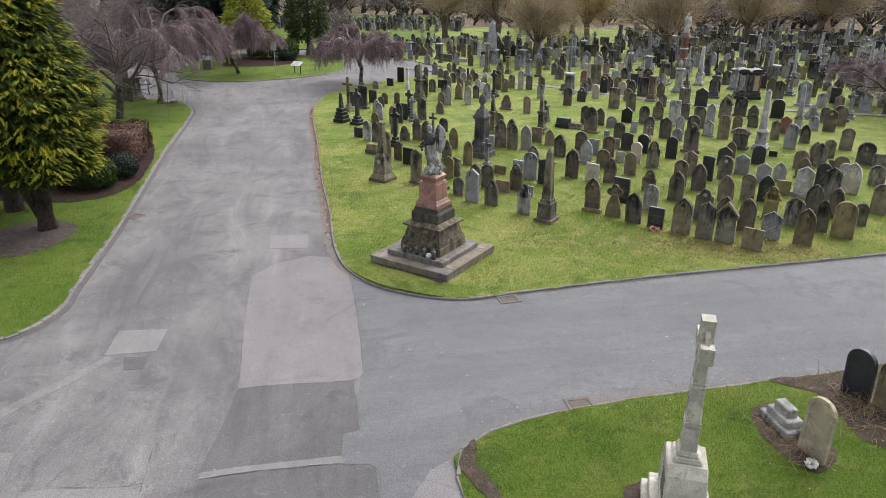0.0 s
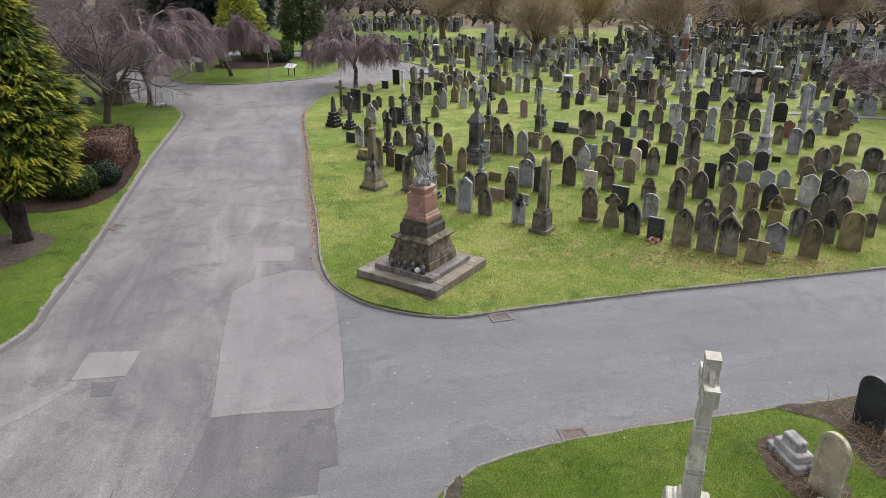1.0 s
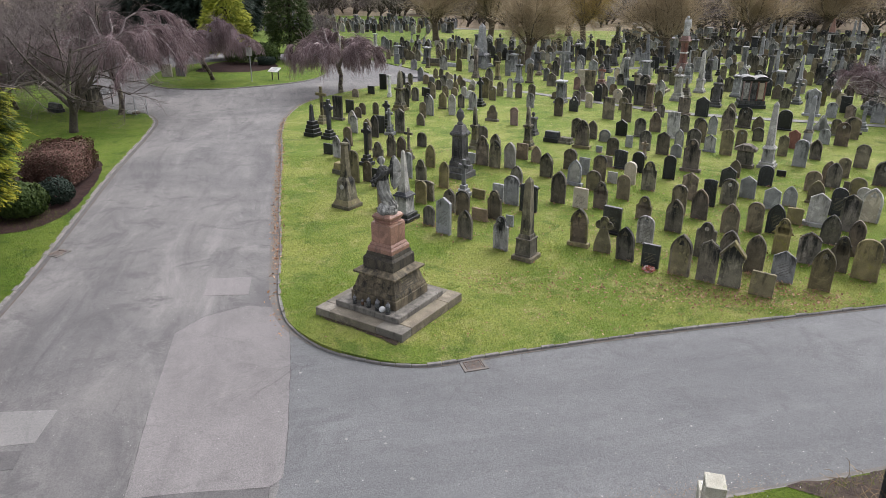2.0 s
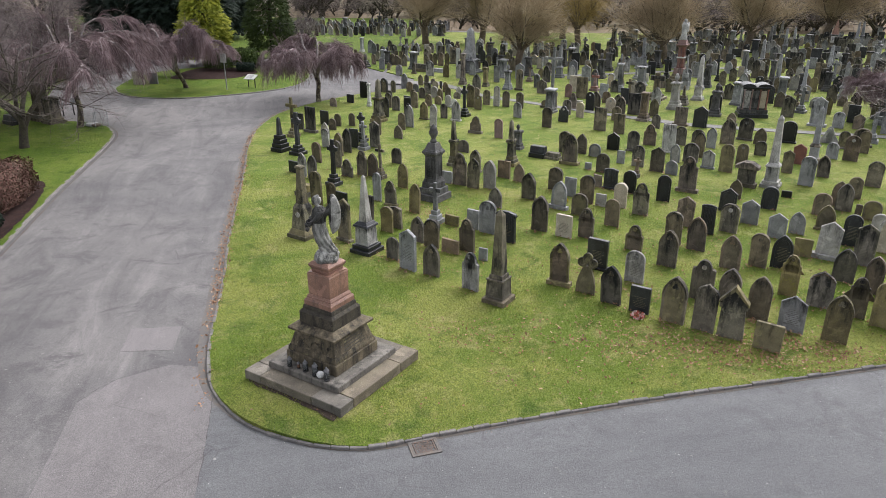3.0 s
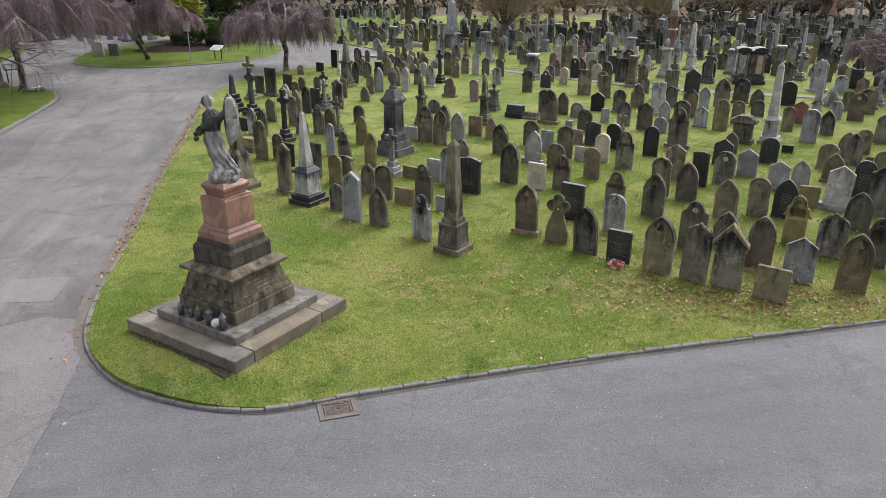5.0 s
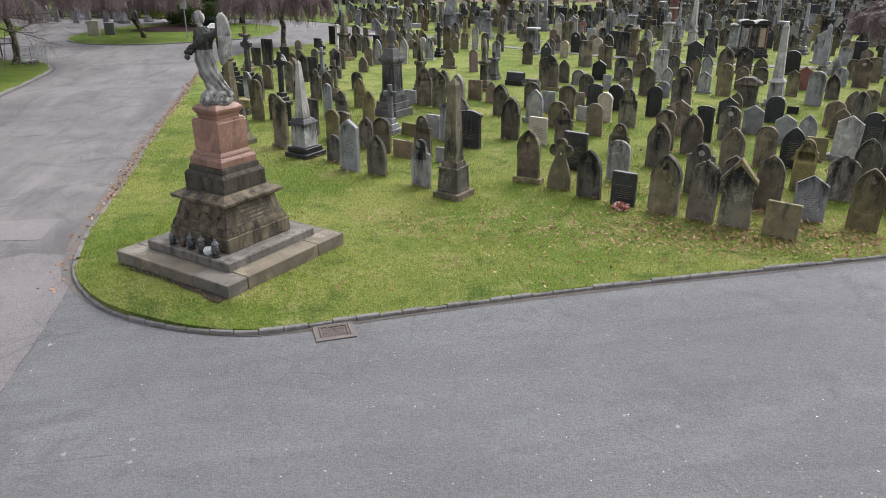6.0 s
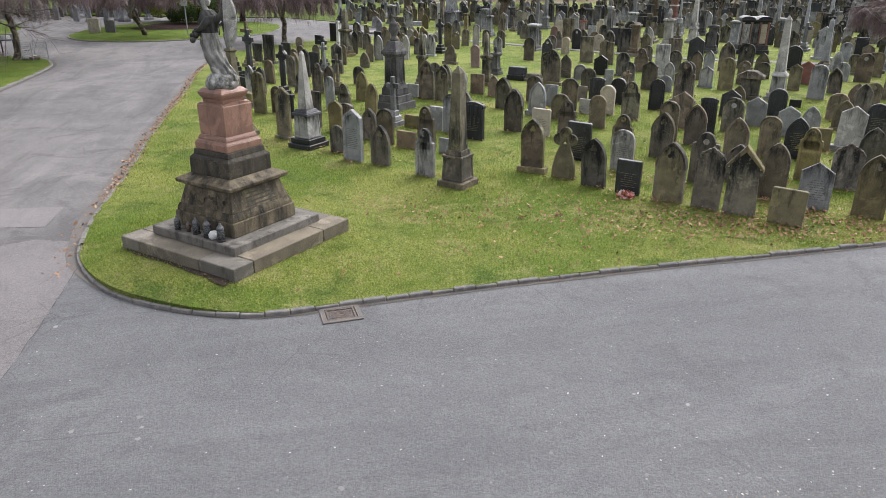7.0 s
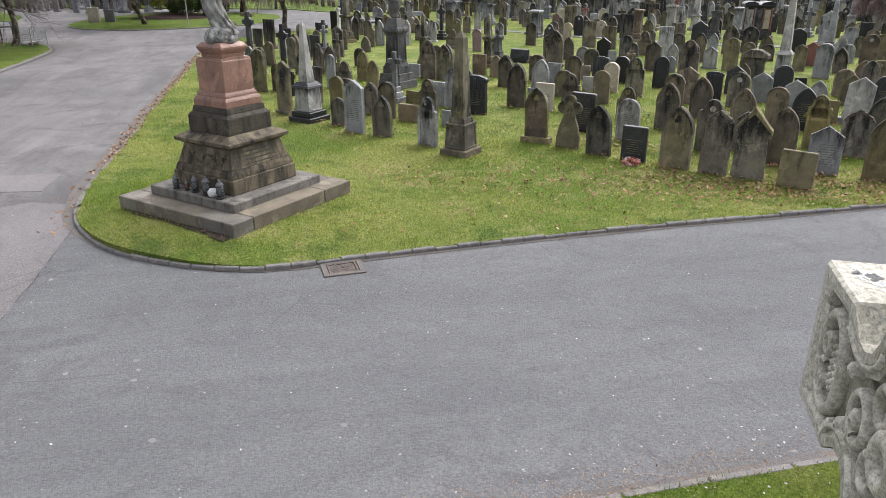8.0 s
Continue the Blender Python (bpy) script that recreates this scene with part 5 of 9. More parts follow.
headstone("flat", 30.31, 65.75, 0.77, 0.64, "dark")
headstone("flat", 32.16, 69.33, 0.74, 0.84, "grey", base=True)
headstone("shouldered", 33.91, 71.98, 0.81, 1.04, "dark")
headstone("flat", 34.20, 74.76, 0.75, 0.54, "white")
headstone("peak", 30.63, 64.17, 0.95, 0.86, "dark", base=True)
headstone("round", 31.41, 64.22, 0.76, 0.70, "dark")
pillar(34.95, 70.75, 0.68, 1.20, "dark")
headstone("flat", 35.95, 72.10, 0.87, 0.88, "black", base=True)
pillar(38.49, 76.48, 0.83, 1.46, "grey", urn=True)
headstone("flat", 38.27, 78.00, 0.89, 0.76, "dark")
headstone("scroll", 33.37, 74.71, 1.10, 0.82, "black", base=True)
headstone("flat", 32.33, 73.94, 0.78, 0.64, "black")
headstone("gothic", 20.00, 50.62, 0.70, 0.98, "moss")
headstone("round", 20.43, 50.65, 0.63, 0.74, "brown", base=True)
cross_monument(21.04, 50.68, 0.42, 0.86, "dark")
headstone("round", 22.12, 50.43, 0.85, 0.68, "pale")
pillar(23.32, 78.71, 0.77, 1.16, "dark")
headstone("gothic", 23.68, 77.93, 0.66, 1.04, "dark")
headstone("gothic", 24.70, 78.80, 0.78, 1.16, "black")
headstone("gothic", 22.95, 74.09, 0.71, 1.08, "moss", base=True)
headstone("round", 23.47, 73.41, 0.62, 0.98, "brown")
pillar(21.66, 77.02, 0.77, 1.50, "grey", urn=True)
headstone("flat", 25.36, 75.70, 0.86, 0.74, "black", base=True)
pillar(28.14, 79.00, 0.91, 1.34, "black")
obelisk(25.68, 78.85, 0.45, 0.78, "brown")
headstone("gothic", 15.15, 71.54, 0.70, 1.22, "brown", base=True)
cross_monument(16.05, 72.97, 0.60, 1.60, "dark")
headstone("shouldered", 16.68, 73.01, 0.70, 0.72, "black")
headstone("round", 18.11, 78.40, 0.52, 0.78, "brown", base=True)
headstone("round", 17.12, 72.34, 0.60, 0.80, "moss")
headstone("round", 13.21, 74.98, 0.49, 0.74, "brown")
headstone("round", 13.46, 73.53, 0.48, 0.82, "brown", base=True)
headstone("gothic", 14.10, 75.03, 0.45, 1.02, "moss")
headstone("round", 14.91, 75.08, 0.45, 0.84, "brown")
headstone("round", 15.42, 75.87, 0.62, 0.84, "dark", base=True)
headstone("flat", 23.98, 72.75, 0.70, 0.46, "grey")
headstone("shouldered", 24.36, 70.12, 0.71, 1.02, "grey")
headstone("round", 20.64, 71.19, 0.51, 0.78, "dark", base=True)
headstone("round", 21.66, 74.02, 0.50, 0.54, "pale")
pillar(26.96, 70.27, 0.72, 1.02, "dark")
headstone("round", 27.75, 70.32, 0.61, 0.68, "grey", base=True)
headstone("round", 31.11, 76.04, 0.75, 0.74, "dark")
headstone("round", 31.25, 74.58, 0.74, 1.08, "dark")
headstone("round", 32.88, 77.68, 0.64, 0.84, "dark", base=True)
headstone("round", 33.34, 82.73, 0.73, 0.80, "brown")
headstone("round", 36.42, 88.69, 0.79, 0.78, "pale")
headstone("round", 33.99, 70.69, 0.76, 0.68, "dark", base=True)
headstone("scroll", 39.09, 81.32, 0.98, 0.56, "white")
headstone("round", 37.68, 81.24, 0.83, 0.60, "black")
headstone("gothic", 32.81, 84.54, 0.64, 0.82, "dark", base=True)
headstone("round", 33.55, 84.58, 0.64, 0.82, "dark")
headstone("round", 32.53, 85.47, 0.65, 0.80, "brown")
pillar(30.46, 82.56, 0.72, 0.72, "white")
headstone("round", 30.70, 84.41, 0.63, 0.82, "dark")
headstone("round", 27.99, 82.41, 0.61, 0.80, "dark")
pillar(27.96, 84.25, 0.63, 0.74, "dark")
headstone("round", 27.20, 85.15, 0.63, 0.84, "dark")
headstone("flat", 10.57, 38.81, 0.58, 1.32, "pale")
headstone("flat", 12.60, 44.80, 0.65, 1.00, "brown", base=True)
headstone("round", 12.48, 40.87, 0.65, 0.68, "dark")
headstone("gothic", 13.82, 40.68, 0.72, 1.32, "moss")
headstone("gothic", 15.36, 44.98, 0.54, 0.74, "dark", base=True)
headstone("round", 14.95, 41.57, 0.75, 1.16, "dark")
headstone("round", 16.89, 41.14, 0.76, 1.12, "black")
headstone("round", 20.08, 40.54, 0.84, 0.90, "dark", base=True)



# the many farther graves stand in the same rows, built from a few patterns
patterns = []
for k, (style, tone) in enumerate((("round", "dark"), ("gothic", "grey"), ("flat", "grey"), ("round", "brown"), ("gothic", "dark"), ("peak", "grey"), ("round", "black"), ("flat", "black"), ("shouldered", "dark"), ("round", "grey"), ("gothic", "moss"), ("flat", "dark"), ("round", "pale"), ("peak", "pale"), ("gothic", "pale"), ("round", "cream"), ("gothic", "brown"))):
    patterns.append(headstone(style, -200 - 2 * k, -30, stone_random.uniform(0.55, 0.72), stone_random.uniform(0.85, 1.25), tone, group="far headstones"))
patterns.append(cross_monument(-230, -30, 0.6, 1.5, "grey"))
patterns.append(obelisk(-233, -30, 0.7, 2.4, "grey"))
patterns.append(pillar(-236, -30, 0.75, 1.9, "slate", urn=True))
patterns.append(pillar(-239, -30, 0.7, 1.5, "grey"))
taken = [(o.location.x, o.location.y) for o in scene.collection.objects if o.parent is None and o.type == "EMPTY" and o.location.y > 15]
along, across = Vector((math.cos(radians(YAW)), math.sin(radians(YAW)))), Vector((-math.sin(radians(YAW)), math.cos(radians(YAW))))
far = random.Random(21)


far_verts, far_faces, far_slots, far_tones = [], [], [], [STONE[k] for k in STONE_FAR]


def join_far(ob, m):
    """Adds a far gravestone to the one mesh that holds them all."""
    for o in ob.children_recursive:
        if any(x not in far_tones for x in o.data.materials):
            continue
        start = len(far_verts)
        far_verts.extend(m @ v.co for v in o.data.vertices)
        slots = [far_tones.index(m) for m in o.data.materials]
        for p in o.data.polygons:
            far_faces.append([start + i for i in p.vertices])
            far_slots.append(slots[p.material_index])


def fill_rows(u0, u1, v0, v1, gap, keep, chance, single=None, tall=0.2):
    v = v0
    while v < v1:
        u = u0 + far.uniform(0, 1)
        while u < u1:
            q = along * u + across * (v + far.gauss(0, 0.18))
            u += far.uniform(0.95, 1.5)
            if not keep(q.x, q.y) or far.random() > chance:
                continue
            if min((q.x - a) ** 2 + (q.y - b) ** 2 for a, b in taken) < 1.0:
                continue
            taken.append((q.x, q.y))
            ob = far.choice(patterns[:17]) if far.random() > tall else far.choice(patterns[17:])
            m = pose(q.x, q.y, -0.01, far.gauss(0, 1.5), far.gauss(0, 1.5), YAW + far.gauss(0, 4))
            if single is not None and q.y < single:
                copy_thing(ob, m)
            else:
                join_far(ob, m)
        v += gap


def off_path(x, y):
    return abs(y - (58.5 - 0.85 * (x + 1.4) + 0.007 * (x + 1.4) ** 2)) > 1.0


fill_rows(-70, 70, 20, 110, 2.05, lambda x, y: -9 < x < 66 and 47 < y < (80 if x < 16 else 93) and off_path(x, y) and y > 56 - 2.0 * x and (x > 19 or y > 60 or far.random() < 0.45), 0.9)
fill_rows(-20, 70, 20, 110, 2.4, lambda x, y: 16.5 < x < 46 and 27 < y < 47 and x > 16.5 + (y - 27) * 0.25 and y > 24 + 0.33 * x, 0.9, single=41)
fill_rows(-140, 30, 40, 150, 1.6, lambda x, y: -50 < x < -3 and 93 < y < 108, 0.95, tall=0.03)
# all but the nearest three hundred or so are too far to pick apart singly
plain = sorted((o for o in scene.collection.objects if o.type == "EMPTY" and o.name.split(".")[0] == "headstone" and o not in patterns), key=lambda o: (o.matrix_world.translation - Vector((3, 5, 0))).length)
for ob in plain[270:]:
    join_far(ob, ob.matrix_world)
    for o in (*ob.children_recursive, ob):
        bpy.data.objects.remove(o)
fill_rows(-80, 20, 20, 110, 2.1, lambda x, y: -46 < x < -23.5 and 50 < y < 78 and not (x + 0.9 * (y - 50) > -27 and y < 66), 0.85)
me = raw("far_headstones", far_verts, far_faces, STONE_FAR["dark"])
me.materials.clear()
for m in STONE_FAR.values():
    me.materials.append(m)
me.polygons.foreach_set("material_index", far_slots)
tagged(new("far_headstones", me), "dense distant rows of dark weathered headstones on grass", "headstones", kind="stuff")
for ob in patterns:
    for o in (*ob.children_recursive, ob):
        bpy.data.objects.remove(o)


# ---- the angel monument ----
def monument():
    ob = thing("angel_monument", -1.075, 18.955, 0, -29.4, "tall stepped gravestone monument of dark stone and pink granite", "monument")
    dark = STONE["umber"]

    def square(name, w, z0, z1, material, top=None, bev=0.012, label=""):
        return part(name, box(bmesh.new(), w, w, z0, z1, top=(top, top) if top else None, bev=bev), material, ob, label)

    # the lowest kerb is laid of single stones round a core
    part("core", box(bmesh.new(), 1.86, 1.86, -0.08, 0.31), dark, ob)
    for a, b, cx, cy in ((0.46, 0.4, -1.08, -1.11), (1.4, 0.4, -0.15, -1.11), (0.76, 0.4, 0.93, -1.11), (0.4, 1.56, 1.11, -0.13), (0.4, 0.66, 1.11, 0.98), (1.3, 0.4, -0.66, 1.11), (0.92, 0.4, 0.45, 1.11), (0.4, 0.86, -1.11, -0.48), (0.4, 0.96, -1.11, 0.43)):
        part("kerb_stone", box(bmesh.new(), a - 0.008, b - 0.008, -0.08, 0.335 + 0.006 * math.sin(7 * cx), cx, cy, bev=0.012), SLAB, ob)
    square("step", 1.91, 0.325, 0.478, SLAB, bev=0.016)
    square("plinth", 1.36, 0.478, 0.712, dark, 1.355, 0.014)
    bm = box(bmesh.new(), 1.3, 1.3, 0.712, 0.775, top=(1.29, 1.29), bev=0.008)
    box(bm, 1.29, 1.29, 0.775, 0.835, top=(1.235, 1.235), bev=0.006)
    part("ledge", bm, dark, ob)
    sloped = square("sloped_die", 1.225, 0.835, 1.14, dark, 1.05, 0.008)
    bm = box(bmesh.new(), 1.06, 1.06, 1.135, 1.185, top=(1.2, 1.2), bev=0.006)
    box(bm, 1.25, 1.25, 1.185, 1.242, top=(1.265, 1.265), bev=0.01)
    box(bm, 1.265, 1.265, 1.242, 1.325, top=(0.93, 0.93), bev=0.004)
    part("cornice", bm, dark, ob)
    square("block", 0.9, 1.315, 1.575, STONE["sooted"], 0.895, 0.012)
    bm = box(bmesh.new(), 0.895, 0.895, 1.575, 1.63, top=(0.79, 0.79), bev=0.004)
    box(bm, 0.79, 0.79, 1.63, 1.715, top=(0.76, 0.76), bev=0.008)
    part("weathering", bm, STONE["sooted"], ob)
    bm = box(bmesh.new(), 0.73, 0.73, 1.715, 1.825, bev=0.008)
    box(bm, 0.72, 0.72, 1.825, 1.865, top=(0.66, 0.66), bev=0.006)
    box(bm, 0.65, 0.65, 1.865, 1.9, top=(0.64, 0.64), bev=0.006)
    box(bm, 0.64, 0.64, 1.9, 1.94, top=(0.59, 0.59), bev=0.005)
    part("granite_base", bm, GRANITE_PINK, ob, "moulded pink granite base")
    # the die ends in a shallow arch on each of its four sides
    bm = box(bmesh.new(), 0.578, 0.578, 1.935, 2.4, top=(0.588, 0.588), bev=0.008)
    bow = [(0.293, 2.4)] + [(0.293 * math.cos(t), 2.4 + 0.05 * math.sin(t) ** 0.7) for t in (math.pi * k / 10 for k in range(1, 10))] + [(-0.293, 2.4)]
    prism(bm, bow, 0.57, 0.004)
    across = bmesh.new()
    prism(across, bow, 0.572, 0.004)
    bmesh.ops.rotate(across, verts=across.verts, cent=(0, 0, 0), matrix=Matrix.Rotation(math.pi / 2, 3, "Z"))
    side_bow = bpy.data.meshes.new("side_bow")
    across.to_mesh(side_bow)
    across.free()
    bm.from_mesh(side_bow)
    part("granite_die", bm, GRANITE_PINK, ob, "pink granite block")
    bm = box(bmesh.new(), 0.44, 0.44, 2.4, 2.5, top=(0.46, 0.46), bev=0.01)
    box(bm, 0.46, 0.46, 2.5, 2.56, top=(0.53, 0.53), bev=0.006)
    box(bm, 0.54, 0.54, 2.56, 2.605, top=(0.545, 0.545), bev=0.008)
    box(bm, 0.53, 0.53, 2.605, 2.66, top=(0.42, 0.42), bev=0.006)
    part("granite_cap", bm, GRANITE_PINK, ob, "moulded pink granite cap")
    # worn spray of leaves carved across the front of the sloped die
    bm = bmesh.new()
    rnd = random.Random(4)
    for k in range(26):
        x = -0.42 + 0.034 * k
        zc = 0.95 + 0.07 * math.sin(k * 0.55) + rnd.uniform(-0.02, 0.02)
        r = rnd.uniform(0.02, 0.04)
        prism(bm, [(x + r * 1.7 * math.cos(t) * math.cos(k) - r * 0.5 * math.sin(t) * math.sin(k), zc + r * 1.2 * math.cos(t) * math.sin(k) + r * 0.6 * math.sin(t)) for t in (math.tau * i / 8 for i in range(8))], 0.03, 0.004, y0=-0.605 + (zc - 0.84) * 0.287)
    part("carving", bm, dark, sloped, "worn leafy carving")
    # sunk lettering on the other face, too worn to read
    bm = bmesh.new()
    for k in range(4):
        z = 1.07 - 0.062 * k
        box(bm, 0.008, 0.52 + 0.05 * k, z - 0.012, z + 0.012, 0.612 - (z - 0.835) * 0.287, 0.02, bev=0)
    part("inscription", bm, LETTER, sloped, "worn unreadable lines of lettering")
    return ob


def angel():
    """A mourning angel: a slender leaning robed body, a bowed head, arms round a wreath, a large folded wing."""
    bm = bmesh.new()

    def loft(rings, sides=20, fold=0.0, count=7):
        loops = []
        for j, (x, y, z, rx, ry) in enumerate(rings):
            row = []
            for i in range(sides):
                a = math.tau * i / sides
                k = 1 + fold * (math.sin(a * count + j * 0.5) + 0.5 * math.sin(a * (count + 4) - j * 0.7))
                row.append(bm.verts.new((x + rx * k * math.cos(a), y + ry * k * math.sin(a), z)))
            loops.append(row)
        for p, q in zip(loops, loops[1:]):
            for i in range(sides):
                bm.faces.new((p[i], p[(i + 1) % sides], q[(i + 1) % sides], q[i]))
        bm.faces.new(list(reversed(loops[0])))
        bm.faces.new(loops[-1])

    def between(rings, steps=4):
        """The same rings with more laid between them."""
        out = []
        for a, b in zip(rings, rings[1:]):
            out += [tuple(p + (q - p) * k / steps for p, q in zip(a, b)) for k in range(steps)]
        return [*out, rings[-1]]

    # a rough rounded rock under the feet
    loft([(0, 0, 2.63, 0.235, 0.225), (0, 0, 2.7, 0.25, 0.24), (0, 0, 2.75, 0.245, 0.235), (0.0, 0, 2.765, 0.225, 0.21), (0.01, 0, 2.8, 0.235, 0.22), (0.02, 0, 2.85, 0.2, 0.19), (0.04, 0, 2.9, 0.1, 0.1)], 22, 0.035, 5)
    # the robe sweeps down to one side
    loft(between([(0.09, 0, 2.76, 0.17, 0.16), (0.06, 0, 2.86, 0.165, 0.155), (0.0, 0, 2.98, 0.15, 0.145), (-0.065, 0, 3.14, 0.145, 0.135), (-0.1, 0, 3.3, 0.14, 0.125), (-0.105, 0, 3.44, 0.125, 0.115), (-0.095, 0, 3.56, 0.135, 0.13), (-0.085, 0, 3.66, 0.14, 0.15), (-0.08, 0, 3.74, 0.12, 0.13), (-0.09, 0, 3.8, 0.06, 0.065)]), 56, 0.085, 9)
    robe = len(bm.faces)
    loft(between([(-0.095, 0, 3.77, 0.042, 0.045), (-0.12, 0, 3.83, 0.038, 0.042), (-0.145, 0, 3.865, 0.05, 0.05), (-0.155, 0, 3.91, 0.065, 0.058), (-0.145, 0, 3.96, 0.068, 0.062), (-0.125, 0, 4.0, 0.058, 0.056), (-0.11, 0, 4.025, 0.03, 0.03)], 2), 18, 0.05, 4)
    loft(between([(-0.08, 0, 3.85, 0.028, 0.045), (-0.075, 0, 3.91, 0.045, 0.06), (-0.085, 0, 3.97, 0.045, 0.05), (-0.1, 0, 4.0, 0.02, 0.03)], 2), 14, 0.12, 5)
    head = len(bm.faces)
    for side in (1, -1):
        loft(between([(-0.06, side * 0.13, 3.72, 0.07, 0.06), (-0.12, side * 0.155, 3.62, 0.075, 0.06), (-0.2, side * 0.13, 3.53, 0.065, 0.055), (-0.28, side * 0.06, 3.49, 0.05, 0.045), (-0.31, side * 0.01, 3.47, 0.035, 0.035)], 3), 14, 0.05, 5)
    # a hanging garland in the hands
    rnd = random.Random(12)
    for _ in range(26):
        t = rnd.random()
        x, y, z = -0.36 + 0.22 * t + rnd.gauss(0, 0.02), rnd.gauss(0, 0.06), 3.42 + 0.11 * t + rnd.gauss(0, 0.025)
        r = rnd.uniform(0.022, 0.042)
        loft([(x, y, z - r, r * 0.4, r * 0.4), (x, y, z - r * 0.4, r, r), (x, y, z + r * 0.4, r, r), (x, y, z + r, r * 0.4, r * 0.4)], 7)
    dark_to = len(bm.faces)
    # two broad folded wings with ribs of feathers
    for side, k in ((-1, 1.0), (1, 0.96)):
        rings = [(0.155, side * 0.1, 3.24, 0.02, 0.015), (0.185, side * 0.115, 3.32, 0.07, 0.022), (0.205, side * 0.125, 3.44, 0.1, 0.026), (0.215, side * 0.13, 3.58, 0.11, 0.03), (0.215, side * 0.13, 3.72, 0.112, 0.036), (0.21, side * 0.125, 3.84, 0.1, 0.038), (0.205, side * 0.115, 3.93, 0.07, 0.03), (0.2, side * 0.11, 3.99, 0.025, 0.014)]
        loft(between([(x * k, y, z, rx, ry) for x, y, z, rx, ry in rings], 3), 26, 0.03, 11)
        loft([(0.0, side * 0.06, 3.6, 0.06, 0.05), (0.08, side * 0.09, 3.7, 0.06, 0.04), (0.16, side * 0.115, 3.78, 0.06, 0.03), (0.2, side * 0.12, 3.84, 0.04, 0.02)], 12)
    # soot lies thick on the shoulders, the arms and the garland
    bm.faces.ensure_lookup_table()
    for i, f in enumerate(bm.faces):
        c = f.calc_center_median()
        if head <= i < dark_to or (i < robe and c.z > 3.5 + 0.04 * math.sin(19 * c.y)) or (i >= dark_to and c.x < 0.14 and c.z > 3.5):
            f.material_index = 1
    ob = part("angel_statue", bm, STATUE, None, "", True, STATUE_SOOT)
    ob.matrix_world = pose(-1.075, 18.955, 0, 0, 0, 16)
    return tagged(ob, "soot-stained marble angel statue standing on a pink granite pedestal", "statue")


monument()
angel()


# ---- road surface: repairs, kerbs, gullies ----
def patch(name, corners, material, label, z=-0.056):
    return sheet(name, corners, z, material, label, 0.02, "road")


TAR_BLUE = road_material("blue_grey_asphalt", (0.139, 0.14, 0.144), (0.118, 0.119, 0.124), (0.102, 0.102, 0.106), way=-73.0, worn=0.4)
patch("road_branch", [(-2.05, 10.0), (-2.13, 12.5), (-3.0, 15.7), (-3.3, 17.6), (0, 18.5), (34, 29), (40, 24), (0, 9.5), (-1.0, 8.2)], TAR_BLUE, "blue-grey asphalt side road", -0.057)
patch("repair", [(-8.22, 14.26), (-7.11, 14.42), (-6.95, 13.38), (-8.01, 13.13)], TAR_LIGHT, "square pale asphalt repair", -0.053)
patch("repair", [(-7.53, 13.08), (-7.03, 13.15), (-6.89, 12.65), (-7.29, 12.56)], TAR_DARK, "small dark asphalt repair", -0.054)
patch("repair", [(-4.6, 12.04), (-2.29, 12.5), (-2.13, 12.76), (-2.46, 14.33), (-2.97, 16.43), (-3.49, 18.37), (-4.17, 19.12), (-4.78, 19.17), (-5.68, 18.5), (-6.08, 17.62), (-5.3, 14.53)], TAR_WARM, "large buff asphalt repair", -0.0555)
patch("repair", [(-6.44, 20.72), (-5.26, 20.92), (-4.99, 19.8), (-6.15, 19.65)], TAR_WARM, "small pale asphalt repair", -0.053)
patch("repair", [(-4.6, 12.04), (-3.66, 12.27), (-2.29, 12.48), (-2.09, 11.75), (-1.86, 10.82), (-2.16, 10.7), (-2.06, 10.04), (-3.13, 9.78), (-4.43, 9.43), (-4.48, 10.79)], TAR_DARK, "dark asphalt repair", -0.055)
patch("repair", [(-4.34, 9.24), (-3.47, 9.52), (-2.0, 9.83), (-1.4, 9.76), (-1.22, 9.02), (-0.6, 6.4), (-3.9, 6.0)], TAR_DARK, "dark asphalt repair", -0.0545)
patch("trench_repair", [(-7.89, 13.14), (-8.28, 12.29), (-8.8, 11.4), (-9.6, 9.7), (-9.32, 9.6), (-8.51, 11.31), (-8.1, 12.04), (-7.76, 12.96)], TAR_FILL, "pale filled trench across the drive", -0.0535)
patch("trench_repair", [(-4.42, 9.43), (-3.78, 9.63), (-2.06, 10.05), (-2.0, 9.86), (-3.48, 9.54), (-4.36, 9.27)], TAR_FILL, "pale filled trench across the drive", -0.052)
patch("trench_repair", [(-7.18, 8.75), (-6.74, 8.88), (-5.72, 8.95), (-5.21, 9.1), (-5.08, 8.76), (-5.9, 8.55), (-7.1, 8.5)], TAR_FILL, "pale filled trench across the drive", -0.0535)
patch("repair", [(-8.3, 9.72), (-7.93, 9.73), (-7.75, 9.31), (-7.69, 9.01), (-8.4, 8.9)], TAR_FILL, "pale corner asphalt repair", -0.0535)
patch("pavement_corner", [(-0.15, 10.05), (0.15, 9.4), (0.6, 7.5), (-0.9, 7.4), (-0.7, 9.05), (-0.45, 9.75)], TAR_WARM, "worn asphalt corner", -0.05)
patch("path", [(-6.0, 59.4), (-1.4, 59.0), (2.3, 53.2), (4.2, 51.9), (7.9, 48.9), (10.4, 47.05), (13.3, 45.3), (16.5, 44.3), (30, 41), (30, 40.4), (16.4, 43.6), (13.2, 44.5), (10.3, 46.3), (7.8, 48.2), (4.1, 51.2), (2.2, 52.4), (-1.6, 57.9), (-5, 57.8)], TAR_LIGHT, "narrow asphalt path between the graves", 0.035)
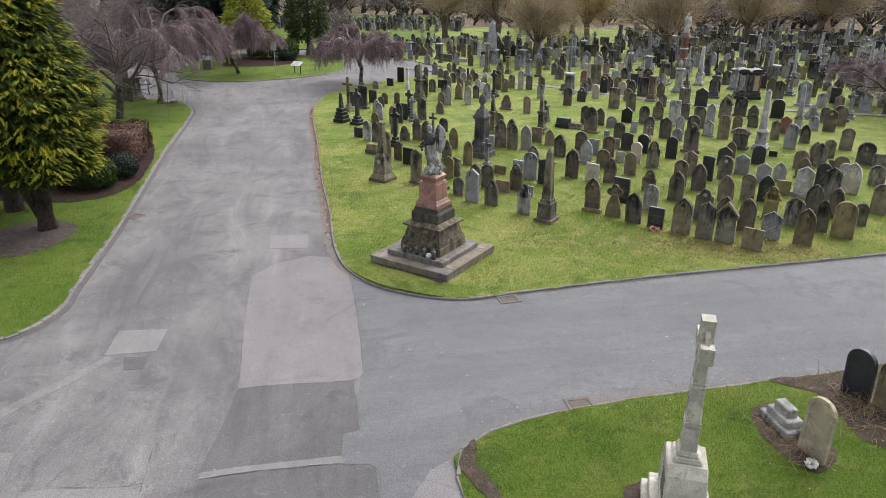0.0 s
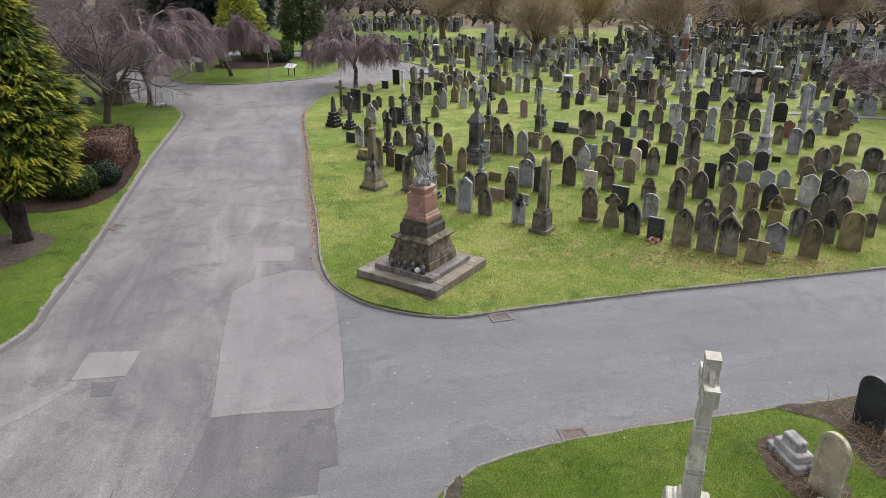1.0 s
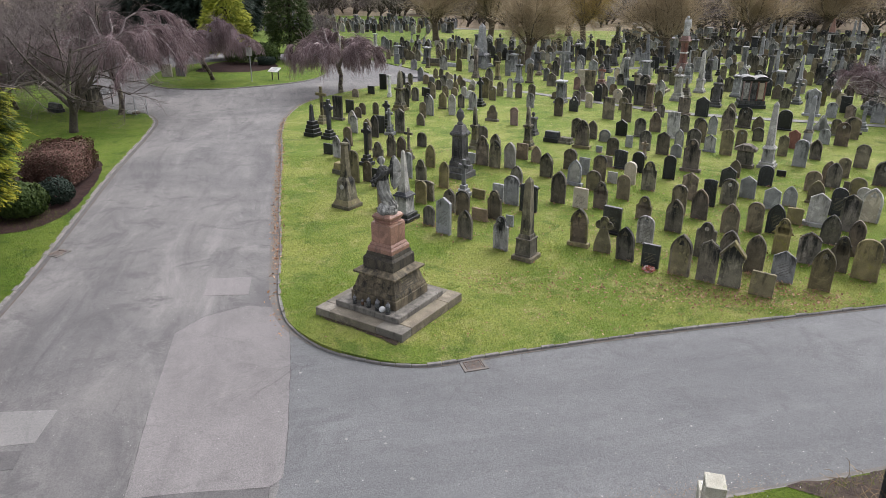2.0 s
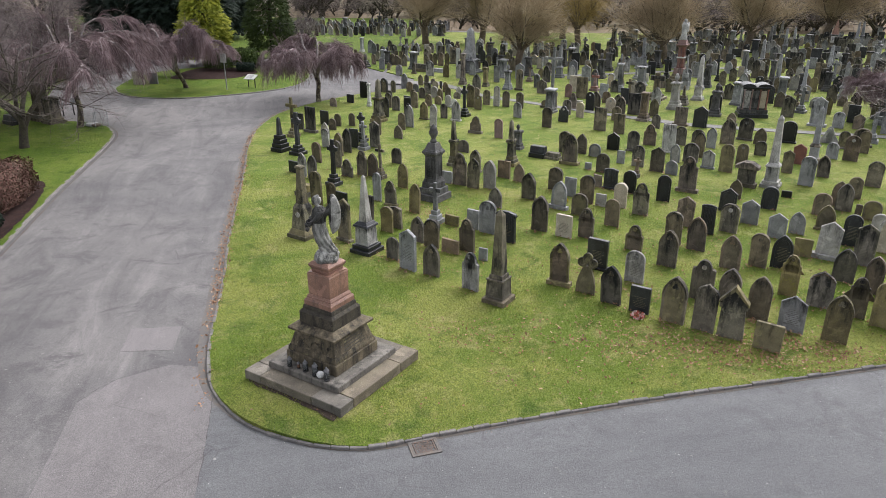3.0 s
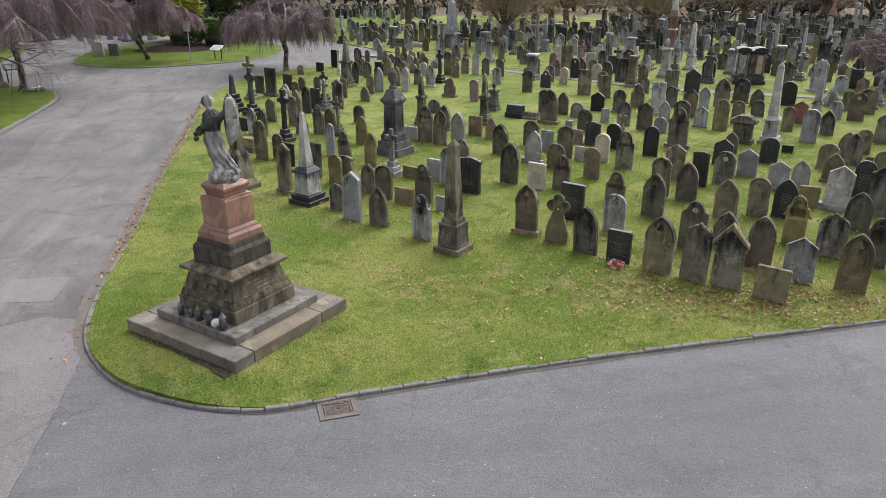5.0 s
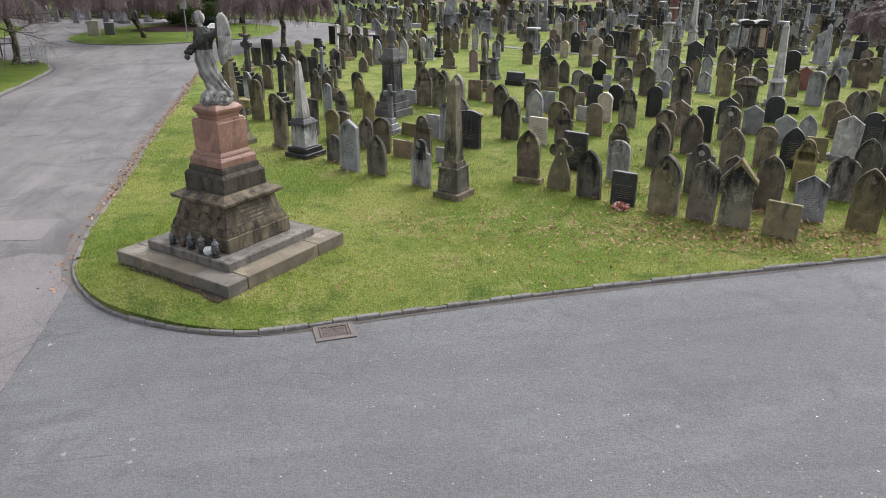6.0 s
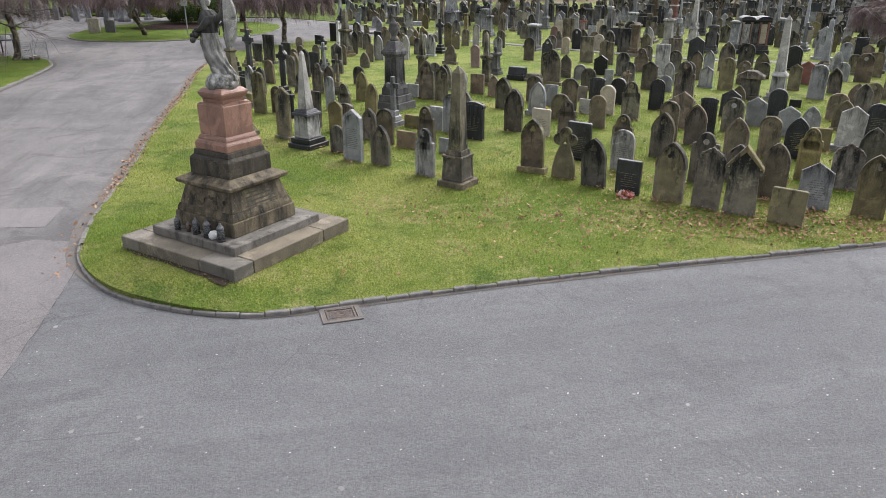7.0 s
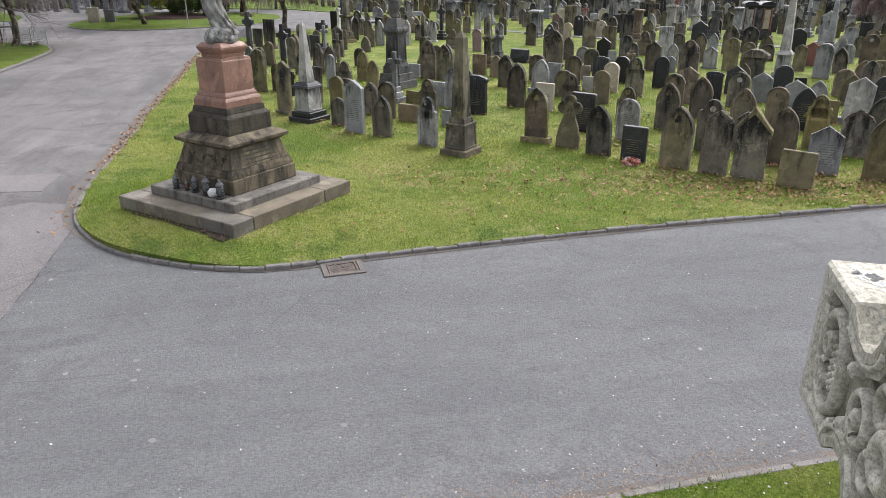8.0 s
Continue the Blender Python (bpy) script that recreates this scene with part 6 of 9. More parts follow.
patch("path", [(4.6, 63.6), (9.2, 63.3), (13.5, 64.6), (24, 69), (24, 68.2), (13.5, 63.8), (9.2, 62.5), (4.6, 62.8)], TAR_LIGHT, "narrow asphalt path between the graves", 0.035)
patch("path", [(-10, 104), (12, 96), (30, 84), (30, 82.8), (12, 94.8), (-10, 102.8)], TAR_LIGHT, "far path across the grass", 0.0)


TAR_SEAM = mottled("tar_seam", ((0.1, 0.095, 0.094), (0.08, 0.077, 0.076), (0.13, 0.124, 0.12)), (2.0, 9.0))


def seam(points, wide=0.025):
    """A dark uneven joint where two layings of asphalt meet."""
    line = smooth_line(points, 0.1)
    v, f = [], []
    for i, p in enumerate(line):
        way = (line[min(i + 1, len(line) - 1)] - line[max(i - 1, 0)]).normalized()
        side = Vector((way.y, -way.x, 0))
        mid = p + side * 0.025 * noise.noise((p.x * 3, p.y * 3, 4))
        half = wide * max(0.1, 0.4 + noise.noise((p.x * 2.6, p.y * 2.6, 9)) + 0.6 * noise.noise((p.x * 9, p.y * 9, 5)))
        for o in (-half, half):
            q = mid + side * o
            v.append((q.x, q.y, -0.0485))
        if i:
            f.append((2 * i - 2, 2 * i - 1, 2 * i + 1, 2 * i))
    return tagged(new("road_seam", raw("road_seam", v, f, TAR_SEAM)), "dark tar seam in the patched asphalt", "road", kind="structure")


for points in (((-2.06, 10.04), (-2.16, 10.7), (-1.86, 10.82), (-2.09, 11.75), (-2.29, 12.48), (-2.13, 12.76), (-2.46, 14.33), (-2.97, 16.43), (-3.4, 18.0)), ((-4.6, 12.02), (-3.66, 12.25), (-2.29, 12.47)), ((-4.6, 12.04), (-5.3, 14.53)), ((-6.08, 17.62), (-5.68, 18.5), (-4.78, 19.17), (-4.0, 19.3)), ((-4.36, 9.26), (-3.48, 9.53), (-2.0, 9.84)), ((-2.0, 9.82), (-1.4, 9.76), (-1.2, 9.0)), ((-6.74, 8.9), (-5.72, 8.97), (-5.2, 9.12)), ((-5.2, 8.9), (-5.6, 10.4))):
    seam(points, 0.012)


def kerb(name, line, length, wide, label, skip=lambda p: False):
    """Kerb stones laid end to end along a line; they stand a hand above the road."""
    root = thing(name, 0, 0, 0, 0, label, "kerb", kind="structure")
    meshes = []
    rnd = random.Random(3)
    for k in range(4):
        bm = box(bmesh.new(), length - 0.006, wide, -0.12, 0.004 + rnd.uniform(-0.006, 0.006), top=(length - 0.01, wide * 0.86), bev=0.012)
        meshes.append(finish("kerb_stone", bm, KERB))
    for a, b in zip(line, line[1:]):
        if skip(a):
            continue
        mid, way = (a + b) / 2, b - a
        ob = new("kerb_stone", rnd.choice(meshes))
        ob.parent = root
        ob.matrix_world = pose(mid.x, mid.y, rnd.uniform(-0.012, 0.008), 0, 0, math.degrees(math.atan2(way.y, way.x)) + rnd.gauss(0, 0.8)) @ Matrix.Diagonal((way.length / length, 1, 1, 1))
    return root


kerb("kerb_main", smooth_line(WEDGE_EDGE, 0.34), 0.34, 0.1, "grey stone kerb round the lawn", lambda p: p.x > 17)
kerb("kerb_left", smooth_line(LEFT_EDGE, 0.32), 0.32, 0.15, "grey stone kerb beside the drive", lambda p: p.x < -27)
kerb("kerb_right", smooth_line(RIGHT_EDGE, 0.75), 0.75, 0.09, "thin stone edging of the lawn", lambda p: p.x > 16 or p.y < 4)
kerb("kerb_island", smooth_line(ISLAND_EDGE, 0.9, True), 0.9, 0.13, "stone edging of the grass island", lambda p: p.y > 62)


def strip(name, line, inner, outer, z, material, label):
    """A ribbon beside a line, between two offsets to its right."""
    v, f = [], []
    for i, p in enumerate(line):
        way = (line[min(i + 1, len(line) - 1)] - line[max(i - 1, 0)]).normalized()
        side = Vector((way.y, -way.x, 0))
        wob = 0.09 * noise.noise((p.x * 0.9, p.y * 0.9, 0)) + 0.04 * noise.noise((p.x * 5, p.y * 5, 2))
        fade = min(1.0, (i + 0.2) / 6, (len(line) - 0.8 - i) / 6)
        for o in (inner, inner + (outer - inner) * fade * (1 + 3 * wob)):
            q = p + side * o
            v.append((q.x, q.y, z))
        if i:
            f.append((2 * i - 2, 2 * i - 1, 2 * i + 1, 2 * i))
    return tagged(new(name, raw(name, v, f, material)), label, "gutter", kind="structure")


SOIL_GRIT = mottled("kerbside_grit", ((0.13, 0.115, 0.1), (0.1, 0.095, 0.09), (0.12, 0.085, 0.06)), (1.5, 6.0))
GUTTER = mottled("gritty_gutter", ((0.165, 0.153, 0.145), (0.135, 0.127, 0.122), (0.19, 0.155, 0.125)), (1.2, 5.0))
strip("gutter_main", [p for p in wedge if p.x < -2.2], 0.04, 0.3, -0.0505, GUTTER, "gritty leaf-strewn gutter along the kerb")
strip("gutter_branch", [p for p in wedge if -2.4 < p.x < 17], 0.03, 0.12, -0.0495, SOIL_GRIT, "brown gritty dirt along the kerb of the side road")
CHANNEL = mottled("worn_channel_stone", ((0.12, 0.113, 0.112), (0.086, 0.081, 0.08), (0.155, 0.146, 0.14)), (1.5, 6.0))
strip("gutter_left", [p for p in left if p.x > -21], 0.07, 0.19, -0.0505, CHANNEL, "worn dark stone channel along the kerb")
strip("gutter_dirt", [p for p in left if p.x > -21], 0.18, 0.23, -0.0495, SOIL_GRIT, "brown dirt line along the channel")
strip("gutter_right", [p for p in right if p.y > 6], -0.04, -0.15, -0.0555, GUTTER, "gritty road edge beside the lawn")


def gully(x, y, yaw, worn=False):
    ob = thing("drain_grate", x, y, -0.05, yaw, "rusty iron gully grate in a concrete surround", "drain", "road gullies", "structure")
    bm = bmesh.new()
    for sx, sy, cx, cy in ((0.56, 0.07, 0, -0.2), (0.56, 0.07, 0, 0.2), (0.07, 0.34, -0.245, 0), (0.07, 0.34, 0.245, 0)):
        box(bm, sx, sy, -0.03, 0.012, cx, cy, bev=0.004)
    part("surround", bm, GUTTER, ob, "worn concrete surround")
    part("pit", box(bmesh.new(), 0.42, 0.34, -0.05, -0.03), PAINT_BLACK, ob, "dark drain pit")
    bm = bmesh.new()
    for r in (0.15, 0.1, 0.05):
        v0 = [bm.verts.new(((r + o) * math.cos(math.tau * i / 24), (r + o) * math.sin(math.tau * i / 24), z)) for o, z in ((-0.012, 0.008), (0.012, 0.008)) for i in range(24)]
        for i in range(24):
            bm.faces.new((v0[i], v0[(i + 1) % 24], v0[24 + (i + 1) % 24], v0[24 + i]))
    for a in (0, 45, 90, 135):
        c, s = math.cos(radians(a)), math.sin(radians(a))
        q = [bm.verts.new((c * u - s * w, s * u + c * w, 0.006)) for u, w in ((-0.16, -0.012), (0.16, -0.012), (0.16, 0.012), (-0.16, 0.012))]
        bm.faces.new(q)
    for sx, sy, cx, cy in ((0.4, 0.03, 0, -0.155), (0.4, 0.03, 0, 0.155), (0.03, 0.28, -0.185, 0), (0.03, 0.28, 0.185, 0)):
        box(bm, sx, sy, -0.02, 0.01, cx, cy, bev=0.003)
    part("grate", bm, IRON, ob, "rusty iron grate")
    return ob


gully(1.07, 16.63, 20)
gully(-11.65, 22.25, 75)
gully(2.38, 11.95, 15)


# ---- the tall stone cross by the road ----
def tall_cross():
    ob = thing("celtic_cross", 3.447, 8.636, 0, -101.0, "tall lichened stone cross with carved ring on a tapered pedestal", "grave cross")
    ob.matrix_world = pose(3.447, 8.636, 0, -0.1, 0, -101.0)

    def piece(name, sx, sy, z0, z1, top=None, label="", bev=0.015):
        return part(name, box(bmesh.new(), sx, sy, z0, z1, top=top, bev=bev), LICHEN, ob, label)

    piece("footing", 1.6, 1.05, -0.06, 0.2)
    piece("lower_step", 1.4, 0.86, 0.2, 0.42)
    bm = bmesh.new()
    prism(bm, [(0.62, 0.42), (0.6, 0.8), (0.52, 1.05), (0.41, 1.24), (0.27, 1.36), (-0.27, 1.36), (-0.41, 1.24), (-0.52, 1.05), (-0.6, 0.8), (-0.62, 0.42)], 0.58, 0.02, 0.06, 0.015)
    pedestal = part("pedestal", bm, LICHEN, ob, "curved-shouldered pedestal with worn lettering")
    piece("collar", 0.46, 0.44, 1.36, 1.44, (0.39, 0.37))
    piece("collar", 0.36, 0.34, 1.44, 1.52, (0.3, 0.27))
    bm = box(bmesh.new(), 0.27, 0.24, 1.42, 3.04, top=(0.19, 0.165), bev=0.012)
    for f in [f for f in bm.faces if abs(f.normal.z) < 0.3 and f.calc_area() > 0.2]:
        bmesh.ops.inset_region(bm, faces=[f], thickness=0.03, depth=0)
        bmesh.ops.inset_region(bm, faces=[f], thickness=0.01, depth=-0.012)
    part("shaft", bm, LICHEN, ob)
    for z in (1.9, 2.55):
        k = (z - 1.42) / 1.62
        piece("band", 0.28 - 0.08 * k, 0.25 - 0.075 * k, z, z + 0.05, bev=0.01)
        piece("band", 0.28 - 0.08 * k, 0.25 - 0.075 * k, z + 0.08, z + 0.11, bev=0.008)
    zc = 3.217
    pit = [(0.078, 0.15), (0.084, 0.118), (0.101, 0.093), (0.127, 0.081), (0.157, 0.084), (0.183, 0.102), (0.2, 0.121)]
    quarter = [(0.112, 3.64), (0.077, zc + 0.19)] + [(x, zc + z) for x, z in pit] + [(0.204, zc + 0.125), (0.36, zc + 0.125), (0.36, zc - 0.125), (0.204, zc - 0.125)] + [(x, zc - z) for x, z in reversed(pit)] + [(0.092, zc - 0.19), (0.098, zc - 0.22)]
    shape = quarter + [(-x, z) for x, z in reversed(quarter)]
    bm = prism(bmesh.new(), list(reversed(shape)), 0.188, 0.005, 0.014, 0.007)
    bm.normal_update()
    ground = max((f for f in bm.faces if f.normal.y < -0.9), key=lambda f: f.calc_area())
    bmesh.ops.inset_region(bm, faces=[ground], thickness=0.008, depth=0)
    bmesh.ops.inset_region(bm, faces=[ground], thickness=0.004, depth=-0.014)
    # the sunk ground is coloured darker, as shade behind the relief
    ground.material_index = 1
    cross_head = part("cross_head", bm, LICHEN, ob, "carved cross head with a moulded border", second=SHADED_MOSSY)
    for q in range(4):
        bm = bmesh.new()
        a0 = 90 * q + 12
        outer, inner = arc(0, zc, 0.29, a0, a0 + 66, 9), arc(0, zc, 0.232, a0 + 66, a0, 9)
        prism(bm, outer + inner, 0.06, 0.008)
        part("ring_quadrant", bm, LICHEN, ob)

    def carved(name, x, z, r, tube, squash=1.0, start=0, sweep=360, y=-0.076, out=0.015):
        v, f = [], []
        steps, around = max(8, int(sweep / 10)), 10
        for i in range(steps + 1):
            t = radians(start + sweep * i / steps)
            for j in range(around):
                w = math.tau * j / around
                rr = r + tube * math.cos(w)
                # squared-off carving: flat on top, steep at its sides
                proud = math.copysign(abs(math.sin(w)) ** 0.6, math.sin(w))
                v.append((x + rr * math.cos(t), y + out * proud, z + (r * squash + tube * math.cos(w)) * math.sin(t)))
        for i in range(steps):
            for j in range(around):
                f.append((i * around + j, i * around + (j + 1) % around, (i + 1) * around + (j + 1) % around, (i + 1) * around + j))
        if sweep < 360:
            f += [tuple(range(around)), tuple(range(steps * around, (steps + 1) * around))]
        o = new(name, raw(name, v, f, LICHEN, True))
        o.parent = cross_head
        return o

    for x, z, s in ((0, 3.515, 1), (0.272, zc - 0.012, 1), (-0.272, zc - 0.012, -1)):
        carved("knot_ring", x, z, 0.052, 0.0105, 1.55)
        carved("knot_coil", x + 0.02 * s, z + 0.022, 0.013, 0.0075, 1.2)
        carved("knot_coil", x + 0.018 * s, z - 0.022, 0.014, 0.0075, 1.2, 60, 250)
        for k in range(3):
            for row in range(6):
                carved("knot_bead", x - (0.008 + 0.0115 * k) * s, z + 0.03 - 0.0125 * row - 0.004 * k, 0.0012, 0.0056, 1.0, out=0.012)
        for u in (1, -1):
            carved("corner_leaf", x + 0.056 * u, z + 0.086, 0.004, 0.009, 1.4)
            carved("corner_leaf", x + 0.056 * u, z - 0.08, 0.004, 0.009, 1.4)
    for s in (1, -1):
        carved("scroll", s * 0.118, zc - 0.012, 0.03, 0.0085, 1.25)
        carved("scroll_bud", s * 0.118, zc - 0.014, 0.004, 0.013, 1.2, out=0.02)
        carved("scroll_tail", s * 0.122, zc - 0.068, 0.016, 0.0085, 1.5, 90 if s < 0 else -140, 230)
        carved("scroll_bud", s * 0.172, zc - 0.06, 0.003, 0.0105, 1.2, out=0.018)
        carved("scroll_bud", s * 0.17, zc + 0.034, 0.003, 0.0105, 1.2, out=0.018)
        for up in (1, -1):
            carved("scroll", s * 0.048, zc + up * 0.15, 0.024, 0.008, 1.3)
            carved("scroll_bud", s * 0.048, zc + up * 0.15, 0.004, 0.009)
            carved("scroll", s * 0.05, zc + up * 0.05, 0.022, 0.008, 1.2)
            carved("armpit_moulding", s * 0.146, zc + up * 0.118, 0.07, 0.0065, 0.78, 186 if up > 0 else 6, 168, out=0.019)
    carved("boss", 0, zc, 0.03, 0.016, out=0.024)
    # bird droppings: white splashes with dark middles
    drop_random = random.Random(31)
    for name, tone, n, low, r0, label in (("bird_dropping", PAINT_WHITE, 60, 3.3424, 0.006, "white bird dropping on the arm"), ("dropping_core", PAINT_BLACK, 12, 3.3436, 0.0055, "dark middle of the dropping")):
        v, f = [], []
        for _ in range(n):
            t = drop_random.gauss(0.5, 0.12 if tone is PAINT_BLACK else 0.3)
            u, w, r = -0.335 + 0.08 * min(max(t, 0), 1) + drop_random.gauss(0, 0.006), -0.058 + 0.022 * t + drop_random.gauss(0, 0.006), r0 * drop_random.uniform(0.25, 1.2)
            i = len(v)
            v += [(u + r * q * math.cos(k), w + r * q * math.sin(k), low + 0.000001 * i) for k, q in ((math.tau * j / 11, drop_random.uniform(0.5, 1.4)) for j in range(11))]
            f.append(tuple(range(i, i + 11)))
        o = new(name, raw(name, v, f, tone))
        o.parent = cross_head
        tagged(o, label)
    bars = bmesh.new()
    for k in range(6):
        box(bars, 0.5 - 0.05 * (k % 3), 0.01, 1.0 - 0.08 * k, 1.022 - 0.08 * k, 0, -0.277, bev=0)
        box(bars, 0.01, 0.24 - 0.03 * (k % 2), 0.9 - 0.07 * k, 0.92 - 0.07 * k, 0.585 + 0.006 * k, 0, bev=0)
    part("inscription", bars, LETTER, pedestal, "worn lines of lettering")
    return ob


tall_cross()

# graves near the cross
headstone("round", 6.28, 10.53, 0.58, 1.18, "lichen", yaw=-67, lean=-2, plain=True)
headstone("round", 7.95, 12.5, 0.58, 1.1, "black", yaw=-60, lean=2, plain=True)
headstone("round", 8.35, 12.0, 0.6, 1.1, "moss", near=True, yaw=-60, plain=True)
ob = thing("stepped_stone", 6.12, 11.42, 0, -76, "small stepped dark weathered stone on a soil bed", "gravestone")
z = 0.0
for w, dp, r in ((0.85, 0.46, 0.15), (0.64, 0.34, 0.15), (0.42, 0.22, 0.18)):
    part("step", box(bmesh.new(), w, dp, z - 0.03, z + r, bev=0.02), STONE["streak"], ob)
    z += r


def bed(name, outline, label, soil=SOIL):
    """Bare soil that follows the lawn just above it."""
    line = smooth_line(outline, 0.12, True)[:-1]
    ragged = [Vector((p.x, p.y)) + 0.07 * Vector((noise.noise((p.x * 4, p.y * 4, 1)), noise.noise((p.x * 4, p.y * 4, 7)))) for p in line]
    n = len(ragged)
    x0, x1, y0, y1 = min(p.x for p in ragged), max(p.x for p in ragged), min(p.y for p in ragged), max(p.y for p in ragged)
    step = max(0.2, (x1 - x0) / 30)
    inner = [Vector((x0 + i * step, y0 + j * step)) for i in range(int((x1 - x0) / step) + 1) for j in range(int((y1 - y0) / step) + 1)]
    vs, _, fs, *_ = geometry.delaunay_2d_cdt(ragged + inner, [(i, (i + 1) % n) for i in range(n)], [], 1, 0.001)
    ob = new(name, raw(name, [(v.x, v.y, rise(v.x, v.y) + 0.012) for v in vs], fs, soil))
    return tagged(ob, label, "soil", kind="structure")


bed("soil_bed", [(5.7, 11.9), (5.64, 11.1), (5.9, 10.35), (6.2, 10.08), (6.6, 10.35), (6.8, 10.8), (6.5, 11.2), (6.55, 11.7), (6.2, 12.1)], "bare soil bed with dead stalks", EARTH)
bed("soil_bed", [(6.4, 13.0), (7.5, 13.3), (9.5, 13.9), (9.6, 13.2), (8.6, 12.2), (8.5, 11.3), (7.8, 10.8), (7.4, 11.2), (7.4, 12.1), (7.2, 12.6)], "bare soil bed along the road edge", EARTH)
bed("soil_bed", [(2.75, 9.2), (2.95, 9.55), (3.3, 9.72), (3.7, 9.6), (4.1, 9.1), (4.0, 8.2), (3.4, 7.8), (2.8, 8.2)], "bare soil round the cross", EARTH)
bed("soil_edge", [(0.3, 10.6), (0.12, 10.3), (0.05, 9.9), (0.3, 9.4), (0.55, 9.0), (1.1, 7.5), (1.4, 7.5), (0.9, 8.9), (0.6, 9.5), (0.35, 10.0)], "bare soil along the lawn edge", EARTH)
bed("soil_bed", [(-15.2, 19.6), (-14.0, 18.3), (-13.0, 18.7), (-12.7, 19.9), (-12.95, 21.0), (-13.9, 21.4), (-15.0, 20.9)], "bare dry earth under the cypress", DRY_EARTH)
bed("soil_bed", [(-19, 24), (-15.3, 23.3), (-13.7, 23.9), (-13.3, 25.2), (-13.5, 27), (-14.6, 30.4), (-15.8, 32.5), (-17.5, 32), (-19, 28)], "mulched shrub bed")
bed("soil_bed", [(-22.2, 60.5), (-21.3, 59.2), (-18.1, 59.4), (-16.6, 61.0), (-16.4, 63.4), (-18.5, 65.6), (-21.8, 65.2)], "round mulched bed on the island")
bed("soil_edge", [(-2.5, 18.5), (-2.72, 18.3), (-1.75, 17.74), (-0.8, 17.14), (-0.66, 17.2), (-0.95, 17.45)], "trodden earth beside the monument steps", EARTH)


# ---- trees ----
TWIG_GREY = island_material("grey_twigs", ((0.066, 0.052, 0.05), (0.135, 0.11, 0.105), (0.23, 0.193, 0.187)))

class Wood:
    """Collects tapered branches as one mesh."""

    def __init__(self, seed):
        self.v, self.f, self.rnd, self.least, self.stout = [], [], random.Random(seed), 0.0, None

    def tube(self, pts, radii, sides=4):
        start = len(self.v)
        for i, (p, r) in enumerate(zip(pts, radii)):
            way = (pts[min(i + 1, len(pts) - 1)] - pts[max(i - 1, 0)])
            way = way.normalized() if way.length > 1e-6 else Vector((0, 0, 1))
            u = way.orthogonal().normalized()
            w = way.cross(u)
            for k in range(sides):
                a = math.tau * k / sides
                self.v.append(p + (u * math.cos(a) + w * math.sin(a)) * r)
        for i in range(len(pts) - 1):
            for k in range(sides):
                a, b = start + i * sides + k, start + i * sides + (k + 1) % sides
                self.f.append((a, b, b + sides, a + sides))

    def bend(self, p, way, length, steps, wander, pull=0.0):
        """A wandering line; pull bends it upwards (or down, where negative)."""
        pts, d = [p.copy()], way.normalized()
        for _ in range(steps):
            d = (d + Vector((self.rnd.gauss(0, wander), self.rnd.gauss(0, wander), self.rnd.gauss(0, wander) + pull))).normalized()
            pts.append(pts[-1] + d * (length / steps))
        return pts

    def grow(self, p, way, length, r, level, twigs, pull=0.03, spread=0.75, shrink=0.68):
        n = 4 if level > 1 else 2
        pts = self.bend(p, way, length, n, 0.14 if n == 4 else 0.2, pull * 4 / n)
        tip = 0.62 if level else 0.3
        into = self.stout if self.stout and r > 0.025 else self
        into.tube(pts, [max(r, self.least) * (1 - (1 - tip) * i / n) for i in range(n + 1)], 6 if r > 0.06 else 4 if r > 0.02 else 3)
        if level == 0:
            return
        for k in range(twigs):
            t = self.rnd.uniform(0.35, 1.0)
            i = min(n - 1, int(t * n))
            at = pts[i].lerp(pts[i + 1], t * n - i)
            d = (pts[i + 1] - pts[i]).normalized()
            side = Vector((self.rnd.gauss(0, 1), self.rnd.gauss(0, 1), self.rnd.gauss(0, 0.6))).normalized()
            self.grow(at, d * (1 - spread * 0.5) + side * spread, length * shrink * self.rnd.uniform(0.75, 1.15), r * tip * self.rnd.uniform(0.45, 0.7), level - 1, twigs, pull, spread, shrink)

    def mesh(self, name, material, smooth=True):
        return raw(name, self.v, self.f, material, smooth)


def tree_of(name, label, x, y, trunk, crown, limbs=None, yaw=0.0, scale=1.0, group="", category="tree", z=0.0):
    ob = thing(name, x, y, z, yaw, label, category, group)
    ob.matrix_world = pose(x, y, z, 0, 0, yaw)
    for n, me in (("trunk", trunk), ("crown", crown), ("branchwork", limbs)):
        if me is None:
            continue
        o = new(n, me)
        o.parent = ob
        o.scale = (scale, scale, scale)
    return ob


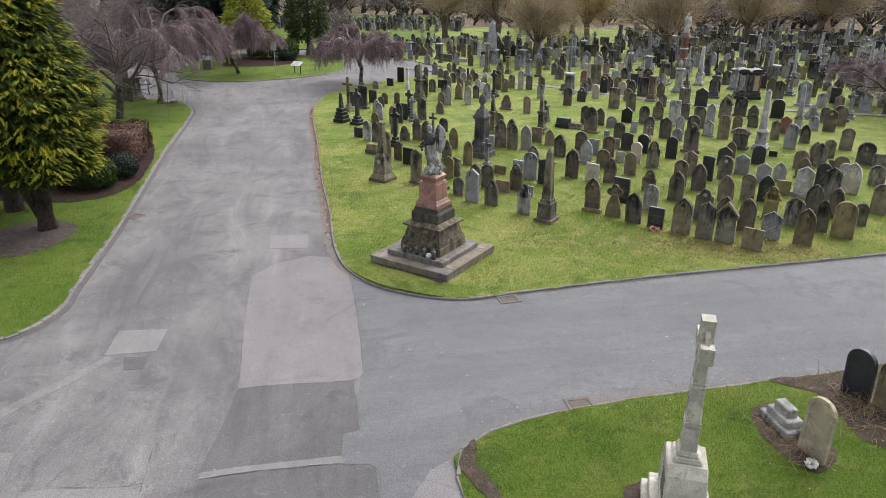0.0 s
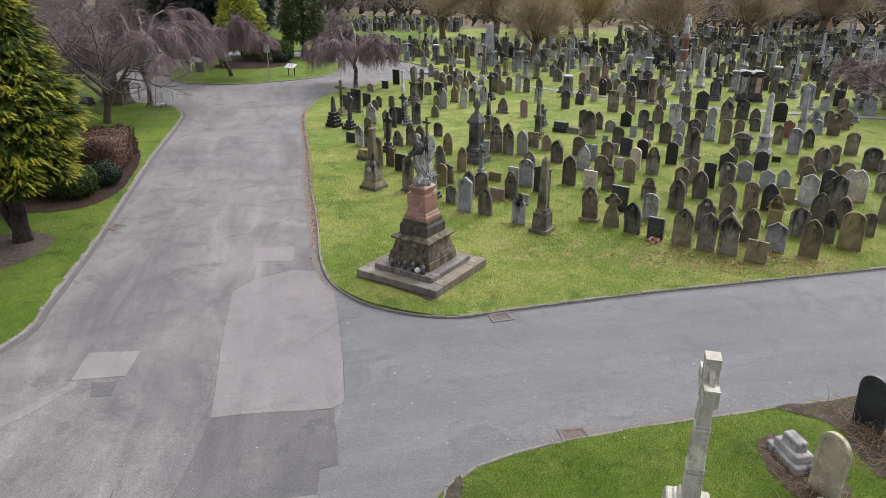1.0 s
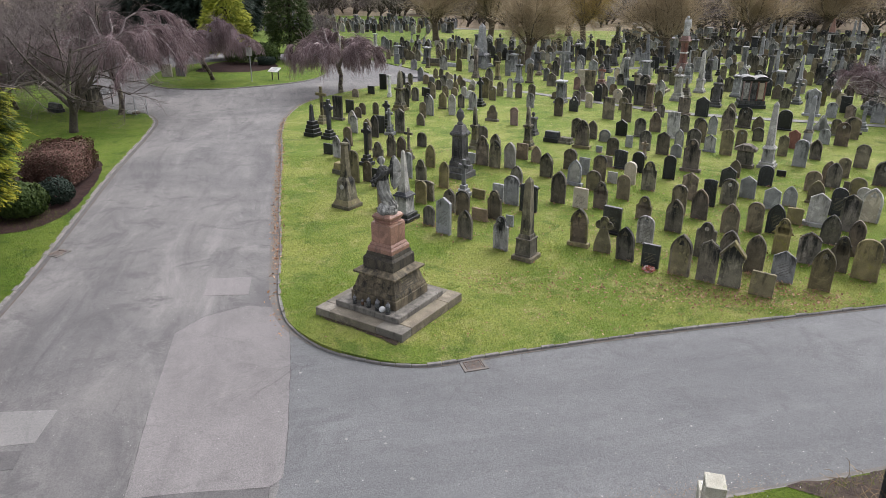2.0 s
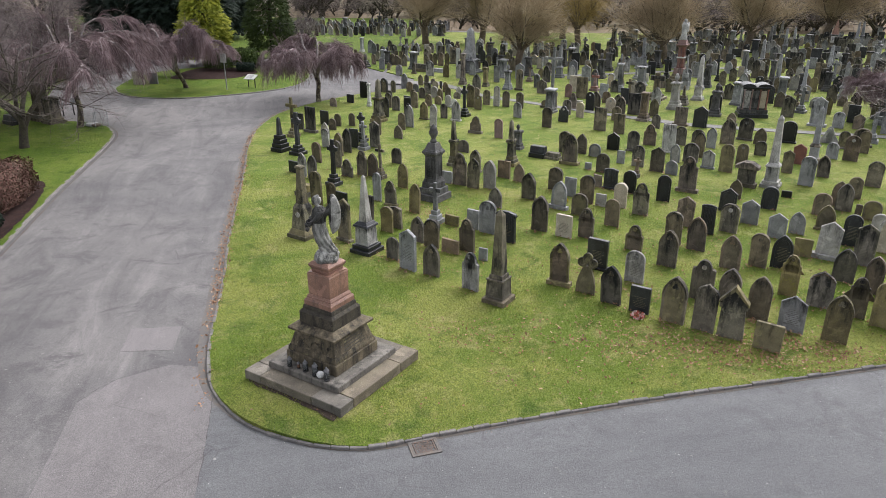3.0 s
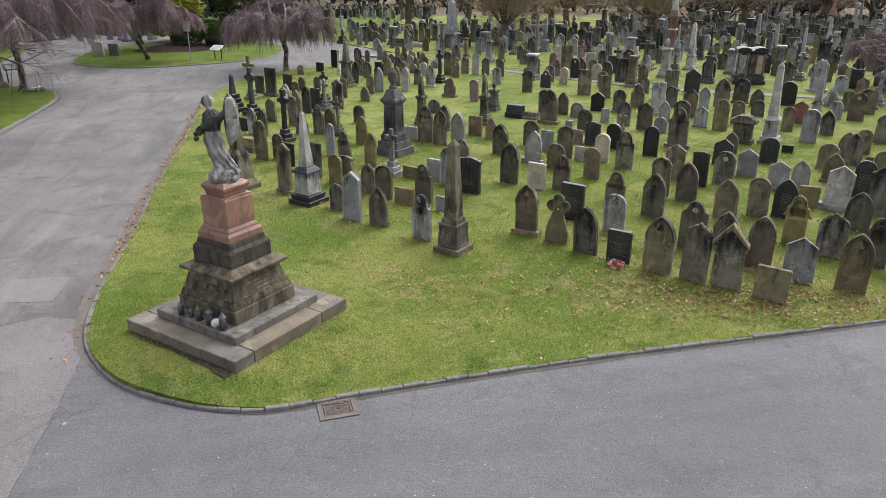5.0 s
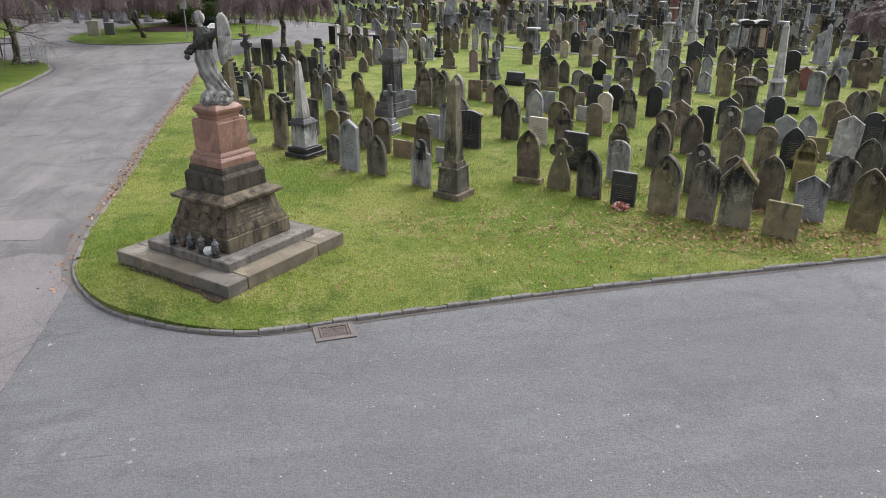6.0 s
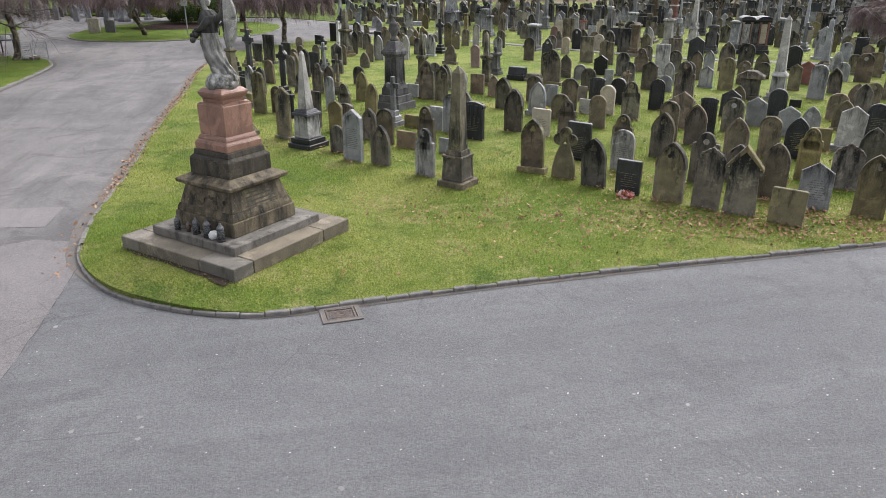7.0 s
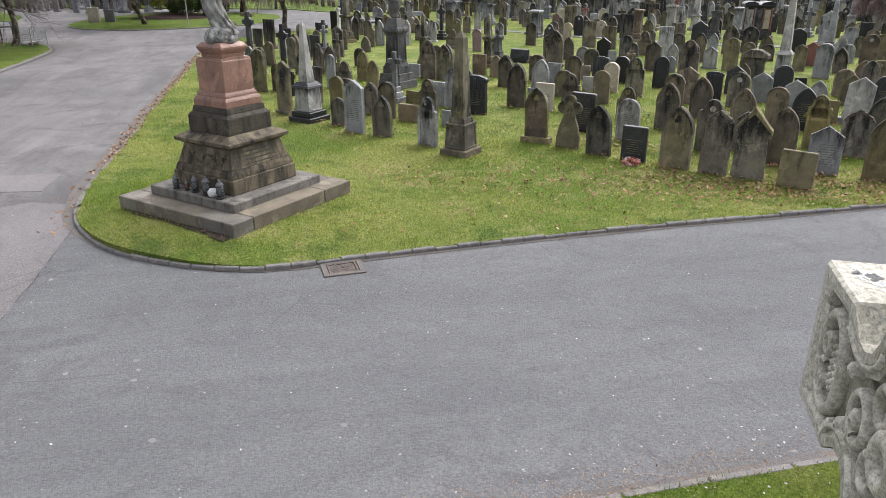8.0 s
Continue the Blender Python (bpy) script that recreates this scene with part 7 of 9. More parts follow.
def bare_tree(seed, height, levels=4, twigs=5, r=0.16, clear=0.3, spread=0.75, tone=None, stems=1, pull=0.03, least=0.0):
    """Trunk and crown of a leafless tree."""
    t, c = Wood(seed), Wood(seed + 1)
    c.least = least
    m = c.stout = Wood(seed + 2)
    for s in range(stems):
        lean = Vector((c.rnd.gauss(0, 0.12 + 0.2 * (stems > 1)), c.rnd.gauss(0, 0.12 + 0.2 * (stems > 1)), 1))
        pts = t.bend(Vector((0, 0, -0.1)), lean, height * clear, 5, 0.07)
        t.tube([pts[0] - Vector((0, 0, 0.05)), *pts[1:]], [r * 1.35, r * 1.05, r, r * 0.95, r * 0.9, r * 0.85], 9)
        for k in range(5):
            a = math.tau * (k + c.rnd.random() * 0.6) / 5
            way = Vector((math.cos(a), math.sin(a), c.rnd.uniform(0.7, 1.6)))
            c.grow(pts[-1] - Vector((0, 0, c.rnd.random() * height * 0.06)), way, height * 0.34, r * 0.6, levels - 1, twigs, pull, spread)
    return t.mesh("trunk", BARK), c.mesh("crown", tone or TWIG_BROWN), m.mesh("branchwork", BARK)


def weeping_cherry(seed, height, reach, locks=900, lop=(0.0, 0.0), low=0.36):
    """A weeping cherry: a patchy crooked trunk, silvery arching limbs in tiers, and locks of thin hanging shoots."""
    t, m, c = Wood(seed), Wood(seed + 2), Wood(seed + 5)
    rnd = t.rnd
    pts = t.bend(Vector((0, 0, -0.1)), Vector((rnd.gauss(0, 0.12), rnd.gauss(0, 0.12), 1)), height * 0.46, 6, 0.16)
    t.tube(pts, [0.2, 0.155, 0.14, 0.135, 0.14, 0.15, 0.13], 9)
    base = pts[-1]
    limbs = []

    def limb(start, a, out, top, end, r, n=9):
        """Rises to its crest and then arches over and down."""
        line, wob = [], rnd.uniform(0, 6)
        for i in range(n):
            s = i / (n - 1)
            crest = 0.55
            z = start.z + (top - start.z) * math.sin(s / crest * math.pi / 2) if s < crest else top - (top - end) * ((s - crest) / (1 - crest)) ** 1.7
            b = a + 0.22 * math.sin(4 * s + wob)
            line.append(start + Vector((math.cos(b) * out * s, math.sin(b) * out * s, z - start.z + rnd.gauss(0, 0.05))))
        m.tube(line, [r * (1 - 0.85 * i / (n - 1)) + 0.004 for i in range(n)], 6)
        return line

    for k in range(9):
        a = math.tau * (k + rnd.random() * 0.8) / 9
        stretch = 1 + lop[0] * math.cos(a) + lop[1] * math.sin(a)
        out = reach * rnd.uniform(0.55, 1.0) * stretch
        top = height * rnd.uniform(0.72, 1.0)
        line = limb(base - Vector((0, 0, rnd.random() * height * 0.08)), a, out, top, height * rnd.uniform(0.46, 0.62), 0.075)
        limbs.append(line[3:])
        for _ in range(7):
            i = rnd.randint(2, 7)
            b = a + rnd.choice((-1, 1)) * rnd.uniform(0.3, 1.3)
            start = line[i]
            sub = limb(start, b, out * rnd.uniform(0.2, 0.5), start.z + rnd.uniform(0.0, 0.35), max(start.z - rnd.uniform(0.3, 0.9), height * low), 0.028, 6)
            limbs.append(sub[1:])
    floor = height * low
    for _ in range(locks):
        line = rnd.choice(limbs)
        i = rnd.randint(0, len(line) - 2)
        p = line[i].lerp(line[i + 1], rnd.random())
        way = (line[i + 1] - line[i]).normalized()
        lead = (way + Vector((rnd.gauss(0, 0.55), rnd.gauss(0, 0.55), rnd.uniform(-0.2, 0.25)))).normalized()
        length = height * rnd.uniform(0.14, 0.34)
        for _ in range(9):
            d = (lead + Vector((rnd.gauss(0, 0.16), rnd.gauss(0, 0.16), rnd.gauss(0, 0.12)))).normalized()
            q = [p + Vector((rnd.gauss(0, 0.05), rnd.gauss(0, 0.05), rnd.gauss(0, 0.03)))]
            own = length * rnd.uniform(0.6, 1.15)
            for _ in range(5):
                d = (d + Vector((rnd.gauss(0, 0.09), rnd.gauss(0, 0.09), -0.34))).normalized()
                step = q[-1] + d * (own / 5)
                if step.z < floor + 0.25 * math.sin(3 * step.x) + 0.15 * math.sin(5 * step.y):
                    break
                q.append(step)
            if len(q) > 2:
                c.tube(q, [0.0095 - 0.0011 * j for j in range(len(q))], 3)
    return t.mesh("trunk", BARK_PATCHY), c.mesh("crown", TWIG_PURPLE), m.mesh("branchwork", BARK_PALE)


def pollard_willow(seed, height, shoots=900, tone=None, hang=0.0):
    """A stout old willow: spreading limbs, side limbs, and a haze of thin shoots."""
    t, m, c = Wood(seed), Wood(seed + 1), Wood(seed + 3)
    rnd = t.rnd
    pts = t.bend(Vector((0, 0, -0.1)), Vector((rnd.gauss(0, 0.15), rnd.gauss(0, 0.15), 1)), height * 0.17, 4, 0.1)
    t.tube(pts, [0.5, 0.38, 0.35, 0.35, 0.38], 10)
    heads = []
    for k in range(11):
        a = math.tau * (k + rnd.random()) / 11
        way = Vector((math.cos(a), math.sin(a), rnd.uniform(0.65, 2.4)))
        line = m.bend(pts[-1] - Vector((0, 0, rnd.random() * 0.3)), way, height * rnd.uniform(0.3, 0.52), 5, 0.16, 0.05)
        m.tube(line, [0.15, 0.12, 0.09, 0.065, 0.045, 0.025], 6)
        heads.append(line[1:])
        for _ in range(5):
            i = rnd.randint(1, 4)
            sub = m.bend(line[i], (line[i] - line[i - 1]).normalized() * 0.8 + Vector((rnd.gauss(0, 0.5), rnd.gauss(0, 0.5), rnd.gauss(0.1, 0.35))), height * rnd.uniform(0.14, 0.28), 4, 0.14, 0.03)
            m.tube(sub, [0.05, 0.04, 0.03, 0.022, 0.014], 4)
            heads.append(sub)
    for _ in range(shoots):
        line = rnd.choice(heads)
        i = rnd.randint(0, len(line) - 2)
        p = line[i].lerp(line[i + 1], rnd.random())
        d = (line[i + 1] - line[i]).normalized() * 0.7 + Vector((rnd.gauss(0, 0.55), rnd.gauss(0, 0.55), rnd.gauss(0.15, 0.4)))
        q = c.bend(p, d, height * rnd.uniform(0.1, 0.24), 4, 0.12, 0.05 - hang)
        c.tube(q, [0.018, 0.015, 0.012, 0.009, 0.005], 3)
        for _ in range(2):
            j = rnd.randint(1, 3)
            q2 = c.bend(q[j], (q[j] - q[j - 1]).normalized() + Vector((rnd.gauss(0, 0.5), rnd.gauss(0, 0.5), rnd.gauss(0, 0.4))), height * 0.09, 2, 0.12, 0.04 - hang)
            c.tube(q2, [0.011, 0.009, 0.005], 3)
    return t.mesh("trunk", BARK_WILLOW), c.mesh("crown", tone or TWIG_WILLOW), m.mesh("branchwork", BARK_WILLOW)


def sprays(profile, count, size, seed, material, droop=0.5):
    """Flat conifer sprays on the hull of a crown; profile gives the radius at a height share."""
    rnd = random.Random(seed)
    v, f = [], []
    h0, h1 = profile["low"], profile["high"]
    for _ in range(count):
        while True:
            s = rnd.random()
            rr = profile["shape"](s)
            if rnd.random() < rr / profile["widest"] + 0.08:
                break
        a = rnd.uniform(0, math.tau)
        lump = 1 + 0.2 * noise.noise((math.cos(a) * 2.2, math.sin(a) * 2.2, s * 7 + seed)) + 0.2 * noise.noise((math.cos(a) * 6, math.sin(a) * 6, s * 22 + seed))
        r = rr * lump * (1 - 0.45 * rnd.random() ** 2.2)
        p = Vector((math.cos(a) * r, math.sin(a) * r, h0 + (h1 - h0) * s))
        out = Vector((math.cos(a), math.sin(a), 0))
        d = (out + Vector((rnd.gauss(0, 0.35), rnd.gauss(0, 0.35), rnd.uniform(-droop, 0.45)))).normalized()
        side = d.cross(Vector((0, 0, 1))).normalized()
        side = (side + Vector((0, 0, rnd.gauss(0, 0.5)))).normalized()
        length = size * rnd.uniform(0.6, 1.4)
        start = len(v)
        n = 4
        for i in range(n + 1):
            t = i / n
            v.append(p + d * length * t + Vector((0, 0, -droop * length * 0.55 * t * t)))
        axis = list(range(start, start + n + 1))
        for i in range(n):
            t = (i + 0.6) / n
            wide = length * 0.42 * (1 - 0.75 * t)
            for sgn in (1, -1):
                v.append(v[axis[i]] + d * length * 0.3 + side * sgn * wide + Vector((0, 0, -droop * length * 0.3 - 0.02 * rnd.random())))
                f.append((axis[i], axis[i + 1], len(v) - 1))
    return raw("crown", v, f, material)


def tufts(profile, count, size, seed):
    """Layered cypress boughs: drooping clumps of flat sprays, golden at their tips, green behind, with the shade within
    put into a darker colour.
    """
    rnd = random.Random(seed)
    v, f, tone = [], [], []
    h0, h1 = profile["low"], profile["high"]

    def spray(p, d, side, length, m):
        start = len(v)
        n = 4
        v.extend(p + d * length * i / n + Vector((0, 0, -0.34 * length * (i / n) ** 2)) for i in range(n + 1))
        for i in range(n):
            wide = length * 0.3 * (1 - 0.65 * (i + 0.5) / n)
            for sgn in (1, -1):
                v.append(v[start + i] + d * length * 0.36 + side * sgn * wide + Vector((0, 0, -0.14 * length)))
                f.append((start + i, start + i + 1, len(v) - 1))
                tone.append(m)

    for k in range(count):
        while True:
            s = rnd.random()
            rr = profile["shape"](s)
            if rnd.random() < rr / profile["widest"] + 0.08:
                break
        a = rnd.uniform(0, math.tau)
        lump = 1 + 0.2 * noise.noise((math.cos(a) * 1.8, math.sin(a) * 1.8, s * 6 + seed)) + 0.2 * noise.noise((math.cos(a) * 5, math.sin(a) * 5, s * 18 + seed))
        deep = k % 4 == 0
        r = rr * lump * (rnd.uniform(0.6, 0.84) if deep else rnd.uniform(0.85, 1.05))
        out = Vector((math.cos(a), math.sin(a), 0))
        across = Vector((-out.y, out.x, 0))
        hub = out * r + Vector((0, 0, h0 + (h1 - h0) * s))
        broad = size * rnd.uniform(0.65, 1.4)
        fall = rnd.uniform(-0.4, 0.2)
        gold = rnd.random() + 0.5 * (lump - 1) / 0.2
        for _ in range(20):
            t, q = rnd.uniform(-1, 1), rnd.uniform(-0.5, 0.5)
            d = (out * (1.15 - 0.5 * abs(t)) + across * t * 0.8 + Vector((0, 0, fall + rnd.gauss(0, 0.14)))).normalized()
            side = (d.cross(Vector((0, 0, 1))).normalized() + Vector((0, 0, rnd.gauss(0, 0.3)))).normalized()
            p = hub + across * t * broad * 0.5 + out * q * broad + Vector((0, 0, (fall * (q + 0.5) - 0.2 * t * t + rnd.gauss(0, 0.07)) * broad))
            # sprays deep in the crown or at a clump's back get the painted shade
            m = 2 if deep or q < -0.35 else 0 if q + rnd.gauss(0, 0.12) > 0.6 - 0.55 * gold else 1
            spray(p, d, side, broad * rnd.uniform(0.3, 0.6), m)
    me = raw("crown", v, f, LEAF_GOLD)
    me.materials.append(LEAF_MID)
    me.materials.append(LEAF_SHADED)
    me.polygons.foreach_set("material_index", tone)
    return me


def leaf_cloud(name, half, count, leaf, seed, material, boxy=0.0):
    """A clipped shrub: many leaves over an uneven rounded body."""
    rnd = random.Random(seed)
    v, f = [], []
    for _ in range(count):
        q = Vector((rnd.gauss(0, 1), rnd.gauss(0, 1), rnd.gauss(0, 1))).normalized()
        if boxy:
            k = max(abs(q.x), abs(q.y), abs(q.z))
            q = q.lerp(q / k, boxy)
        if q.z < -0.75:
            continue
        lump = 1 + 0.1 * noise.noise((q.x * 2.5 + seed, q.y * 2.5, q.z * 2.5))
        p = Vector((q.x * half[0], q.y * half[1], half[2] * (1 + q.z))) * lump * (1 - 0.3 * rnd.random() ** 2)
        d = (q + Vector((rnd.gauss(0, 0.6), rnd.gauss(0, 0.6), rnd.gauss(0, 0.6)))).normalized()
        s = d.orthogonal().normalized() * leaf * 0.5
        up = d.cross(s).normalized() * leaf * rnd.uniform(0.8, 1.6)
        i = len(v)
        v += [p, p + s + up * 0.5, p + up, p - s + up * 0.5]
        f += [(i, i + 1, i + 2, i + 3)]
    return raw(name, v, f, material)


def conifer(seed, height, wide, low, material, count, size, label, x, y, name="cypress", belly=0.28, fork=0.0):
    t = Wood(seed)
    pts = t.bend(Vector((0, 0, -0.1)), Vector((0.02, 0.03, 1)), height * 0.7, 6, 0.03)
    t.tube(pts, [0.3 * wide / 2.2, 0.22 * wide / 2.2, 0.2 * wide / 2.2, 0.17, 0.14, 0.1, 0.06], 9)
    if fork:
        line = t.bend(Vector((0.05, -0.03, 0.15)), Vector((-fork, 0.1, 1)), low + 1.6, 5, 0.05)
        t.tube(line, [0.2, 0.17, 0.15, 0.13, 0.11, 0.08], 9)
        for ang in (0.4, 2.3, 4.4):
            # buttressed stems grown together at the foot
            foot = Vector((0.15 * math.cos(ang), 0.15 * math.sin(ang), -0.1))
            t.tube(t.bend(foot, Vector((-0.04 * math.cos(ang), -0.04 * math.sin(ang), 1)), low + 1.0, 5, 0.05), [0.19, 0.14, 0.13, 0.12, 0.11, 0.09], 9)
    boughs = Wood(seed + 500)
    for k in range(16):
        z = low + (height * 0.65 - low) * k / 16
        a = k * 2.4
        line = boughs.bend(Vector((0, 0, z)), Vector((math.cos(a), math.sin(a), 0.3)), wide * 0.8 * (1 - 0.6 * k / 16), 4, 0.1)
        boughs.tube(line, [0.05, 0.04, 0.03, 0.02, 0.012], 5)

    def shape(s):
        return wide * ((0.72 + 0.28 * min(1, s / belly)) if s < belly else max(0.02, (1 - (s - belly) / (1 - belly)) ** 0.75))

    hull = {"low": low, "high": height, "shape": shape, "widest": wide}
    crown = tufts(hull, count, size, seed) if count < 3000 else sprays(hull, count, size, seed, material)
    return tree_of(name, label, x, y, t.mesh("trunk", BARK_CYPRESS), crown, boughs.mesh("branchwork", BARK_CYPRESS), category="tree")


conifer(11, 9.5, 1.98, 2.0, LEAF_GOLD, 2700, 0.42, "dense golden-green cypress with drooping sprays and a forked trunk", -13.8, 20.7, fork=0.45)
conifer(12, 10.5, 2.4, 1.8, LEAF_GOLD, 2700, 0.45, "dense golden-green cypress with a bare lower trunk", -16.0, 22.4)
conifer(13, 8.5, 2.0, 0.6, LEAF_LIME, 7000, 0.34, "bright yellow-green cypress behind the island", -22.0, 67.5)
conifer(14, 8.8, 1.9, 1.3, LEAF_OLIVE, 6500, 0.32, "dark green rounded cypress with a bare stem", -16.4, 67.6)
for k, (x, y, h, w) in enumerate(((-29.5, 82, 14, 4.6), (-29.5, 89, 13, 4.2), (-36, 84, 15, 5.0))):
    conifer(20 + k, h, w, 0.8, LEAF_DARK, 9000, 0.8, "large dark conifer behind the far graves", x, y, "conifer")

cherry_a, cherry_b, cherry_c = weeping_cherry(31, 4.0, 3.5, 1150, (-0.2, -0.1), 0.3), weeping_cherry(37, 4.4, 3.9, 1000, (-0.12, 0.0), 0.4), weeping_cherry(41, 5.6, 5.0, 900, (0.1, -0.1), 0.4)
CH = "weeping cherries"
tree_of("weeping_cherry", "leafless weeping cherry with purple-grey hanging shoots beside the drive", -8.55, 50.8, *cherry_a, group=CH)
tree_of("weeping_cherry", "leafless weeping cherry with purple-grey hanging shoots on the island", -19.05, 55.4, *cherry_b, yaw=40, group=CH)
tree_of("weeping_cherry", "leafless weeping cherry at the edge of the island", -21.6, 60.5, *cherry_a, yaw=90, scale=0.85, group=CH)
tree_of("weeping_cherry", "leafless crooked weeping cherry by the wire litter cage", -19.7, 42.5, *cherry_c, yaw=10, group=CH)
tree_of("weeping_cherry", "leafless weeping cherry among the graves", 23.7, 45.4, *cherry_a, yaw=150, scale=0.78, group=CH)
tree_of("weeping_cherry", "leafless weeping cherry beside the verge", -26.5, 43.5, *cherry_a, yaw=120, scale=0.85, group=CH)

grey_a, grey_b = bare_tree(51, 8.2, 5, 6, 0.16, 0.16, 0.8, TWIG_GREY, pull=0.01), bare_tree(57, 9.5, 5, 5, 0.2, 0.2, 0.75, TWIG_GREY, least=0.011)
BT = "bare trees"
tree_of("bare_tree", "small leafless tree with fine grey-brown twigs on the verge", -19.9, 37.9, *grey_a, scale=1.25, group=BT)
tree_of("bare_tree", "leafless tree with a dense spread of grey-brown twigs", -23.0, 44.5, *grey_a, yaw=70, scale=1.35, group=BT)
tree_of("bare_tree", "leafless tree with spreading grey twigs", -25.0, 40.5, *grey_a, yaw=130, scale=1.15, group=BT)
tree_of("bare_tree", "leafless tree with spreading grey twigs", -29.5, 47.0, *grey_b, yaw=60, group=BT)
tree_of("bare_tree", "leafless tree behind the drive", -27.5, 33.5, *grey_b, yaw=220, scale=0.9, group=BT)
tree_of("bare_tree", "leafless tree beyond the island", -15.0, 72.5, *grey_b, yaw=10, scale=0.62, group=BT)
tree_of("bare_tree", "leafless tree beyond the drive", -34.0, 62.0, *grey_b, yaw=100, scale=1.1, group=BT)
TWIG_PALE = island_material("pale_grey_twigs", ((0.17, 0.145, 0.14), (0.28, 0.245, 0.235), (0.4, 0.36, 0.345)))
pale_tree = bare_tree(97, 7.5, 4, 6, 0.14, 0.1, 0.95, TWIG_PALE, pull=-0.02)
tree_of("bare_tree", "small leafless tree with pale spreading branches among the graves", 22.9, 39.3, *pale_tree, yaw=80, group=BT)
tree_of("bare_tree", "small leafless tree with pale spreading branches behind the graves", 26.5, 46.5, *pale_tree, yaw=200, scale=1.1, group=BT)

for k, (x, y) in enumerate(((-31, 52), (-34.5, 46), (-38, 55), (-40, 64), (-44, 74), (-31, 40), (-46, 50))):
    tree_of("bare_tree", "leafless tree with a haze of grey-brown twigs", x, y, *(grey_a, grey_b)[k % 2], yaw=47 * k, scale=1.15 - 0.02 * k, group=BT)
will_a, will_b, will_c = pollard_willow(61, 12.0, 1700), pollard_willow(67, 12.5, 1900), pollard_willow(71, 11.0, 1300, TWIG_GOLD, 0.3)
WI = "willows beyond the graves"
for x, y, me, yaw, s in ((-4.5, 85.0, will_a, 0, 0.95), (4.5, 65.6, will_b, 60, 0.8), (1.4, 86, will_a, 130, 0.95), (17.7, 70.4, will_b, 200, 0.85), (10.8, 92, will_a, 20, 0.9), (27.8, 80.5, will_a, 80, 0.95), (39.6, 91, will_b, 10, 0.95), (52, 88, will_a, 220, 1.0)):
    tree_of("willow", "leafless pollard willow with a fan of straight brown shoots", x, y, *me, yaw=yaw, scale=s, group=WI)
for x, y, yaw, s in ((11.6, 84.5, 0, 0.9), (9.2, 95, 120, 1.0)):
    tree_of("golden_willow", "leafless golden weeping willow with yellow hanging shoots", x, y, *will_c, yaw=yaw, scale=s, group=WI)

wood_a, wood_b, wood_c = bare_tree(81, 11, 4, 5, 0.25, 0.2, 0.8, TWIG_BROWN, least=0.028), bare_tree(83, 10, 4, 4, 0.22, 0.15, 0.85, TWIG_BROWN, stems=2, least=0.028), bare_tree(89, 9, 4, 4, 0.2, 0.15, 0.85, TWIG_GREY, stems=2, least=0.028)
woods = random.Random(5)
for k in range(120):
    x = -85 + 1.6 * k + woods.uniform(-1.5, 1.5)
    y = woods.uniform(119, 155) if x < -2 else woods.uniform(100, 140)
    tree_of("woodland_tree", "leafless brown woodland tree in the far belt", x, y, *woods.choice((wood_a, wood_b, wood_c)), yaw=woods.uniform(0, 360), scale=woods.uniform(0.85, 1.3), group="far woodland", z=-0.15)
for x, y, s in ((24, 92, 0.9), (27, 95, 1.0), (29.5, 91, 0.85), (36, 94, 0.9), (47, 95, 1.0)):
    tree_of("scrub_tree", "dense dark leafless scrub behind the graves", x, y, *wood_c, yaw=x * 20, scale=s, group="far scrub", z=-0.15)

for k in range(64):
    x, y = -62 + 2.05 * k + woods.uniform(-1, 1), woods.uniform(101, 116)
    if x < -4:
        y += 17
    tree_of("scrub_bush", "low tangled leafless scrub at the wood's edge", x, y, *woods.choice((wood_b, wood_c)), yaw=woods.uniform(0, 360), scale=woods.uniform(0.45, 0.75), group="scrub", z=-0.15)

# ---- shrubs ----
def shrub(name, label, x, y, half, count, leaf, seed, material, boxy=0.0, yaw=0.0):
    ob = new(name, leaf_cloud(name, half, count, leaf, seed, material, boxy))
    ob.matrix_world = pose(x, y, 0.0, 0, 0, yaw)
    return tagged(ob, label, "shrub", "shrubs")


shrub("shrub", "glossy evergreen shrub in the mulched bed", -14.7, 25.3, (0.95, 0.8, 0.58), 9000, 0.09, 3, LEAF_HEDGE)
shrub("shrub", "small evergreen shrub in the mulched bed", -14.2, 26.7, (0.6, 0.6, 0.48), 2600, 0.07, 4, LEAF_DARK)
shrub("hedge", "clipped russet hedge in the mulched bed", -15.6, 29.4, (1.5, 1.0, 0.74), 36000, 0.06, 5, LEAF_RED, 0.88, 100)
shrub("hedge", "clipped russet hedge under the cypress", -17.2, 25.2, (1.6, 0.7, 0.6), 22000, 0.06, 6, LEAF_RED, 0.8, 20)
shrub("hedge", "clipped dark green hedge on the island", -19.9, 64.4, (1.2, 0.8, 0.75), 4500, 0.1, 7, LEAF_HEDGE, 0.8)
shrub("hedge", "clipped dark green hedge on the island", -17.6, 64.8, (0.9, 0.8, 0.85), 4000, 0.1, 8, LEAF_HEDGE, 0.8)
shrub("hedge", "low dark clipped hedge on the island", -17.4, 63.6, (0.7, 0.5, 0.35), 2500, 0.08, 9, LEAF_DARK, 0.8)


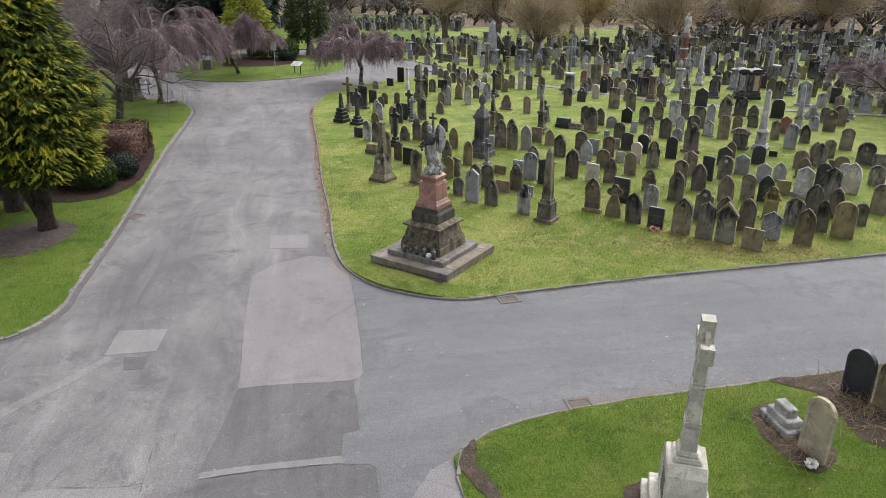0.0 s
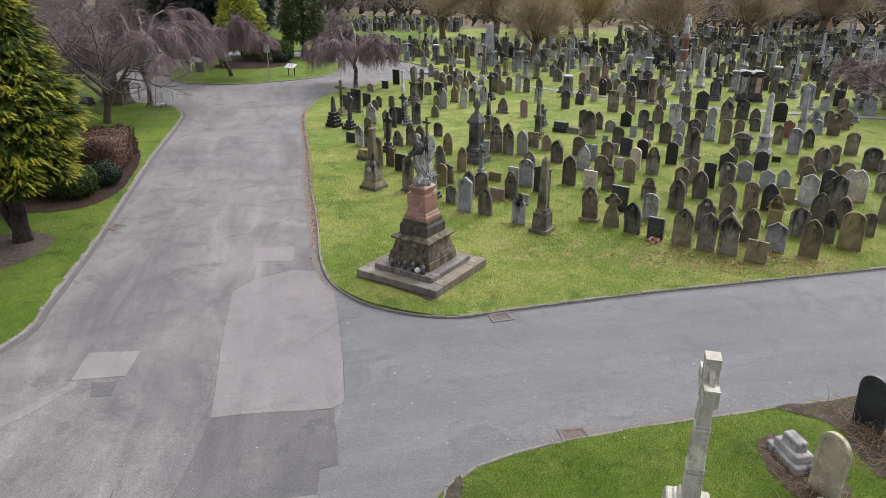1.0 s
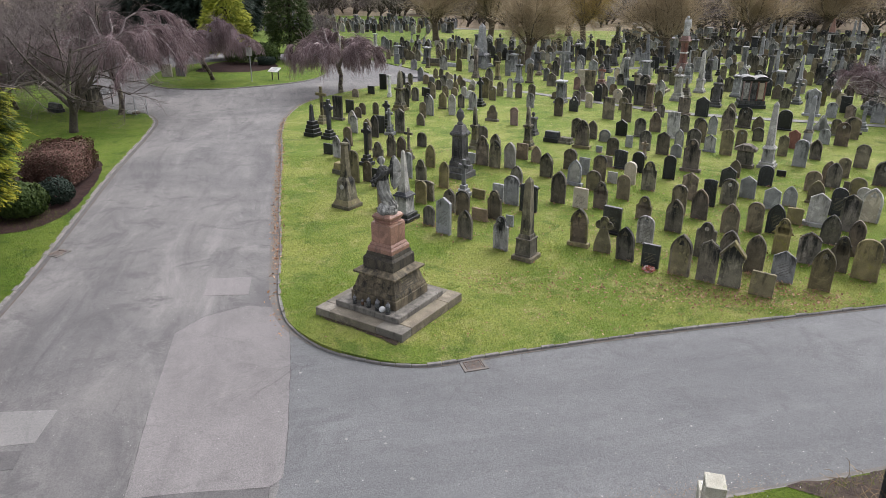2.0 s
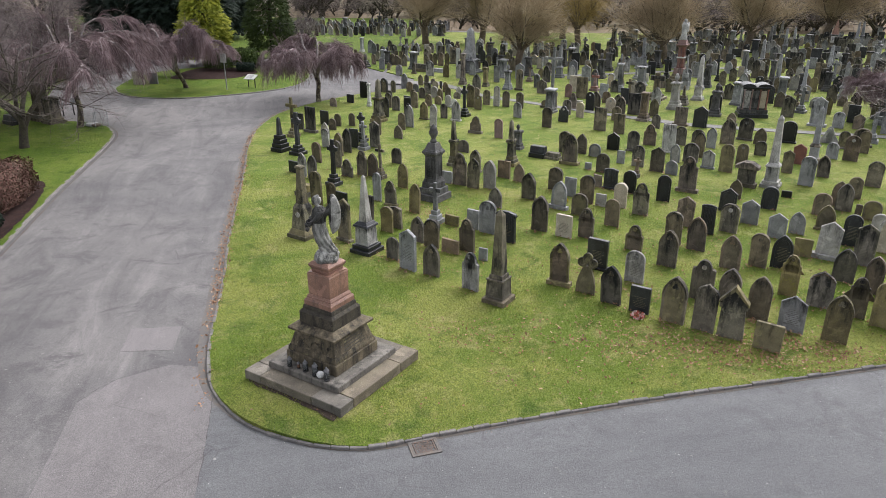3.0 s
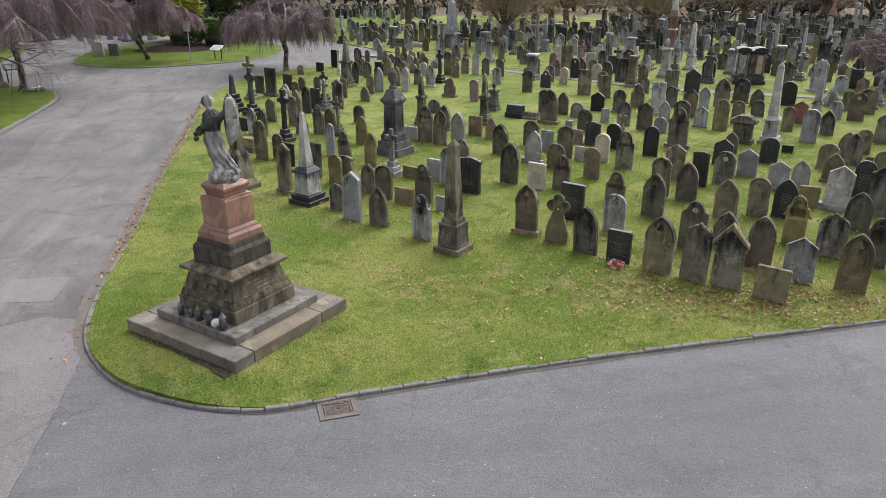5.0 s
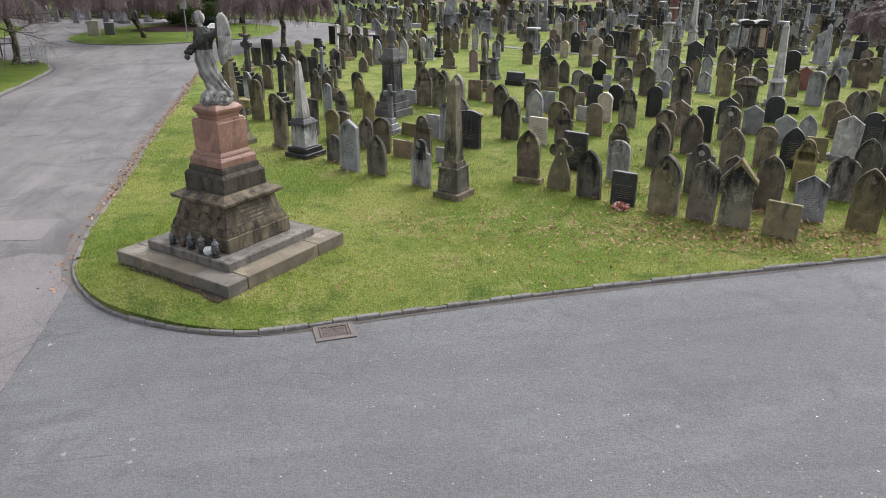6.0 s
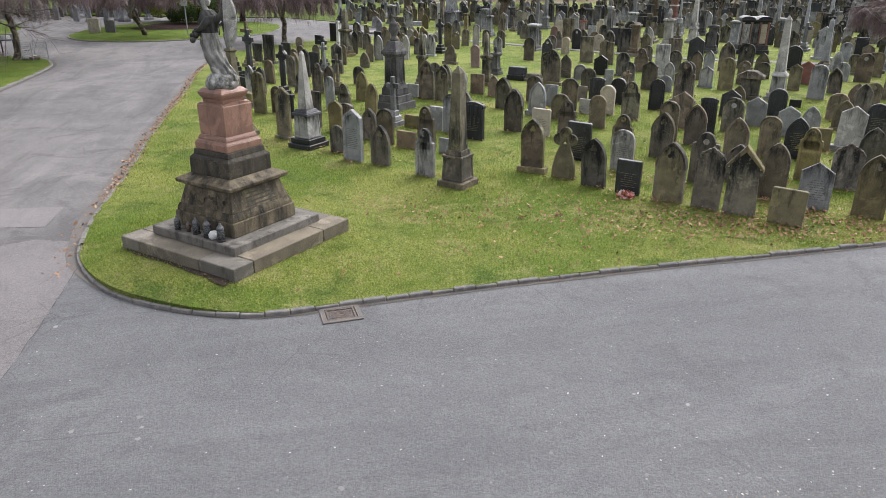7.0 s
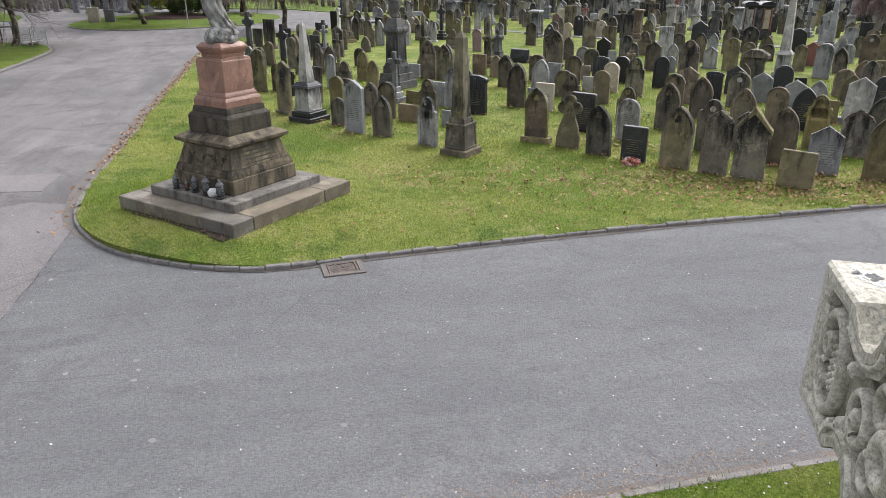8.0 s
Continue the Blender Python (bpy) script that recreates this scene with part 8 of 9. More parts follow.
# ---- signs and fittings along the drive ----
def notice():
    ob = thing("notice_sign", -15.9, 54.75, 0, -20, "white notice on a tall grey steel post", "sign")
    part("post", lathe(bmesh.new(), [(-0.1, 0.035), (2.35, 0.035)], 10), STEEL, ob, smooth=False)
    part("board", box(bmesh.new(), 0.5, 0.03, 1.85, 2.45, 0, -0.05, bev=0.006), PAINT_WHITE, ob)
    bm = bmesh.new()
    for k in range(5):
        box(bm, 0.34 - 0.06 * (k % 2), 0.006, 2.33 - 0.09 * k, 2.342 - 0.09 * k, 0, -0.068, bev=0)
    part("print", bm, STEEL, ob, "unreadable lines of print")


def lectern(x, y, yaw, dark):
    ob = thing("information_lectern", x, y, 0, yaw, "black steel information lectern with a sloping panel", "lectern", "lecterns")
    for s in (-0.28, 0.28):
        part("leg", box(bmesh.new(), 0.06, 0.06, -0.1, 0.7, s, 0, bev=0.006), PAINT_BLACK, ob)
    bm = box(bmesh.new(), 0.85, 0.6, 0.0, 0.04, bev=0.008)
    o = part("panel", bm, PAINT_BLACK if dark else PAINT_WHITE, ob, "" if dark else "white printed panel")
    o.matrix_local = pose(0, -0.05, 0.72, 25, 0, 0)
    bm = bmesh.new()
    for k in range(4):
        box(bm, 0.5, 0.05, 0.041, 0.046, -0.05, -0.18 + 0.11 * k, bev=0)
    o = part("print", bm, STEEL, ob, "faded unreadable print")
    o.matrix_local = pose(0, -0.05, 0.72, 25, 0, 0)


def litter_cage():
    ob = thing("wire_litter_cage", -19.0, 42.9, -0.02, -25, "square wire mesh litter cage holding white rubbish", "litter cage")
    for sx in (-0.5, 0.5):
        for sy in (-0.4, 0.4):
            part("post", box(bmesh.new(), 0.03, 0.03, -0.05, 0.85, sx, sy, bev=0.004), STEEL, ob)
    for y0, rot in ((-0.4, 0), (0.4, 0), (-0.5, 90), (0.5, 90)):
        bm = bmesh.new()
        half = 0.5 if rot == 0 else 0.4
        for k in range(13):
            box(bm, 0.006, 0.006, 0.05, 0.85, -half + 2 * half * k / 12, y0, bev=0)
        for k in range(9):
            box(bm, 2 * half, 0.006, 0.05 + 0.1 * k, 0.056 + 0.1 * k, 0, y0, bev=0)
        o = part("mesh_panel", bm, STEEL, ob)
        o.matrix_local = pose(0, 0, 0, 0, 0, rot)
    rnd = random.Random(9)
    for k in range(12):
        bm = bmesh.new()
        bmesh.ops.create_icosphere(bm, subdivisions=2, radius=rnd.uniform(0.11, 0.2))
        for v in bm.verts:
            v.co *= 1 + 0.35 * noise.noise(v.co * 9 + Vector((k, 0, 0)))
            v.co.z *= 0.6
        o = new("rubbish_bag", finish("rubbish_bag", bm, (PAINT_WHITE, STEEL, STRAW)[k % 3]))
        o.matrix_world = pose(-19.0 + rnd.uniform(-0.32, 0.32), 42.85 + rnd.uniform(-0.25, 0.2), 0.08, 0, 0, rnd.uniform(0, 360))
        tagged(o, "crumpled pale rubbish bag in the wire cage", "rubbish", "rubbish in the cage")


notice()
lectern(-14.45, 55.8, -20, False)
lectern(-22.1, 45.7, 40, True)
litter_cage()
headstone("flat", -22.99, 56.56, 0.85, 0.95, "cream", yaw=-10)
headstone("flat", -22.1, 56.96, 0.75, 0.8, "grey", yaw=-10)
pillar(-21.7, 43.5, 0.95, 1.5, "dark")
pillar(-22.8, 44.3, 1.1, 2.9, "dark", urn=True)
block_tomb(-23.8, 43.0, 1.0, 0.5, "black")

# ---- larger tombs in the far field ----
def mausoleum():
    ob = thing("chest_tomb", 17.3, 47.6, 0, -8, "tall dark chest tomb with pale panels, pink columns and arched lid", "tomb")
    part("plinth", box(bmesh.new(), 1.62, 1.1, -0.06, 0.22, bev=0.03), STONE["black"], ob)
    part("plinth", box(bmesh.new(), 1.5, 1.0, 0.22, 0.46, bev=0.03), STONE["slate"], ob)
    part("chest", box(bmesh.new(), 1.2, 0.76, 0.46, 1.6, bev=0.02), STONE["slate"], ob)
    for s, tone in ((-0.43, "streak"), (0.0, "slate"), (0.43, "cream")):
        part("panel", box(bmesh.new(), 0.32, 0.04, 0.54, 1.5, s, -0.39, bev=0.01), STONE[tone], ob, "streaked marble panel")
    for s in (-0.25, 0.25):
        part("panel", box(bmesh.new(), 0.04, 0.3, 0.54, 1.5, 0.61, s * 0.7, bev=0.01), STONE["pale"], ob, "streaked marble panel")
        part("panel", box(bmesh.new(), 0.04, 0.3, 0.54, 1.5, -0.61, s * 0.7, bev=0.01), STONE["grey"], ob, "streaked marble panel")
    for s in (-0.62, -0.215, 0.215, 0.62):
        part("column", lathe(bmesh.new(), [(0.46, 0.07), (0.54, 0.04), (1.48, 0.036), (1.6, 0.07)], 10, s, -0.44), STONE["pink"], ob, "pale pink granite column", True)
    bm = box(bmesh.new(), 1.4, 0.98, 1.6, 1.68, top=(1.5, 1.06), bev=0.015)
    box(bm, 1.5, 1.06, 1.68, 1.74, top=(1.46, 1.02), bev=0.015)
    part("lid", bm, STONE["black"], ob)
    part("roof", box(bmesh.new(), 1.3, 0.86, 1.74, 1.86, top=(0.6, 0.4), bev=0.02), STONE["black"], ob)
    for s in (-0.62, 0.62):
        part("pilaster", box(bmesh.new(), 0.14, 0.14, 0.46, 1.6, s, -0.34, bev=0.01), STONE["black"], ob)
    for s in (-0.42, 0.42):
        bm = prism(bmesh.new(), [(s + (x - s) * 1.2, 1.74 + (z - 1.74) * 0.5) for x, z in arc(s, 1.74, 0.3, 0, 180, 10)], 0.98, 0.012, 0.05, 0.03)
        part("arched_gable", bm, STONE["black"], ob)


def column_angel():
    ob = thing("column_monument", 16.4, 60.7, 0, YAW, "tall monument of red granite columns under a stone canopy", "monument")
    z, w = stepped(ob, 1.4, 3, "dark", rise=0.18, shrink=0.8)
    part("pedestal", box(bmesh.new(), 0.8, 0.8, z, z + 0.42, top=(0.7, 0.7), bev=0.02), STONE["pink"], ob, "weathered red granite pedestal")
    z += 0.42
    part("core", box(bmesh.new(), 0.3, 0.3, z, z + 1.5), STONE["pink"], ob)
    for sx in (-0.15, 0.15):
        for sy in (-0.15, 0.15):
            part("column", lathe(bmesh.new(), [(z, 0.13), (z + 0.1, 0.1), (z + 1.42, 0.095), (z + 1.5, 0.13)], 12, sx, sy), STONE["pink"], ob, "polished red column", True)
    part("band", box(bmesh.new(), 0.55, 0.55, z + 0.7, z + 0.8, bev=0.02), STONE["white"], ob, "pale stone band")
    bm = box(bmesh.new(), 0.55, 0.55, z + 1.5, z + 1.62, top=(0.78, 0.78), bev=0.02)
    box(bm, 0.78, 0.78, z + 1.62, z + 1.7, bev=0.015)
    box(bm, 0.62, 0.62, z + 1.7, z + 2.0, top=(0.5, 0.5), bev=0.02)
    part("canopy", bm, STONE["pink"], ob)
    bm = bmesh.new()
    rings = [(0, 0.3), (0.12, 0.29), (0.55, 0.24), (1.0, 0.22), (1.3, 0.29), (1.48, 0.24), (1.58, 0.09), (1.66, 0.13), (1.8, 0.14), (1.92, 0.06)]
    lathe(bm, [(z + 2.0 + a * 0.76, b * 0.85) for a, b in rings], 14)
    for s in (-1, 1):
        box(bm, 0.14, 0.34, z + 2.55, z + 3.25, 0.17 * s, 0.16, top=(0.1, 0.14), bev=0.03)
    st = new("robed_statue", finish("robed_statue", bm, STONE["white"], True))
    st.matrix_world = pose(16.4, 60.7, 0, 0, 0, YAW)
    tagged(st, "pale winged stone statue on top of a column monument", "statue")


def far_spire():
    ob = thing("spire_monument", 38.0, 84.5, 0, YAW, "tall monument with a pink pointed spire on white columns", "monument")
    z, w = stepped(ob, 1.5, 2, "dark", rise=0.25, shrink=0.8)
    part("die", box(bmesh.new(), 0.85, 0.85, z, z + 0.65, top=(0.6, 0.6), bev=0.03), STONE["white"], ob, "white stone die")
    part("cornice", box(bmesh.new(), 0.65, 0.65, z + 0.65, z + 0.8, top=(0.95, 0.95), bev=0.03), STONE["grey"], ob)
    part("spire", box(bmesh.new(), 0.66, 0.66, z + 0.8, z + 2.25, top=(0.07, 0.07), bev=0.01), GRANITE_PINK, ob, "pink granite spire")


far_spire()
mausoleum()
column_angel()

# ---- offerings and small things ----
LANTERN_GLASS = mottled("smoked_glass", ((0.04, 0.043, 0.046), (0.018, 0.02, 0.022), (0.2, 0.21, 0.215)), (20.0, 60.0), "object", 0.15, gloss=0.6)
LANTERN_RED = mottled("brown_glass", ((0.12, 0.06, 0.035), (0.08, 0.04, 0.03), (0.2, 0.12, 0.08)), (20.0, 60.0), "object", 0.2, gloss=0.6)


def lantern(x, y, z, h, tone, label):
    ob = thing("grave_lantern", x, y, z, 0, label, "grave lantern", "grave lanterns")
    r = h * 0.21
    part("base", lathe(bmesh.new(), [(0, r * 1.05), (h * 0.08, r * 1.1), (h * 0.12, r * 0.8)], 14), PAINT_BLACK, ob, smooth=False)
    part("glass", lathe(bmesh.new(), [(h * 0.1, r * 0.75), (h * 0.3, r), (h * 0.55, r * 0.95), (h * 0.68, r * 0.7)], 14), tone, ob, smooth=True)
    part("lid", lathe(bmesh.new(), [(h * 0.66, r * 0.95), (h * 0.74, r * 0.9), (h * 0.84, r * 0.5), (h * 0.9, r * 0.3), (h * 0.95, r * 0.34), (h, r * 0.1)], 14), DULL_STEEL, ob, smooth=False)


base = pose(-1.075, 18.955, 0, 0, 0, -29.4)
for k, (u, w, h, tone) in enumerate(((-0.42, -0.86, 0.24, LANTERN_GLASS), (-0.2, -0.83, 0.17, LANTERN_RED), (-0.01, -0.83, 0.27, LANTERN_GLASS), (0.26, -0.84, 0.3, LANTERN_GLASS), (0.58, -0.85, 0.3, LANTERN_GLASS))):
    p = base @ Vector((u, w, 0.478))
    lantern(p.x, p.y, p.z, h, tone, "pale glass grave lantern with a silvery lid on the monument step" if tone is LANTERN_GLASS else "small brown glass grave lantern on the monument step")
p = base @ Vector((0.4, -0.84, 0.478))
ob = thing("white_pot", p.x, p.y, p.z, 0, "small round white pot on the monument step", "pot")
part("body", lathe(bmesh.new(), [(0, 0.05), (0.03, 0.075), (0.08, 0.08), (0.12, 0.05), (0.125, 0.03)], 16), PAINT_WHITE, ob, smooth=True)


def wreath(x, y, z, r, tone, label):
    v, f = [], []
    rnd = random.Random(int(x * 100))
    for _ in range(160):
        a, b = rnd.uniform(0, math.tau), rnd.uniform(0, math.tau)
        q = Vector(((r + 0.06 * math.cos(b)) * math.cos(a), (r + 0.06 * math.cos(b)) * math.sin(a), 0.05 + 0.05 * math.sin(b)))
        d = Vector((rnd.gauss(0, 1), rnd.gauss(0, 1), rnd.gauss(0, 1))).normalized() * 0.035
        e = d.orthogonal().normalized() * 0.03
        i = len(v)
        v += [q - d, q + e, q + d, q - e]
        f.append((i, i + 1, i + 2, i + 3))
    ob = new("wreath", raw("wreath", v, f, tone))
    ob.matrix_world = pose(x, y, z)
    return tagged(ob, label, "wreath")


FLOWER_RED = island_material("red_and_white_flowers", ((0.45, 0.03, 0.03), (0.6, 0.55, 0.5), (0.35, 0.04, 0.03), (0.06, 0.09, 0.03)))
FLOWER_WHITE = island_material("white_flowers", ((0.75, 0.72, 0.68), (0.6, 0.58, 0.55), (0.5, 0.48, 0.42)))
FLOWER_YELLOW = island_material("yellow_flowers", ((0.6, 0.45, 0.05), (0.3, 0.3, 0.05), (0.5, 0.2, 0.1)))
wreath(5.95, 21.95, 0.02, 0.11, FLOWER_RED, "red and white artificial flower wreath on the ground by a headstone")
wreath(6.15, 10.22, 0.03, 0.035, FLOWER_WHITE, "bunch of white artificial flowers by a pale headstone")
wreath(5.0, 31.0, 0.05, 0.1, FLOWER_YELLOW, "small yellow flowers in front of a headstone")


# ---- grass blades, fallen leaves, specks ----
def inside(px, py, outline):
    """Which of many points lie inside an outline."""
    hit = np.zeros(len(px), bool)
    xs, ys = np.array([p[0] for p in outline]), np.array([p[1] for p in outline])
    j = len(xs) - 1
    for i in range(len(xs)):
        cross = (ys[i] > py) != (ys[j] > py)
        with np.errstate(divide="ignore", invalid="ignore"):
            at = (xs[j] - xs[i]) * (py - ys[i]) / (ys[j] - ys[i]) + xs[i]
        hit ^= cross & (px < at)
        j = i
    return hit


def blades(name, outline, x0, x1, y0, y1, per_metre, tall, wide, seed, label, clear=(), material=BLADE):
    """Short grass as one mesh of bent blades."""
    g = np.random.default_rng(seed)
    n = int((x1 - x0) * (y1 - y0) * per_metre)
    x, y = g.uniform(x0, x1, n), g.uniform(y0, y1, n)
    keep = inside(x, y, outline)
    for cx, cy, r in clear:
        keep &= (x - cx) ** 2 + (y - cy) ** 2 > r * r
    a, b = np.cos(radians(YAW)), np.sin(radians(YAW))
    u, w = (x + 1.09) * a + (y - 18.95) * b, -(x + 1.09) * b + (y - 18.95) * a
    keep &= (np.abs(u) > 1.31) | (np.abs(w) > 1.31)
    x, y = x[keep], y[keep]
    n = len(x)
    off = np.clip((np.hypot(x + 1.07, y - 18.95) - 1.7) / 1.1, 0, 1)
    z = 0.13 * (1 - off * off * (3 - 2 * off)) - 0.015
    turn, lean = g.uniform(0, math.tau, n), g.uniform(0.1, 0.9, n)
    h = tall * g.uniform(0.5, 1.3, n)
    dx, dy = np.cos(turn) * wide / 2, np.sin(turn) * wide / 2
    way = g.uniform(0, math.tau, n)
    v = np.zeros((n, 3, 3), np.float32)
    v[:, 0] = np.stack([x - dx, y - dy, z], 1)
    v[:, 1] = np.stack([x + dx, y + dy, z], 1)
    v[:, 2] = np.stack([x + np.cos(way) * h * lean, y + np.sin(way) * h * lean, z + 0.012 + h], 1)
    me = bpy.data.meshes.new(name)
    me.vertices.add(3 * n)
    me.vertices.foreach_set("co", v.ravel())
    me.loops.add(3 * n)
    me.loops.foreach_set("vertex_index", np.arange(3 * n, dtype=np.int32))
    me.polygons.add(n)
    me.polygons.foreach_set("loop_start", np.arange(0, 3 * n, 3, dtype=np.int32))
    me.update()
    me.materials.append(material)
    return tagged(new(name, me), label, "grass", kind="stuff")


main_outline = [*wedge, (95, 46), (95, 88), (-6, 88), (-3.4, 60.5)]
right_outline = [*right, (60, 29), (60, -20)]
left_outline = [*left, (-120, 70), (-120, 6)]
blades("grass", main_outline, -5.5, 15, 16.4, 24, 850, 0.05, 0.011, 1, "short tufted grass round the monument and graves")
blades("grass", main_outline, -8, 17, 24, 34, 330, 0.055, 0.014, 2, "short tufted grass between the graves")
blades("grass", right_outline, -0.2, 12, 6.5, 16, 900, 0.05, 0.01, 3, "short bright grass round the stone cross", material=BLADE_FRESH, clear=((6.2, 11.1, 0.7), (7.9, 12.2, 0.9), (3.43, 8.7, 0.85)))
blades("grass", left_outline, -17, -9.8, 12, 26, 260, 0.055, 0.013, 4, "short grass beside the drive", material=BLADE_FRESH, clear=((-14, 19.9, 1.1),))


def scatter(name, spots, size, seed, material, label, category, curl=0.4, lift=0.02):
    """Many small curled flakes; spots: centre, spread along and across, turn, number, height over the lawn (or below nought: on the road)."""
    rnd = random.Random(seed)
    places = []
    for cx, cy, su, sv, turn, n, ground in spots:
        c, s = math.cos(radians(turn)), math.sin(radians(turn))
        for _ in range(n):
            u, w = rnd.gauss(0, su), rnd.gauss(0, sv)
            places.append((cx + c * u - s * w, cy + s * u + c * w, ground))
    xs, ys = np.array([p[0] for p in places]), np.array([p[1] for p in places])
    on_lawn = inside(xs, ys, main_outline) | inside(xs, ys, right_outline) | inside(xs, ys, left_outline)
    v, f = [], []
    for (x, y, ground), grassy in zip(places, on_lawn):
        if ground > 0 and not grassy:
            continue
        z = (rise(x, y) + max(ground, 0.02) if grassy else -0.052) + lift * rnd.random()
        k = size * rnd.uniform(0.5, 1.4)
        a = rnd.uniform(0, math.tau)
        e1, e2 = Vector((math.cos(a), math.sin(a), rnd.gauss(0, curl))) * k, Vector((-math.sin(a), math.cos(a), rnd.gauss(0, curl))) * k * 0.6
        p = Vector((x, y, z))
        i = len(v)
        v += [p - e1, p - e2 * 0.9 + e1 * 0.1, p + e1, p + e2]
        f += [(i, i + 1, i + 2), (i, i + 2, i + 3)]
    return tagged(new(name, raw(name, v, f, material)), label, category, kind="stuff")


leaf_spots = [(8.0, 20.3, 1.6, 0.3, -20, 360, 0.02), (6.2, 20.6, 1.6, 0.5, -20, 260, 0.02), (3.5, 20.6, 1.2, 0.6, 0, 140, 0.02), (1.6, 21.0, 0.8, 0.4, 0, 90, 0.02), (9.4, 20.6, 1.0, 0.2, -20, 260, 0.02), (7.0, 20.2, 2.5, 0.5, -10, 320, 0.02), (12.0, 22.5, 2.5, 1.2, -30, 260, 0.02), (12.0, 30.0, 4.0, 3.5, -30, 500, 0.02), (2.0, 34.0, 5.0, 3.5, -30, 400, 0.02), (4.5, 19.0, 2.5, 0.8, 10, 160, 0.02), (9.0, 21.5, 1.8, 0.22, -32, 260, 0.02), (6.0, 23.6, 2.6, 0.3, -32, 180, 0.02), (-0.6, 25.4, 1.2, 0.25, -30, 160, 0.02), (3.0, 26.5, 4.0, 2.5, -30, 260, 0.02), (8.0, 27.0, 4.0, 3.0, -30, 320, 0.02), (0.3, 29.4, 0.8, 0.4, -30, 160, 0.02), (1.2, 17.05, 0.5, 0.12, 20, 80, -0.04), (6.3, 11.3, 0.4, 0.5, 0, 200, 0.02), (8.0, 12.0, 0.5, 0.7, 30, 260, 0.02), (2.4, 12.05, 0.4, 0.15, 15, 120, -0.04), (3.4, 12.3, 1.0, 0.16, 17, 500, -0.04), (5.0, 12.8, 0.8, 0.16, 17, 420, -0.04), (2.4, 12.05, 0.7, 0.14, 19, 200, -0.04), (0.5, 9.9, 0.3, 0.4, 60, 90, 0.02), (4.6, 10.6, 1.4, 0.8, 0, 50, 0.02)]
# drifts caught at the feet of the nearer stones
feet = [o.matrix_world.translation for o in scene.collection.objects if o.type == "EMPTY" and o.name.split(".")[0] in ("headstone", "obelisk", "pedestal_monument") and 18 < o.matrix_world.translation.y < 36]
leaf_spots += [(p.x - 0.06, p.y - 0.12, 0.3, 0.09, YAW, 12, 0.02) for p in feet]
leaf_spots = [(a, b, c, d, f, int(n * (1.45 if b > 18 else 1.0)), g) for a, b, c, d, f, n, g in leaf_spots]
near_spots = [q for q in leaf_spots if q[1] < 18]
leaf_spots = [q for q in leaf_spots if q[1] > 18]
scatter("fallen_leaves", [(a, b, c, d, f, int(n * 2.4), g) for a, b, c, d, f, n, g in near_spots], 0.0085, 15, LITTER_DULL, "small brown leaf fragments along the road edge", "leaves", lift=0.012)
scatter("fallen_leaves", leaf_spots, 0.032, 5, LITTER, "brown fallen leaves scattered over the grass", "leaves", lift=0.05)
gutter = []
for p in wedge:
    if p.x < -3.2 and p.y < 48:
        gutter.append((p.x - 0.09, p.y, 0.045, 0.35, 0, 46 if 21 < p.y < 42 else 14, -0.045))
scatter("gutter_leaves", gutter, 0.034, 6, LITTER, "brown leaves caught in the gutter", "leaves")
PALE_SPECK = island_material("pale_specks", ((0.4, 0.39, 0.37), (0.3, 0.29, 0.28), (0.55, 0.54, 0.52)))
scatter("road_specks", [(3, 13.5, 4.0, 1.6, 15, 90, -0.055), (5.5, 13.0, 2.4, 0.35, 16, 150, -0.055), (-5, 14, 2.5, 6, 15, 110, -0.055), (-8, 24, 1.5, 7, 15, 60, -0.055)], 0.014, 7, PALE_SPECK, "pale gum spots and bird droppings on the asphalt", "specks", 0.02, 0.001)
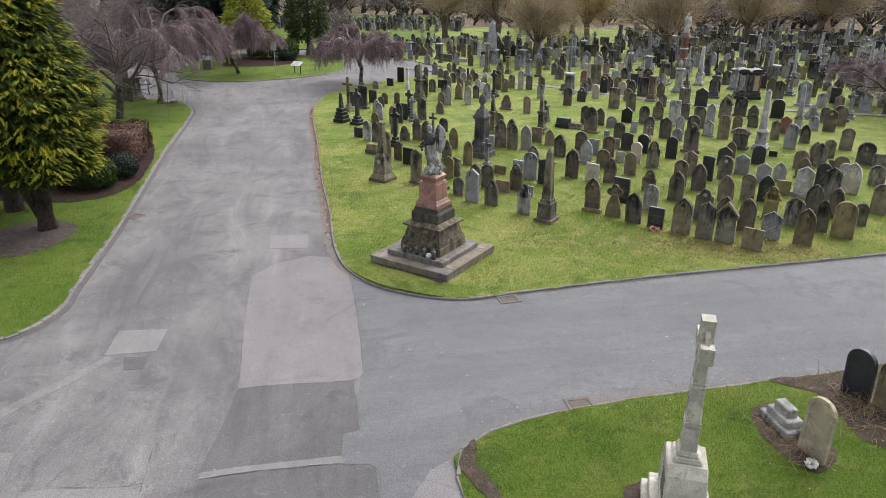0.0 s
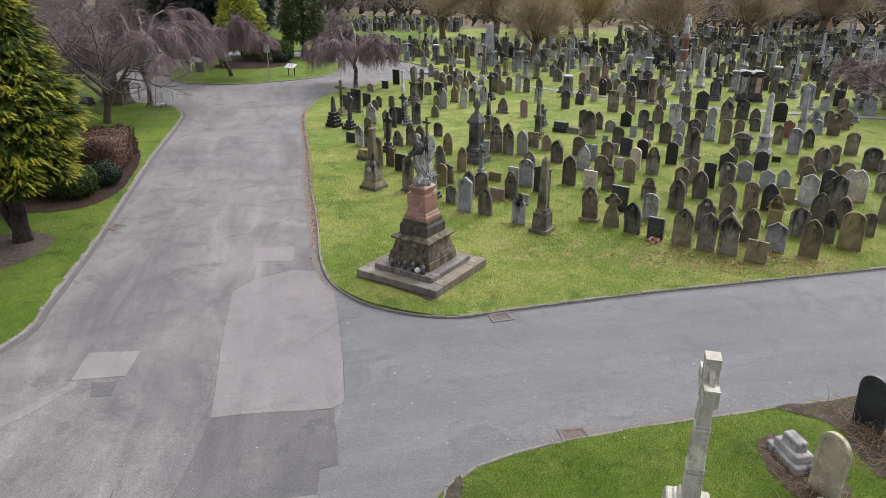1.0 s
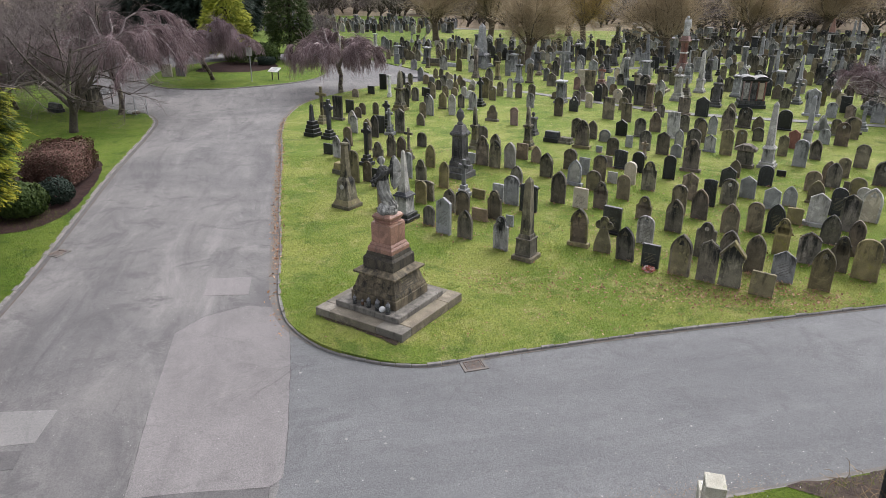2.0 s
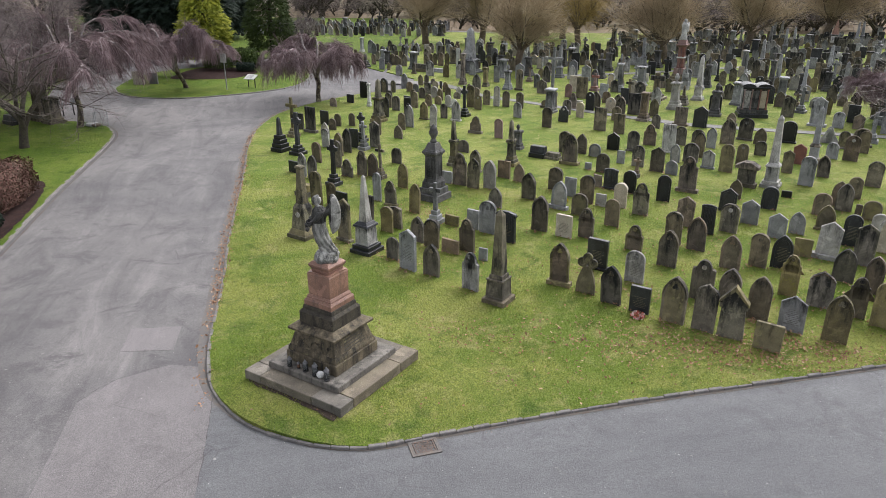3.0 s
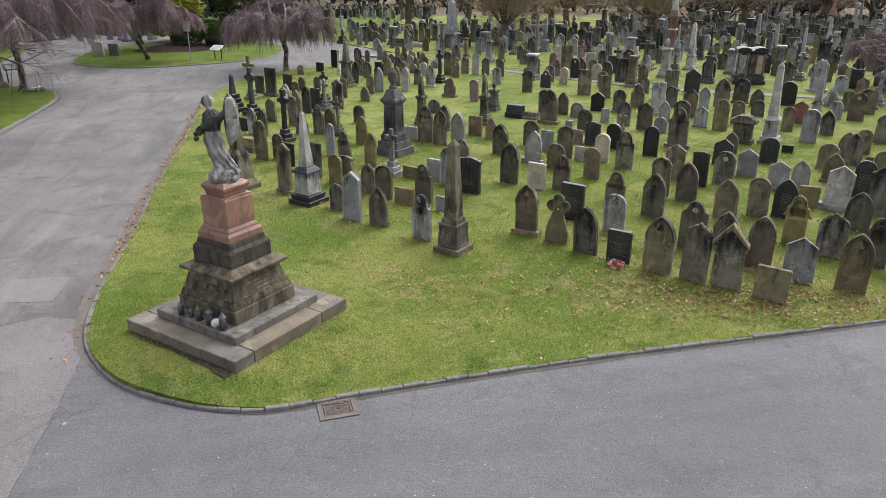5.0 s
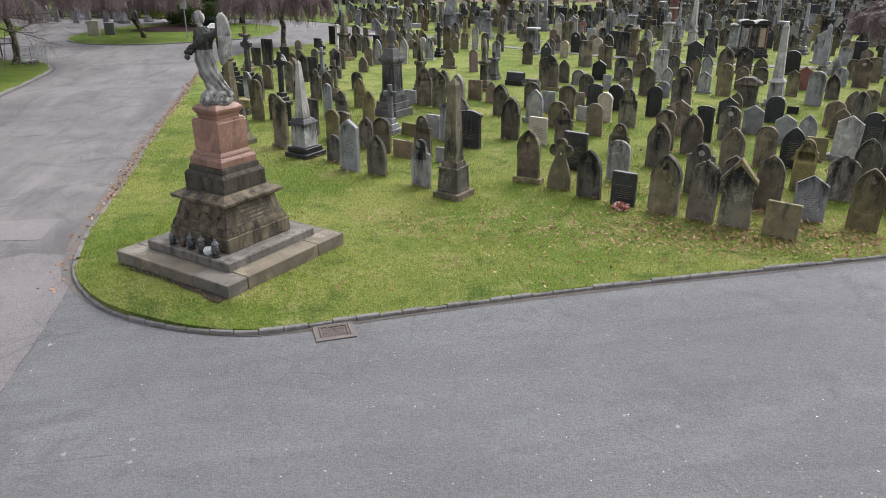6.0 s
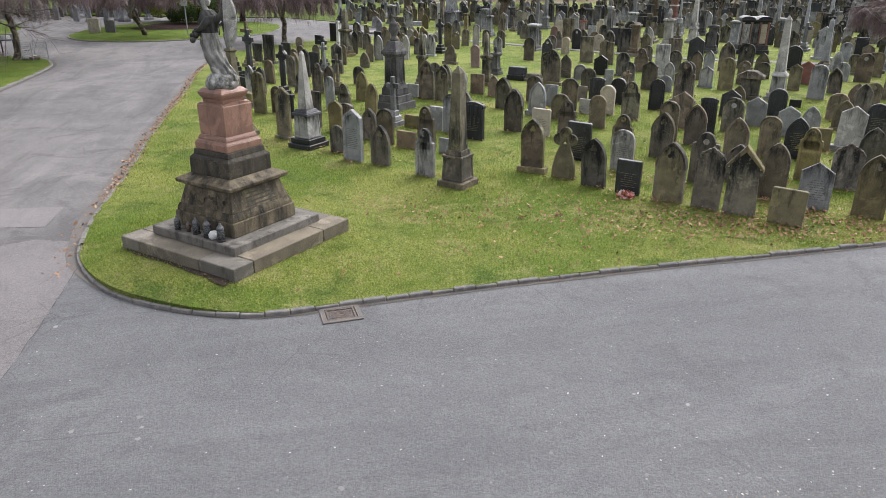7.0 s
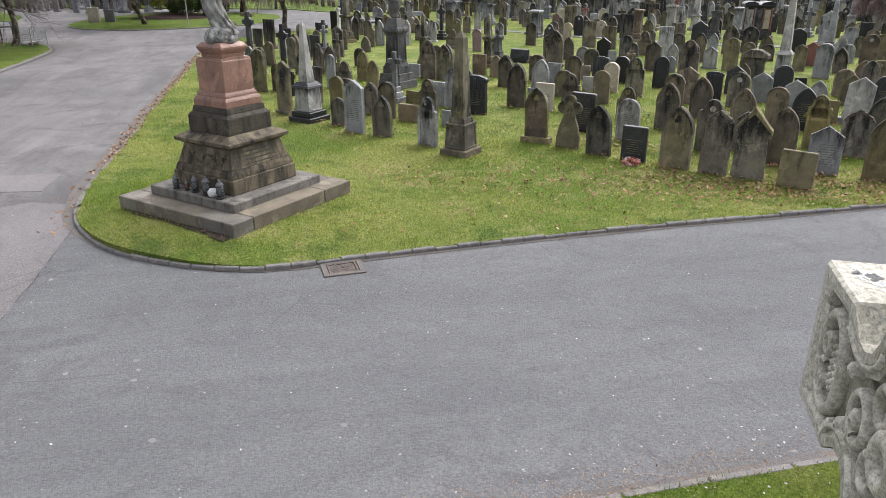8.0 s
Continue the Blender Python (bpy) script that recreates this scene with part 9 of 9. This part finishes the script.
scatter("lawn_specks", [(-2.6, 21.5, 1.5, 2.0, 0, 10, 0.03), (6, 19.5, 5, 1.2, 10, 40, 0.03), (5, 10.5, 2.5, 1.5, 0, 14, 0.03)], 0.013, 8, PALE_SPECK, "white petals and paper scraps on the grass", "petals", 0.3)
# gum and lime spots trodden flat on the asphalt
spot_random = random.Random(17)
v, f = [], []
for cx, cy, su, sv, n in ((3.0, 13.8, 4.0, 1.5, 30), (6.0, 13.2, 2.2, 0.5, 30), (-5.0, 14.0, 2.2, 5.0, 30), (9.0, 17.2, 3.0, 1.2, 16)):
    for _ in range(n):
        x, y, r = spot_random.gauss(cx, su), spot_random.gauss(cy, sv), 0.012 + 0.03 * spot_random.random() ** 2.5
        i = len(v)
        v += [(x + r * k * math.cos(t), y + r * k * math.sin(t), -0.0562 if cx > 0 else -0.0515) for t, k in ((math.tau * j / 9, spot_random.uniform(0.55, 1.2)) for j in range(9))]
        f.append(tuple(range(i, i + 9)))
spots = inside(np.array([v[q[0]][0] for q in f]), np.array([v[q[0]][1] for q in f]), main_outline) | inside(np.array([v[q[0]][0] for q in f]), np.array([v[q[0]][1] for q in f]), right_outline)
f = [q for q, hidden in zip(f, spots) if not hidden]
GUM = island_material("trodden_gum", ((0.17, 0.166, 0.158), (0.21, 0.205, 0.196), (0.28, 0.272, 0.26)))
tagged(new("gum_spots", raw("gum_spots", v, f, GUM)), "pale trodden gum spots on the asphalt", "specks", kind="stuff")
stalks = Wood(91)
for cx, cy, su, sv, n in ((6.1, 11.0, 0.3, 0.45, 150), (7.9, 12.1, 0.35, 0.6, 220), (6.6, 21.55, 0.3, 0.2, 25)):
    for _ in range(n):
        p = Vector((stalks.rnd.gauss(cx, su), stalks.rnd.gauss(cy, sv), 0.0))
        line = stalks.bend(p, Vector((stalks.rnd.gauss(0, 0.8), stalks.rnd.gauss(0, 0.8), 0.7)), stalks.rnd.uniform(0.2, 0.55), 4, 0.3, -0.15)
        line = [Vector((q.x, q.y, max(q.z, 0.02))) for q in line]
        stalks.tube(line, [0.006, 0.005, 0.005, 0.004, 0.003], 3)
tagged(new("dry_stalks", stalks.mesh("dry_stalks", STRAW)), "tangled dry plant stalks on the soil beds", "dead plants", kind="stuff")
